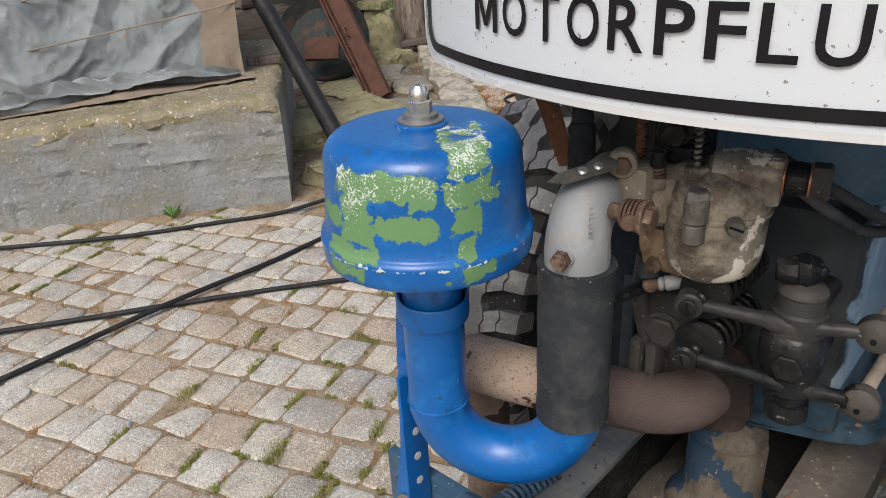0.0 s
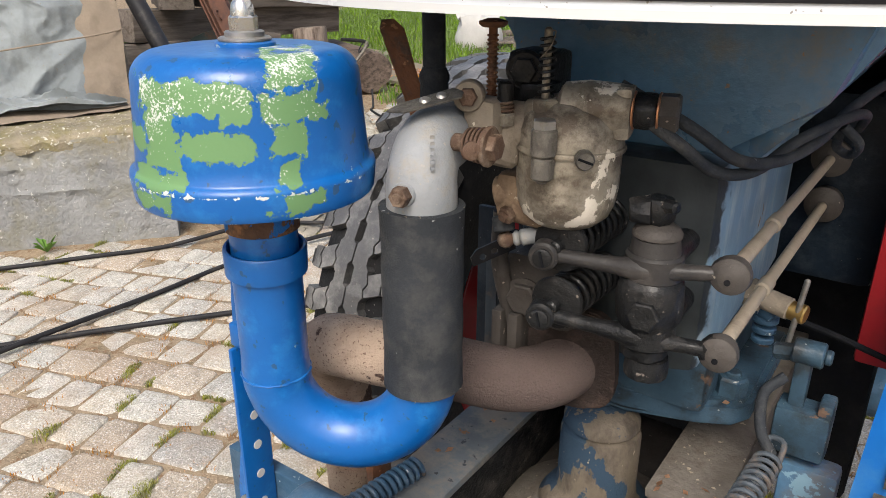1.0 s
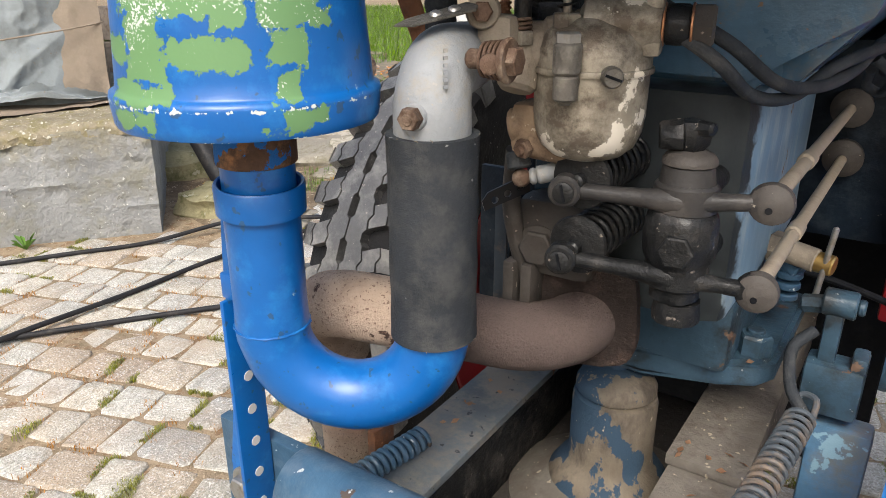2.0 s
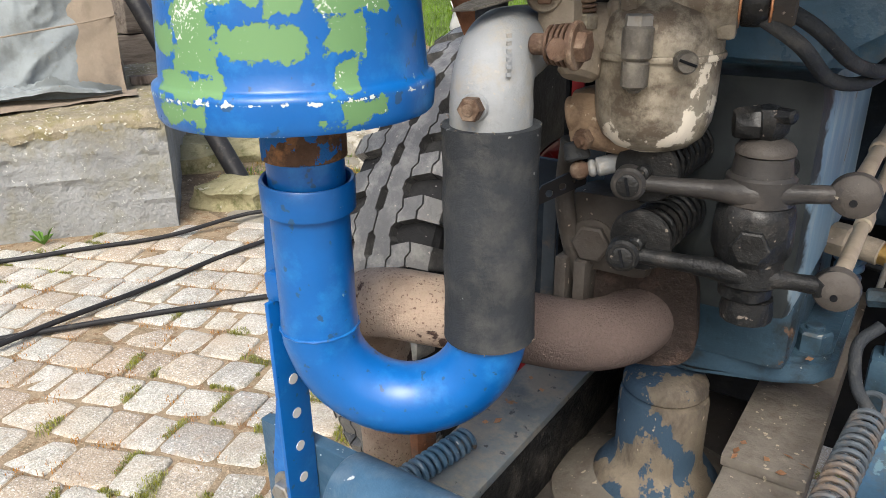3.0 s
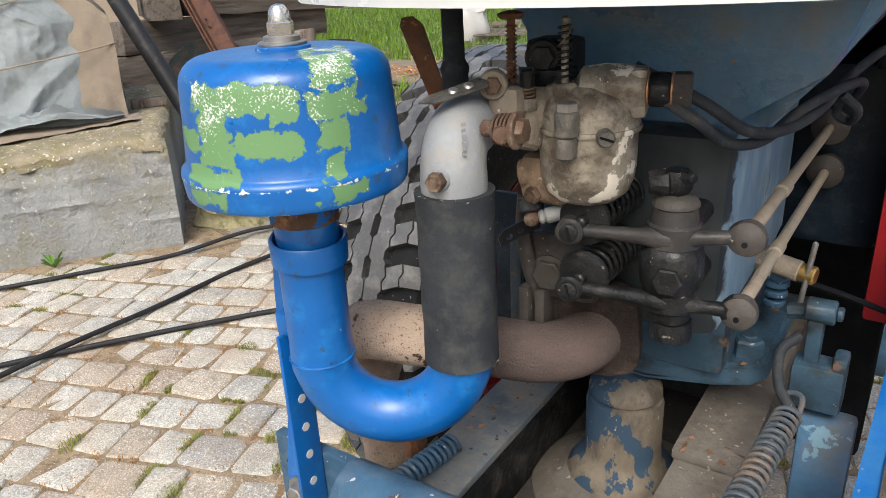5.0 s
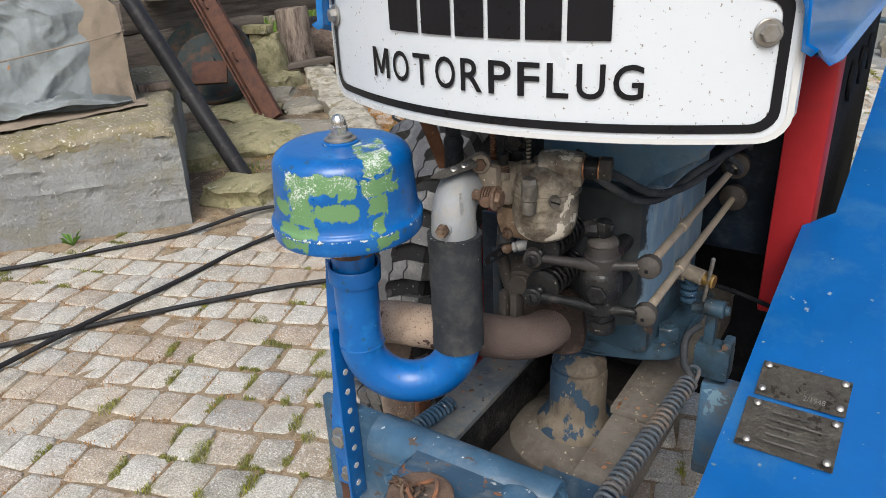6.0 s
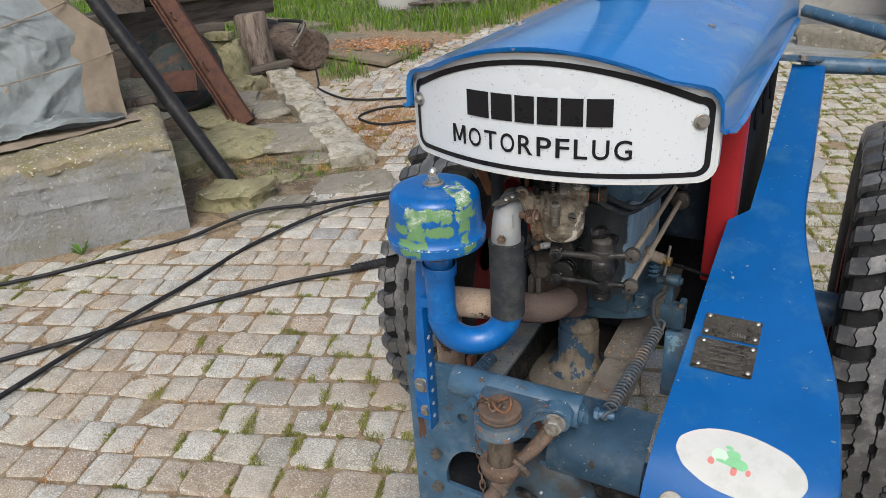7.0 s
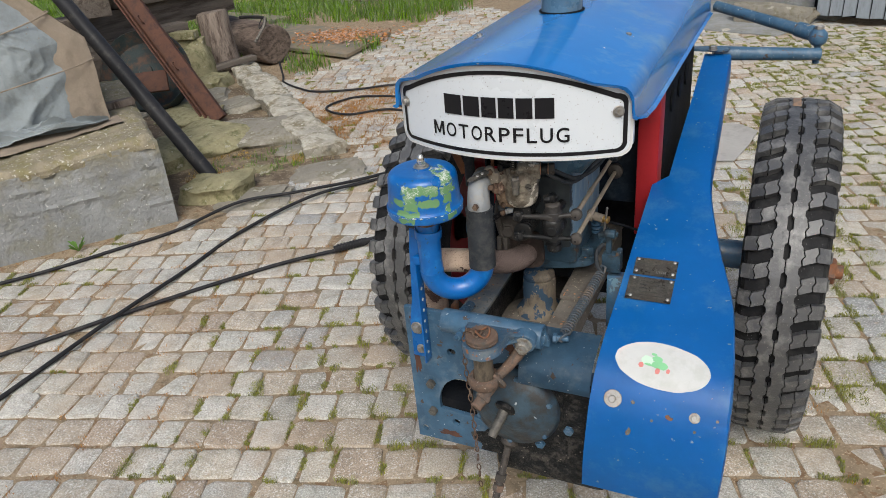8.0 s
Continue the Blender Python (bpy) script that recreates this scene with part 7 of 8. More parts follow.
part("bottom_fold", sheet(fold, 320, 40), TARP, tarp, "crumpled lower fold of the tarpaulin")


def flap(u, v):
    p = TO + TD * (-0.045 + 2.1 * u) + TN * (0.155 + 0.02 * math.sin(u * 9) - 0.20 * v + 0.06 * u)
    lift = 0.045 * math.exp(-((u * 2.1 - 0.62) / 0.22) ** 2) * v
    return p + Z * (top_z(p) + 0.014 + 0.010 * abs(noise.noise(Vector((u * 14, v * 2, 0)))) + lift)


part("canvas_flap", sheet(flap, 70, 10), BEIGE, tarp, "brown canvas flap under the tarpaulin")
for q0, dq in ((0.44, -0.10), (0.80, -0.20)):
    pts = [face(-0.004, q0 + 0.01) - TN * 0.04, face(-0.004, q0 + 0.005) + TN * 0.012] + [face(s, q0 + dq * s) + TN * (0.050 + 0.03 * min(1, s * 2)) for s in (0.12, 0.35, 0.6, 0.9, 1.3, 1.8)]
    part("rope", sweep(bmesh.new(), spline(pts, 6), 0.0042, 8), BEIGE, tarp, "thin beige rope")
op = CC + V * 0.80 + U * 0.10
op = op + Z * (top_z(op) + 0.006)
bm = bmesh.new()
box(bm, (-0.085, -0.032, 0), (0.085, 0.032, 0.042), 0.003, Matrix.Translation(op) @ Matrix.Rotation(radians(62), 4, "Z"))
solo("wood_offcut", bm, WOOD, op, "short brown wood offcut on the concrete base", "wood block")
# weed at the foot of the wall
wb = Vector((-2.885, 0.985, 0.0))
weed = thing("weed", wb, "small green weed at the foot of the concrete", "plant")
random.seed(9)
for k in range(9):
    a = random.uniform(0, 6.28)
    h = random.uniform(0.03, 0.085)
    tip = wb + Vector((math.cos(a) * 0.05, math.sin(a) * 0.05, h))
    bm = bmesh.new()
    side = Vector((-math.sin(a), math.cos(a), 0)) * 0.011
    m1 = wb.lerp(tip, 0.6) + Vector((0, 0, 0.014))
    vs = [bm.verts.new(q) for q in (wb, m1 - side, tip, m1 + side)]
    bm.faces.new((vs[0], vs[1], vs[2]))
    bm.faces.new((vs[0], vs[2], vs[3]))
    part("leaf", bm, WEED, weed)

# black pole leaning on the pile
foot_, head = Vector((-2.80, 2.00, 0.03)), Vector((-3.80, 2.09, 1.16))
bm = bmesh.new()
lathe(bm, [(0.036, 0), (0.048, 0.004), (0.050, 0.02), (0.050, 2.0), (0.044, 2.02)], foot_, head - foot_, 28)
solo("black_pole", bm, HOSE, foot_, "black plastic pipe leaning against the covered pile", "pipe")
# rusty beam leaning back
foot_, head = Vector((-3.54, 2.98, 0.05)), Vector((-4.27, 3.10, 0.96))
dirb = (head - foot_).normalized()
toward = Vector((0.35, -0.9, 0.25))
upb = (toward - dirb * toward.dot(dirb)).normalized()
side = dirb.cross(upb).normalized()
bm = bmesh.new()
prof = [(-0.095, 0.0), (0.080, 0.0), (0.080, 0.050), (-0.030, 0.056), (-0.034, 0.030), (-0.048, 0.030), (-0.052, 0.064), (-0.062, 0.064), (-0.066, 0.026), (-0.080, 0.026), (-0.084, 0.050), (-0.095, 0.050)]
kp = len(prof)
lo = [bm.verts.new(foot_ + side * s + upb * t) for s, t in prof]
hi = [bm.verts.new(foot_ + dirb * 2.1 + side * s + upb * t) for s, t in prof]
bm.faces.new(lo)
bm.faces.new(hi)
for k in range(kp):
    bm.faces.new((lo[k], lo[(k + 1) % kp], hi[(k + 1) % kp], hi[k]))
rail = thing("steel_channel", foot_, "brown rusty steel channel beam leaning on timber", "steel beam")
part("channel", bm, RUSTBEAM, rail)
for s in (0.5, 0.95):
    q = foot_ + dirb * s + upb * 0.02
    part("wire_hook", sweep(bmesh.new(), spline([q, q + upb * 0.06, q + upb * 0.07 + dirb * 0.05, q + upb * 0.03 + dirb * 0.07], 6), 0.005, 8), RUSTBEAM, rail)


# ---- timber stack, scrap and stones behind ----
def beam(a, b, w, h, material, label, name="timber_beam", group="timber stack"):
    a, b = Vector(a), Vector(b)
    d = (b - a).normalized()
    s = Vector((0, 0, 1)).cross(d).normalized()
    m = Matrix((( s.x, d.cross(s).x * -1, d.x, 0), (s.y, d.cross(s).y * -1, d.y, 0), (s.z, d.cross(s).z * -1, d.z, 0), (0, 0, 0, 1)))
    bm = bmesh.new()
    box(bm, (-w / 2, -h / 2, 0), (w / 2, h / 2, (b - a).length), 0.008)
    bmesh.ops.subdivide_edges(bm, edges=[e for e in bm.edges if e.calc_length() > 0.3], cuts=7)
    rough_up(bm, 0.010, 3.0, a.x)
    ob = part(name, bm, material)
    ob.matrix_world = Matrix.Translation(a) @ m
    return tagged(ob, label, "timber", group)


beam((-4.98, 2.80, 0.735), (-5.02, 5.05, 0.66), 0.26, 0.235, WOODY, "weathered grey square timber on the stack")
beam((-4.90, 3.45, 0.955), (-4.96, 5.25, 0.880), 0.28, 0.225, WOODY, "weathered grey timber lying on another")
beam((-4.60, 3.02, 0.965), (-5.40, 3.50, 0.965), 0.24, 0.225, WOODY, "square timber showing its checked end grain")
beam((-5.0, 2.75, 1.105), (-4.95, 4.60, 1.05), 0.24, 0.05, WOODY, "grey plank on top of the timber stack")
# Added timber in place of the dark shadow below; it hides the grass.
beam((-5.02, 2.55, 0.46), (-4.78, 4.10, 0.46), 0.22, 0.29, WOODY, "timber added to fill the shadow under the stack")
beam((-5.08, 2.50, 0.16), (-4.88, 4.10, 0.16), 0.26, 0.32, WOODY, "mossy sleeper under the timber stack")
beam((-4.46, 4.02, 0.175), (-4.30, 4.48, 0.185), 0.10, 0.05, WOODY, "grey wooden plank lying on stones", "plank", "planks")
for k, (x, y, z) in enumerate(((-4.60, 3.92, 0.515), (-4.58, 3.97, 0.44), (-4.56, 3.90, 0.365))):
    bm = bmesh.new()
    box(bm, (-0.12, -0.06, -0.035), (0.12, 0.06, 0.035), 0.006, Matrix.Translation((x, y, z)) @ Matrix.Rotation(0.3 + 0.2 * k, 4, "Z"))
    solo("brick", bm, BRICK if k == 2 else MOSS, (x, y, z - 0.035), "old mossy brick in the scrap stack", "brick", "bricks")
# round scrap housing
bm = bmesh.new()
sd = Vector((0.50, -0.66, 0.52)).normalized()
lathe(bm, [(0.0, 0.0), (0.05, 0.0), (0.055, -0.02), (0.12, -0.025), (0.26, -0.06), (0.31, -0.02), (0.345, 0.02), (0.36, 0.0), (0.36, -0.10), (0.34, -0.11)], (-4.36, 3.14, 0.395), sd, 44)
scrap = solo("scrap_housing", bm, TEAL, (-4.25, 3.05, 0.1), "round teal and rust scrap machine housing", "scrap metal")
bm = bmesh.new()
box(bm, (-0.13, -0.02, -0.085), (0.13, 0.02, 0.085), 0.006, Matrix.Translation((-4.16, 2.98, 0.345)) @ Matrix.Rotation(radians(37), 4, "Z") @ Matrix.Rotation(radians(-30), 4, "X"))
solo("rust_plate", bm, RUSTBEAM, (-4.16, 2.98, 0.26), "rusty cover plate on the scrap housing", "scrap metal")
# stump standing and log lying
bm = bmesh.new()
lathe(bm, [(0.165, 0), (0.17, 0.02), (0.155, 0.25), (0.15, 0.50), (0.14, 0.515), (0.0, 0.52)], (-4.62, 4.40, 0.12), (-0.06, 0.02, 1), 30)
rough_up(bm, 0.025, 4)
solo("wood_stump", bm, WOOD, (-4.62, 4.40, 0.11), "upright split log with a dark stain", "log")
bm = bmesh.new()
lathe(bm, [(0.0, 0.0), (0.19, 0.005), (0.205, 0.03), (0.21, 0.9), (0.19, 0.93), (0.0, 0.94)], (-4.36, 4.92, 0.20), (-0.80, 0.30, 0.02), 34)
rough_up(bm, 0.02, 4)
solo("fallen_log", bm, BARK, (-4.6, 5.0, 0.0), "thick weathered log lying on its side", "log")
# pressure-washer lance on the log
lp = Vector((-4.36, 4.84, 0.43))
lance = thing("spray_gun", lp, "black pressure-washer spray gun on the log", "spray gun")
bm = bmesh.new()
sweep(bm, spline([lp + Vector((-0.34, 0.03, 0.06)), lp + Vector((-0.18, 0.02, 0.065)), lp + Vector((-0.02, 0.0, 0.06)), lp + Vector((0.01, -0.01, 0.02))], 6), 0.017, 12)
part("grip", bm, HOSE, lance)
bm = bmesh.new()
sweep(bm, spline([lp + Vector((0.01, -0.01, 0.06)), lp + Vector((0.02, -0.06, 0.0)), lp + Vector((0.0, -0.14, -0.08)), lp + Vector((-0.02, -0.20, -0.14))], 6), 0.016, 12)
part("barrel", bm, PLATEMAT, lance, "grey and black barrel")
bm = bmesh.new()
sweep(bm, spline([lp + Vector((-0.04, -0.01, 0.05)), lp + Vector((-0.05, -0.05, 0.0)), lp + Vector((-0.03, -0.08, -0.03)), lp + Vector((0.0, -0.05, 0.01))], 6), 0.006, 8)
part("trigger_guard", bm, HOSE, lance)

# broken concrete strip
K0, K1 = Vector((-4.46, 4.44, 0)), Vector((-2.27, 2.57, 0))
ku = (K1 - K0).normalized()
kv = Vector((-ku.y, ku.x, 0))
bm = grid_box(bmesh.new(), K0 - kv * 0.13, ku, kv, (K1 - K0).length, 0.26, -0.05, 0.150, 110, 14, 6, 0.040, 4.2)
for v in bm.verts:
    f = (v.co - K0).dot(ku) / (K1 - K0).length
    if v.co.z > 0:
        v.co.z *= 1.0 - 0.35 * f
solo("concrete_kerb", bm, KERBMAT, (-3.4, 3.4, -0.02), "broken light concrete kerb strip", "kerb", kind="structure")

# stones
random.seed(21)
STONES = [((-2.60, 1.82), (0.40, 0.30, 0.15), 12, MOSS), ((-3.38, 2.58), (0.66, 0.50, 0.15), -12, MOSS), ((-4.02, 3.02), (0.75, 0.52, 0.12), -10, MOSS),
          ((-3.03, 2.80), (0.72, 0.50, 0.12), 28, STONE), ((-3.72, 3.42), (0.52, 0.34, 0.10), -40, STONE), ((-4.18, 3.50), (0.55, 0.4, 0.12), 20, STONE),
          ((-4.32, 3.80), (0.40, 0.34, 0.22), 15, MOSS), ((-2.12, 2.30), (0.46, 0.28, 0.035), 35, STONE), ((-2.62, 2.20), (0.26, 0.22, 0.03), 5, MOSS), ((-4.45, 2.9), (0.6, 0.4, 0.14), 70, STONE),
          ((-4.60, 3.94), (0.42, 0.40, 0.52), 20, MOSS), ((-3.30, 2.05), (0.40, 0.30, 0.16), 65, MOSS), ((-2.34, 1.80), (0.46, 0.28, 0.04), 22, STONE), ((-2.60, 2.62), (0.22, 0.18, 0.03), 10, STONE), ((-3.62, 2.25), (0.5, 0.34, 0.14), 20, MOSS)]
for k, ((x, y), s, a, m_) in enumerate(STONES):
    bm = blob(bmesh.new(), (s[0] * 0.98, s[1] * 0.98, s[2] * 1.2), pose(x, y, s[2] * 0.16, 4, -3, a), 3, 0.15, 2.1, k * 3.7)
    solo("stone", bm, m_, (x, y, 0), "flat grey field stone" if m_ is STONE else "mossy olive-brown field stone", "stone", "loose stones")

bm = bmesh.new()
n = 44
g = []
for i in range(n + 1):
    row = []
    for j in range(n + 1):
        x, y = -5.6 + 3.75 * i / n, 1.45 + 3.2 * j / n
        p = Vector((x, y, 0))
        edge = min(1.0, max(0.0, min((K0 + kv * 0.1 - p).dot(kv) * 4 + 0.4, (y - 1.5) * 4, (-2.0 - x) * 3)))
        row.append(bm.verts.new((x, y, -0.03 + 0.04 * edge + 0.03 * edge * noise.noise(p * 3) + 0.012 * edge * noise.noise(p * 11) + 0.10 * max(0, min(1, (-3.4 - x) * 0.8)) * edge)))
    g.append(row)
for a, b in zip(g, g[1:]):
    for j in range(n):
        bm.faces.new((a[j], b[j], b[j + 1], a[j + 1]))
tagged(part("earth_bed", bm, EARTH), "dark crumbly earth between the stones", "soil", kind="structure")

# board on the ground with wood chips
bm = bmesh.new()
slab(bm, [(-5.6, 5.72), (-3.64, 5.14), (-3.69, 6.22), (-5.9, 6.85)], (0, 0, 0.02), (1, 0, 0), (0, 1, 0), 0.035, 0.004)
for v in bm.verts:
    v.co.z += 0.012 * noise.noise(v.co * 2.0)
solo("ground_board", bm, OLDBOARD, (-4.7, 6.1, 0.0), "mouldy brown board lying on the ground", "board")
random.seed(5)
vs, fs = [], []
for k in range(800):
    x, y = random.gauss(-4.15, 0.30), random.gauss(5.95, 0.20)
    a, L, w = random.uniform(0, 6.3), random.uniform(0.012, 0.03), random.uniform(0.005, 0.010)
    c, s = math.cos(a), math.sin(a)
    z = 0.062 + random.uniform(0, 0.02)
    i = len(vs)
    t = random.uniform(-0.01, 0.01)
    vs += [(x + c * L - s * w, y + s * L + c * w, z + t), (x - c * L - s * w, y - s * L + c * w, z - t), (x - c * L + s * w, y - s * L - c * w, z - t + 0.004), (x + c * L + s * w, y + s * L - c * w, z + t + 0.004), (x, y, z + 0.012)]
    fs += [(i, i + 1, i + 4), (i + 1, i + 2, i + 4), (i + 2, i + 3, i + 4), (i + 3, i, i + 4)]
me = bpy.data.meshes.new("wood_chips")
me.from_pydata(vs, [], fs)
me.materials.append(CHIPS)
tagged(new("wood_chips", me), "reddish wood chips scattered on the board", "wood chips", kind="stuff")
# long board edge further off
beam((-8.3, 7.4, 0.06), (-5.7, 6.75, 0.06), 0.5, 0.08, OLDBOARD, "old painted board lying in the grass", "board_strip", "boards")

# pallet with a sack
pl = thing("pallet", (-4.9, 9.0, 0), "weathered grey wooden pallet in the grass", "pallet")
for z in (0.02, 0.13):
    for k in range(5):
        bm = bmesh.new()
        box(bm, (-0.6, -0.05, 0), (0.6, 0.05, 0.022), 0.003, pose(-4.9, 8.6 + 0.2 * k, z, 0, 0, 20))
        part("slat", bm, WOODY, pl)
for k in range(3):
    for j in range(3):
        bm = bmesh.new()
        box(bm, (-0.05, -0.06, 0.04), (0.05, 0.06, 0.132), 0.003, pose(-5.4 + 0.5 * k + 0.0 * j, 8.42 + 0.18 * k + 0.4 * j, 0, 0, 0, 20))
        part("block", bm, WOODY, pl)
bm = blob(bmesh.new(), (0.55, 0.5, 0.55), pose(-5.55, 8.6, 0.24, 0, 0, 30), 3, 0.22, 2.2, 4.0)
solo("plastic_sack", bm, BAG, (-5.55, 8.6, 0), "crumpled white plastic sack by the pallet", "sack")
for k in range(6):
    beam((-6.6 + 0.25 * k, 9.6 + 0.1 * k, 0.08 + 0.02 * k), (-5.3 + 0.3 * k, 10.4, 0.12), 0.10, 0.08, WOODY, "dark old branch or board piled in the grass", "old_board", "old boards")

# ---- grey building at the far side ----
bx = Vector((0.62, 7.1, 0))
bu, bv = Vector((0.92, -0.39, 0)).normalized(), Vector((0.39, 0.92, 0)).normalized()
bm = bmesh.new()
slab(bm, [(-3.2, 0.0), (6.0, 0.0), (6.0, 3.2), (-3.2, 3.2)], bx + bv * 0.45, bu, (0, 0, 1), -0.3)
tagged(part("wall_north", bm, WALLMAT), "grey rendered wall of an outbuilding", "wall", kind="structure")
bm = bmesh.new()
slab(bm, [(-1.6, 0.0), (0.3, 0.0), (0.3, 0.22), (-1.6, 0.22)], bx + bv * 0.43, bu, (0, 0, 1), 0.35, 0.01)
tagged(part("plinth", bm, CONCRETE), "low concrete plinth", "plinth", kind="structure")
gate = thing("door_1", bx + bu * 1.0, "blue-grey weathered plank gate, closed", "door", kind="structure")
for k in range(14):
    bm = bmesh.new()
    slab(bm, [(0.006, 0.07), (0.118, 0.07 + 0.01 * (k % 3)), (0.118, 2.3), (0.006, 2.3)], bx + bu * (0.15 + 0.125 * k) - bv * 0.02, bu, (0, 0, 1), 0.025, 0.003)
    part("plank", bm, DOORWOOD, gate)
bm = bmesh.new()
slab(bm, [(0.1, 0.06), (1.95, 0.06), (1.95, 2.3), (0.1, 2.3)], bx + bv * 0.02, bu, (0, 0, 1), -0.03)
part("backing", bm, DARK, gate)
bm = blob(bmesh.new(), (0.8, 0.22, 0.2), pose(0.35, 7.0, 0.08, 0, 0, -20), 3, 0.14, 1.8, 8)
solo("threshold_stone", bm, STONE, (0.35, 7.0, 0), "rounded brown threshold stone", "stone")

# concrete patch before the building
bm = bmesh.new()
slab(bm, [(-2.6, -0.9), (0.1, -0.75), (0.2, 0.4), (-2.6, 0.4)], bx + Vector((0, 0, -0.01)), bu, bv, 0.014)
tagged(part("concrete_apron", bm, CONCRETE), "cracked concrete apron before the building", "pavement", kind="structure")
# grey sheet lying behind the fender
SHX, SHY = 0.02, 2.92
bm = bmesh.new()
slab(bm, [(0, 0), (0.29, 0.06), (0.35, 0.32), (0.39, 0.59), (0.29, 0.69), (0.0, 0.73)], (SHX, SHY, 0.012), (1, 0, 0), (0, 1, 0.02), 0.004)
solo("grey_sheet", bm, WALLMAT, (SHX, SHY, 0.0), "torn grey sheet lying on the paving", "sheet")


# ---- hoses on the ground ----
def hose_line(pts, r, label):
    q = [Vector((x, y, r + 0.004 + (z if z else 0))) for x, y, z in pts]
    bm = sweep(bmesh.new(), spline(q, 10), r, 12)
    return solo("hose", bm, HOSE, (pts[0][0], pts[0][1], 0), label, "hose", "hoses")


hose_line([(-3.6, -0.1, 0), (-2.93, 0.63, 0), (-2.65, 1.05, 0), (-2.49, 1.32, 0), (-2.32, 1.67, 0.035), (-2.05, 1.91, 0.03), (-1.75, 2.30, 0), (-1.5, 2.75, 0), (-1.6, 3.3, 0), (-2.27, 3.6, 0), (-2.6, 3.42, 0), (-2.86, 3.5, 0), (-2.9, 3.68, 0),
           (-2.75, 3.9, 0), (-2.3, 3.95, 0)], 0.0095, "thin black hose lying in a loop on the paving")
hose_line([(-2.1, -0.6, 0), (-2.11, 0.03, 0), (-2.10, 0.51, 0.012), (-2.10, 0.95, 0), (-2.10, 1.40, 0), (-1.95, 1.88, 0.02), (-1.72, 2.24, 0), (-1.45, 2.6, 0), (-1.1, 3.2, 0)], 0.0095, "thin black hose crossing the others")
hose_line([(-2.9, -0.6, 0), (-2.33, 0.20, 0), (-2.09, 0.56, 0), (-1.85, 0.90, 0), (-1.64, 1.17, 0), (-1.44, 1.365, 0)], 0.0095, "thin black hose ending in a connector")
hose_line([(-4.02, 4.50, 0.12), (-3.93, 4.40, 0.0), (-3.8, 4.23, 0), (-3.5, 4.05, 0), (-3.26, 3.98, 0), (-2.93, 4.09, 0), (-2.68, 4.26, 0), (-2.2, 4.5, 0)], 0.0095, "thin black hose leading to the spray gun")
bm = bmesh.new()
a, c = Vector((-1.46, 1.345, 0.022)), Vector((-1.22, 1.60, 0.024))
rod(bm, a, a.lerp(c, 0.5), 0.017, 0.019)
for k in range(9):
    rod(bm, a.lerp(c, 0.06 + 0.045 * k), a.lerp(c, 0.085 + 0.045 * k), 0.0215, seg=16)
rod(bm, a.lerp(c, 0.5), a.lerp(c, 0.7), 0.014)
rod(bm, a.lerp(c, 0.7), c, 0.020)
solo("hose_connector", bm, HOSE, (-1.44, 1.365, 0), "black ribbed hose connector", "connector")

# ---- grass and straw ----
def blades(name, spots, material, h0, h1, spread, n, label, width=0.004, flat=1.0):
    vs, fs = [], []
    for x, y, s in spots:
        for k in range(n):
            a = random.uniform(0, 6.283)
            r = spread * s * math.sqrt(random.random())
            px, py = x + r * math.cos(a), y + r * math.sin(a)
            h = random.uniform(h0, h1) * s
            la = random.uniform(0, 6.283)
            ln = h * random.uniform(0.2, 0.9) * flat
            wx, wy = math.cos(la + 1.57) * width, math.sin(la + 1.57) * width
            i = len(vs)
            mx, my = px + math.cos(la) * ln * 0.4, py + math.sin(la) * ln * 0.4
            vs += [(px - wx, py - wy, -0.012), (px + wx, py + wy, -0.012), (mx + wx * 0.8, my + wy * 0.8, h * 0.65), (mx - wx * 0.8, my - wy * 0.8, h * 0.65), (px + math.cos(la) * ln, py + math.sin(la) * ln, h)]
            fs += [(i, i + 1, i + 2, i + 3), (i + 3, i + 2, i + 4)]
    me = bpy.data.meshes.new(name)
    me.from_pydata(vs, [], fs)
    me.materials.append(material)
    return tagged(new(name, me), label, "grass", kind="stuff")


# ---- paving setts, last ----
CA = radians(18.5)
E1, E2 = Vector((math.cos(CA), math.sin(CA), 0)), Vector((-math.sin(CA), math.cos(CA), 0))


def paved(p):
    """Where the yard is paved."""
    x, y = p.x, p.y
    q = p - CC
    if q.dot(V) > -0.05 and q.dot(U) > -0.1:
        return False
    w = (p - K0).dot(kv)
    if w < 0.24 and (p - K0).dot(ku) < (K1 - K0).length + 0.1 and x < -2.0:   # stony corner on the far side of the kerb
        if not (q.dot(V) < -0.12 and y < 2.0):
            return False
    if x < -2.35 and 1.45 < y < 2.5:
        return False
    if y > 4.7 and x < -3.75 + 0.05 * (y - 5):
        return False
    if x < -3.9 and y > 4.2:
        return False
    if (p - bx).dot(bv) > -0.7 and (p - bx).dot(bu) < 0.2:
        return False
    return (p - bx).dot(bv) < 0.0 and y > -2.6


random.seed(11)
PITCH = 0.1435


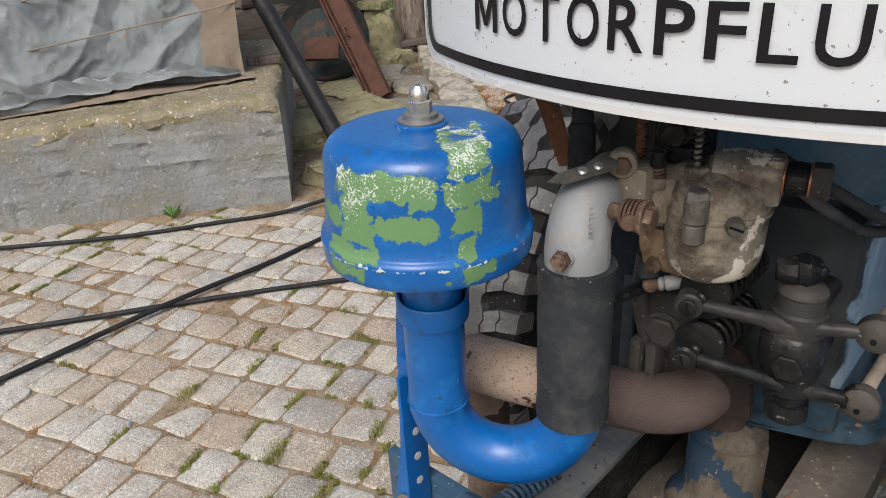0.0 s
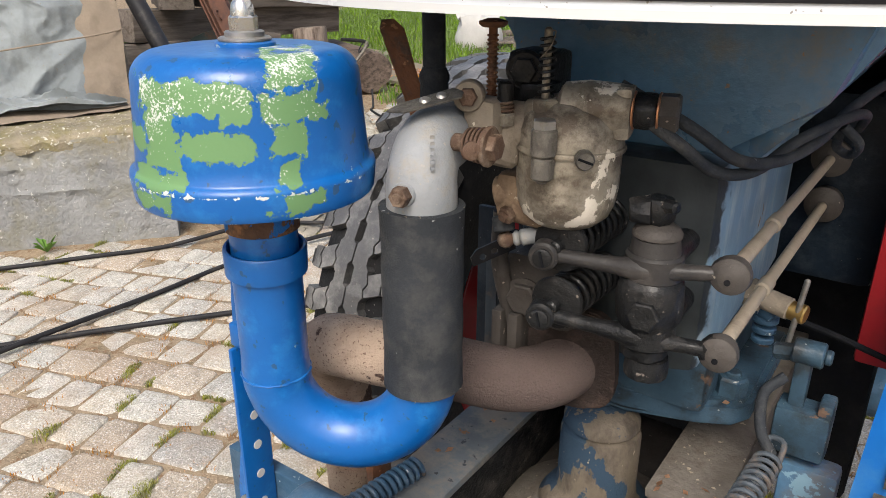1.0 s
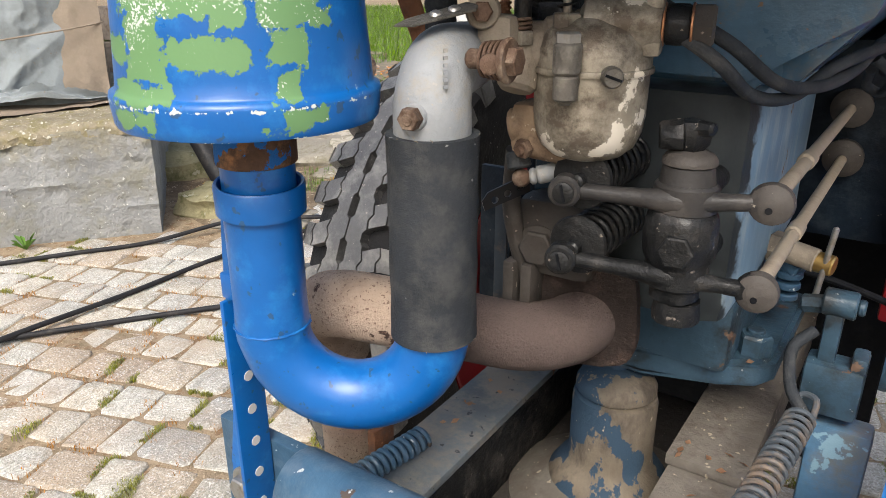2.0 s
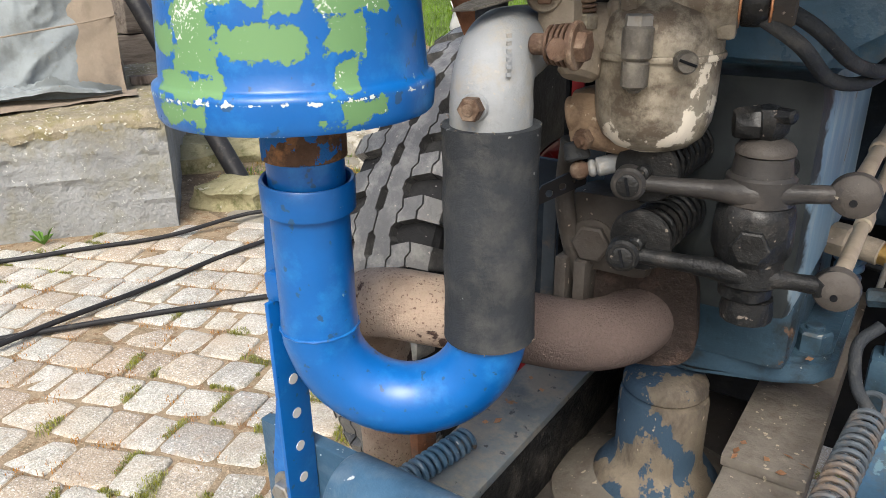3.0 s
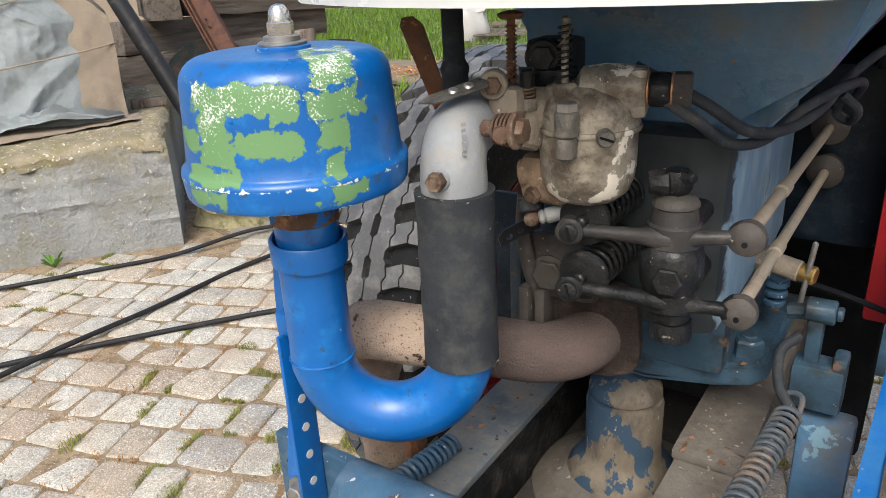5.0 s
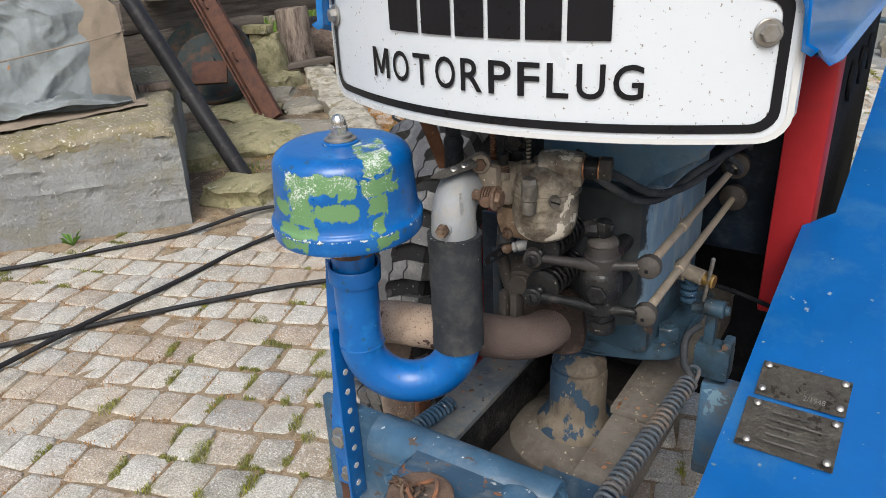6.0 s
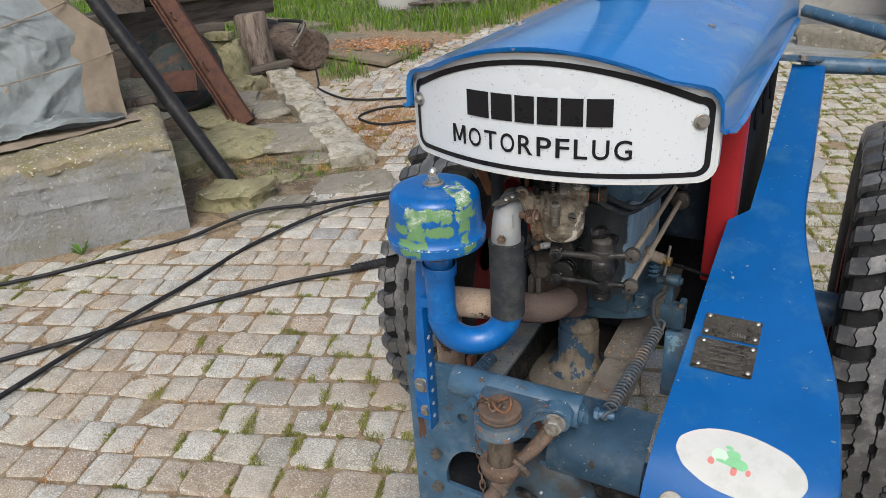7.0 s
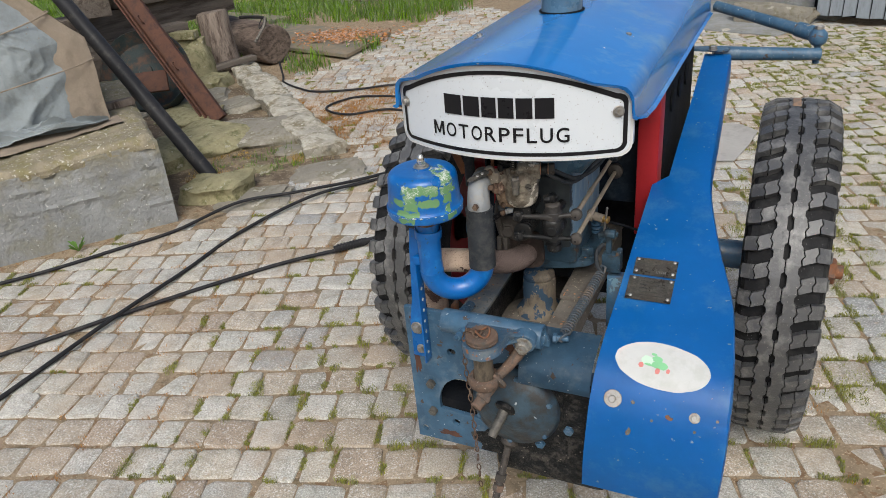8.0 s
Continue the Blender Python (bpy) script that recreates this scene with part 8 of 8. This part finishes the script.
def sett_mesh(L, W, seed):
    """Local verts and faces of one rounded granite block, its top at z = 0."""
    rnd = random.Random(seed)
    corners = [(sx * L / 2 * rnd.uniform(0.89, 1.04), sy * W / 2 * rnd.uniform(0.90, 1.05)) for sx, sy in ((1, -1), (1, 1), (-1, 1), (-1, -1))]
    ring = []
    for i, (x, y) in enumerate(corners):
        (px, py), (nx, ny) = corners[i - 1], corners[(i + 1) % 4]
        c = rnd.uniform(0.04, 0.14)
        ring += [(x + (px - x) * c, y + (py - y) * c), (x + (nx - x) * c * rnd.uniform(0.6, 1.2), y + (ny - y) * c)]
    ring = [(x + rnd.uniform(-0.0025, 0.0025), y + rnd.uniform(-0.0025, 0.0025)) for x, y in ring]
    low = [rnd.uniform(-0.0085, -0.0045) for _ in ring]
    q = [rnd.uniform(0.935, 0.975) for _ in ring]
    vs = [(x * 1.01, y * 1.01, -0.035) for x, y in ring] + [(x, y, z) for (x, y), z in zip(ring, low)]
    vs += [(x * f, y * f, z + rnd.uniform(0.0035, 0.0050)) for (x, y), f, z in zip(ring, q, low)]
    vs += [(x * 0.86, y * 0.86, rnd.uniform(-0.0018, 0.0018)) for x, y in ring]
    fs = [(a * 8 + k, a * 8 + (k + 1) % 8, a * 8 + 8 + (k + 1) % 8, a * 8 + 8 + k) for a in range(3) for k in range(8)] + [tuple(range(24, 32))]
    return vs, fs


LENGTHS = (0.104, 0.118, 0.13, 0.143, 0.162)
kinds = []
for k in range(40):
    L = LENGTHS[k % 5]
    kinds.append((L, sett_mesh(L - 0.004, PITCH - 0.005, 100 + k)))
near_mesh = {}
vs, fs, near = [], [], 0
pavement = None
tufts, straw = [], []
placed = []
for j in range(-27, 75):
    s = -9.0 + random.uniform(0, 0.15)
    wob = random.uniform(-0.004, 0.004)
    while s < 7.0:
        k = random.randrange(40)
        L, (kv_, kf) = kinds[k]
        p = E1 * (s + L / 2) + E2 * (j * PITCH + wob + 0.020 * math.sin(s * 1.3 + j * 0.16) + 0.009 * math.sin(s * 3.7 + j * 0.5))
        s += L
        if not paved(p) or p.y > 8.5 or p.x > 4.5 or p.x < -6.5:
            continue
        z = 0.004 * noise.noise(p * 1.7) + random.uniform(-0.005, 0.004)
        m = Matrix.Translation((p.x, p.y, z)) @ Euler((random.uniform(-0.03, 0.03), random.uniform(-0.03, 0.03), CA + random.uniform(-0.08, 0.08) + (math.pi if random.random() < 0.5 else 0))).to_matrix().to_4x4()
        placed.append((p, k, m))
        g = noise.noise(p * 0.9 + Vector((3, 0, 0)))
        mossy = 0.16 + 0.9 * max(0, g) + (0.50 if -1.35 < p.x < 0.3 and p.y < 0.95 else 0) + (0.42 if p.x > 0.4 else 0) + (0.25 if p.y > 3.2 and p.x > -2.2 else 0) - (0.12 if p.x < -1.6 else 0)
        for along, width in ((E1, L), (E2, PITCH)):
            if random.random() < mossy:
                c0 = p - E1 * (L / 2) - E2 * (PITCH / 2) + along * random.uniform(0, width * 0.5)
                size = random.choice((0.6, 0.8, 1.0, 1.4))
                for i in range(random.randrange(2, 7)):
                    q = c0 + along * (0.014 * i) + Vector((random.gauss(0, 0.005), random.gauss(0, 0.005), 0))
                    tufts.append((q.x, q.y, size * random.uniform(0.6, 1.0)))
            if random.random() < (0.30 if p.x < -0.9 else 0.10) + 0.5 * max(0, -g) * (1.0 if p.x < -0.9 else 0.4):
                c0 = p - E1 * (L / 2) - E2 * (PITCH / 2) + along * random.uniform(0, width)
                straw.append((c0.x, c0.y, random.uniform(0.5, 1.1)))
pav = thing("pavement", (0, 0, 0), "old granite setts with grass and sand in the joints", "pavement", kind="structure")
for p, k, m in placed:
    L, (kv_, kf) = kinds[k]
    if near < 300 and -1.5 < p.x < 1.2 and -0.35 < p.y < 2.0 and not (-0.25 < p.x < 0.3 and p.y > 0.3):
        if k not in near_mesh:
            me = bpy.data.meshes.new("sett")
            me.from_pydata(kv_, [], kf)
            me.materials.append(SETT)
            me.polygons.foreach_set("use_smooth", [True] * len(me.polygons))
            near_mesh[k] = me
        ob = new("sett", near_mesh[k])
        ob.parent = pav
        ob.matrix_basis = m
        near += 1
    else:
        i = len(vs)
        vs += [tuple(m @ Vector(q)) for q in kv_]
        fs += [tuple(i + q for q in f) for f in kf]
me = bpy.data.meshes.new("sett_field")
me.from_pydata(vs, [], fs)
me.materials.append(SETT_FAR)
me.polygons.foreach_set("use_smooth", [True] * len(me.polygons))
ob = tagged(new("sett_field", me), kind="stuff")
ob.parent = pav
random.seed(31)
blades("joint_grass", tufts, MOSSGRASS, 0.003, 0.010, 0.020, 38, "short olive grass growing in the joints", 0.0013, 1.8)
blades("straw", straw, BROWNSTRAW, 0.003, 0.009, 0.038, 26, "dry straw and dead grass on the setts", 0.0011, 2.6)
spots = []
for k in range(700):
    x, y = random.uniform(-3.5, -2.1), random.uniform(1.9, 3.0)
    if noise.noise(Vector((x * 2.6, y * 2.6, 0))) > 0.22:
        spots.append((x, y, random.uniform(0.5, 1.3)))
blades("dry_tufts", spots, DRYGRASS, 0.008, 0.028, 0.06, 40, "dry yellow grass tufts between the stones", 0.0018)
spots = [(random.gauss(x, 0.10), random.gauss(y, 0.10), random.uniform(0.6, 1.2)) for x, y in ((-2.62, 2.75), (-2.45, 2.45), (-2.75, 2.35), (-3.35, 2.85), (-3.9, 3.35), (-3.0, 2.2)) for k in range(7)]
blades("green_tufts", spots, GRASS, 0.015, 0.055, 0.04, 22, "green grass tufts between the stones", 0.002)
spots = []
for k in range(5200):
    x, y = random.uniform(-13, -3.3), random.uniform(4.6, 16)
    e = -3.72 + 0.05 * (y - 5) + 0.25 * noise.noise(Vector((y * 1.5, 0, 0)))
    on_board = -5.3 < x < -3.7 and 5.2 < y < 7.1
    if x < e and not on_board and not (x > -4.9 and y < 5.3 and x < -4.15):
        spots.append((x, y, random.uniform(0.6, 1.4)))
blades("lawn", spots, GRASS, 0.05, 0.16, 0.16, 22, "long green grass at the edge of the yard", 0.0045)
spots = [(random.gauss(-2.75, 0.42), random.gauss(3.45, 0.42), random.uniform(0.6, 1.2)) for k in range(300)]
blades("brown_straw", spots, BROWNSTRAW, 0.004, 0.014, 0.11, 44, "brown dead grass lying on the setts", 0.0022, 3.0)
spots = [(random.uniform(0.3, 4.2), random.uniform(0.3, 6.6), random.uniform(0.5, 1.2)) for k in range(2600)]
spots = [q for q in spots if noise.noise(Vector((q[0] * 1.2, q[1] * 1.2, 5))) > 0.02 or q[1] > 5.0]
blades("yard_grass", spots, MOSSGRASS, 0.003, 0.010, 0.050, 52, "short grass growing over the setts by the building", 0.0018, 2.0)
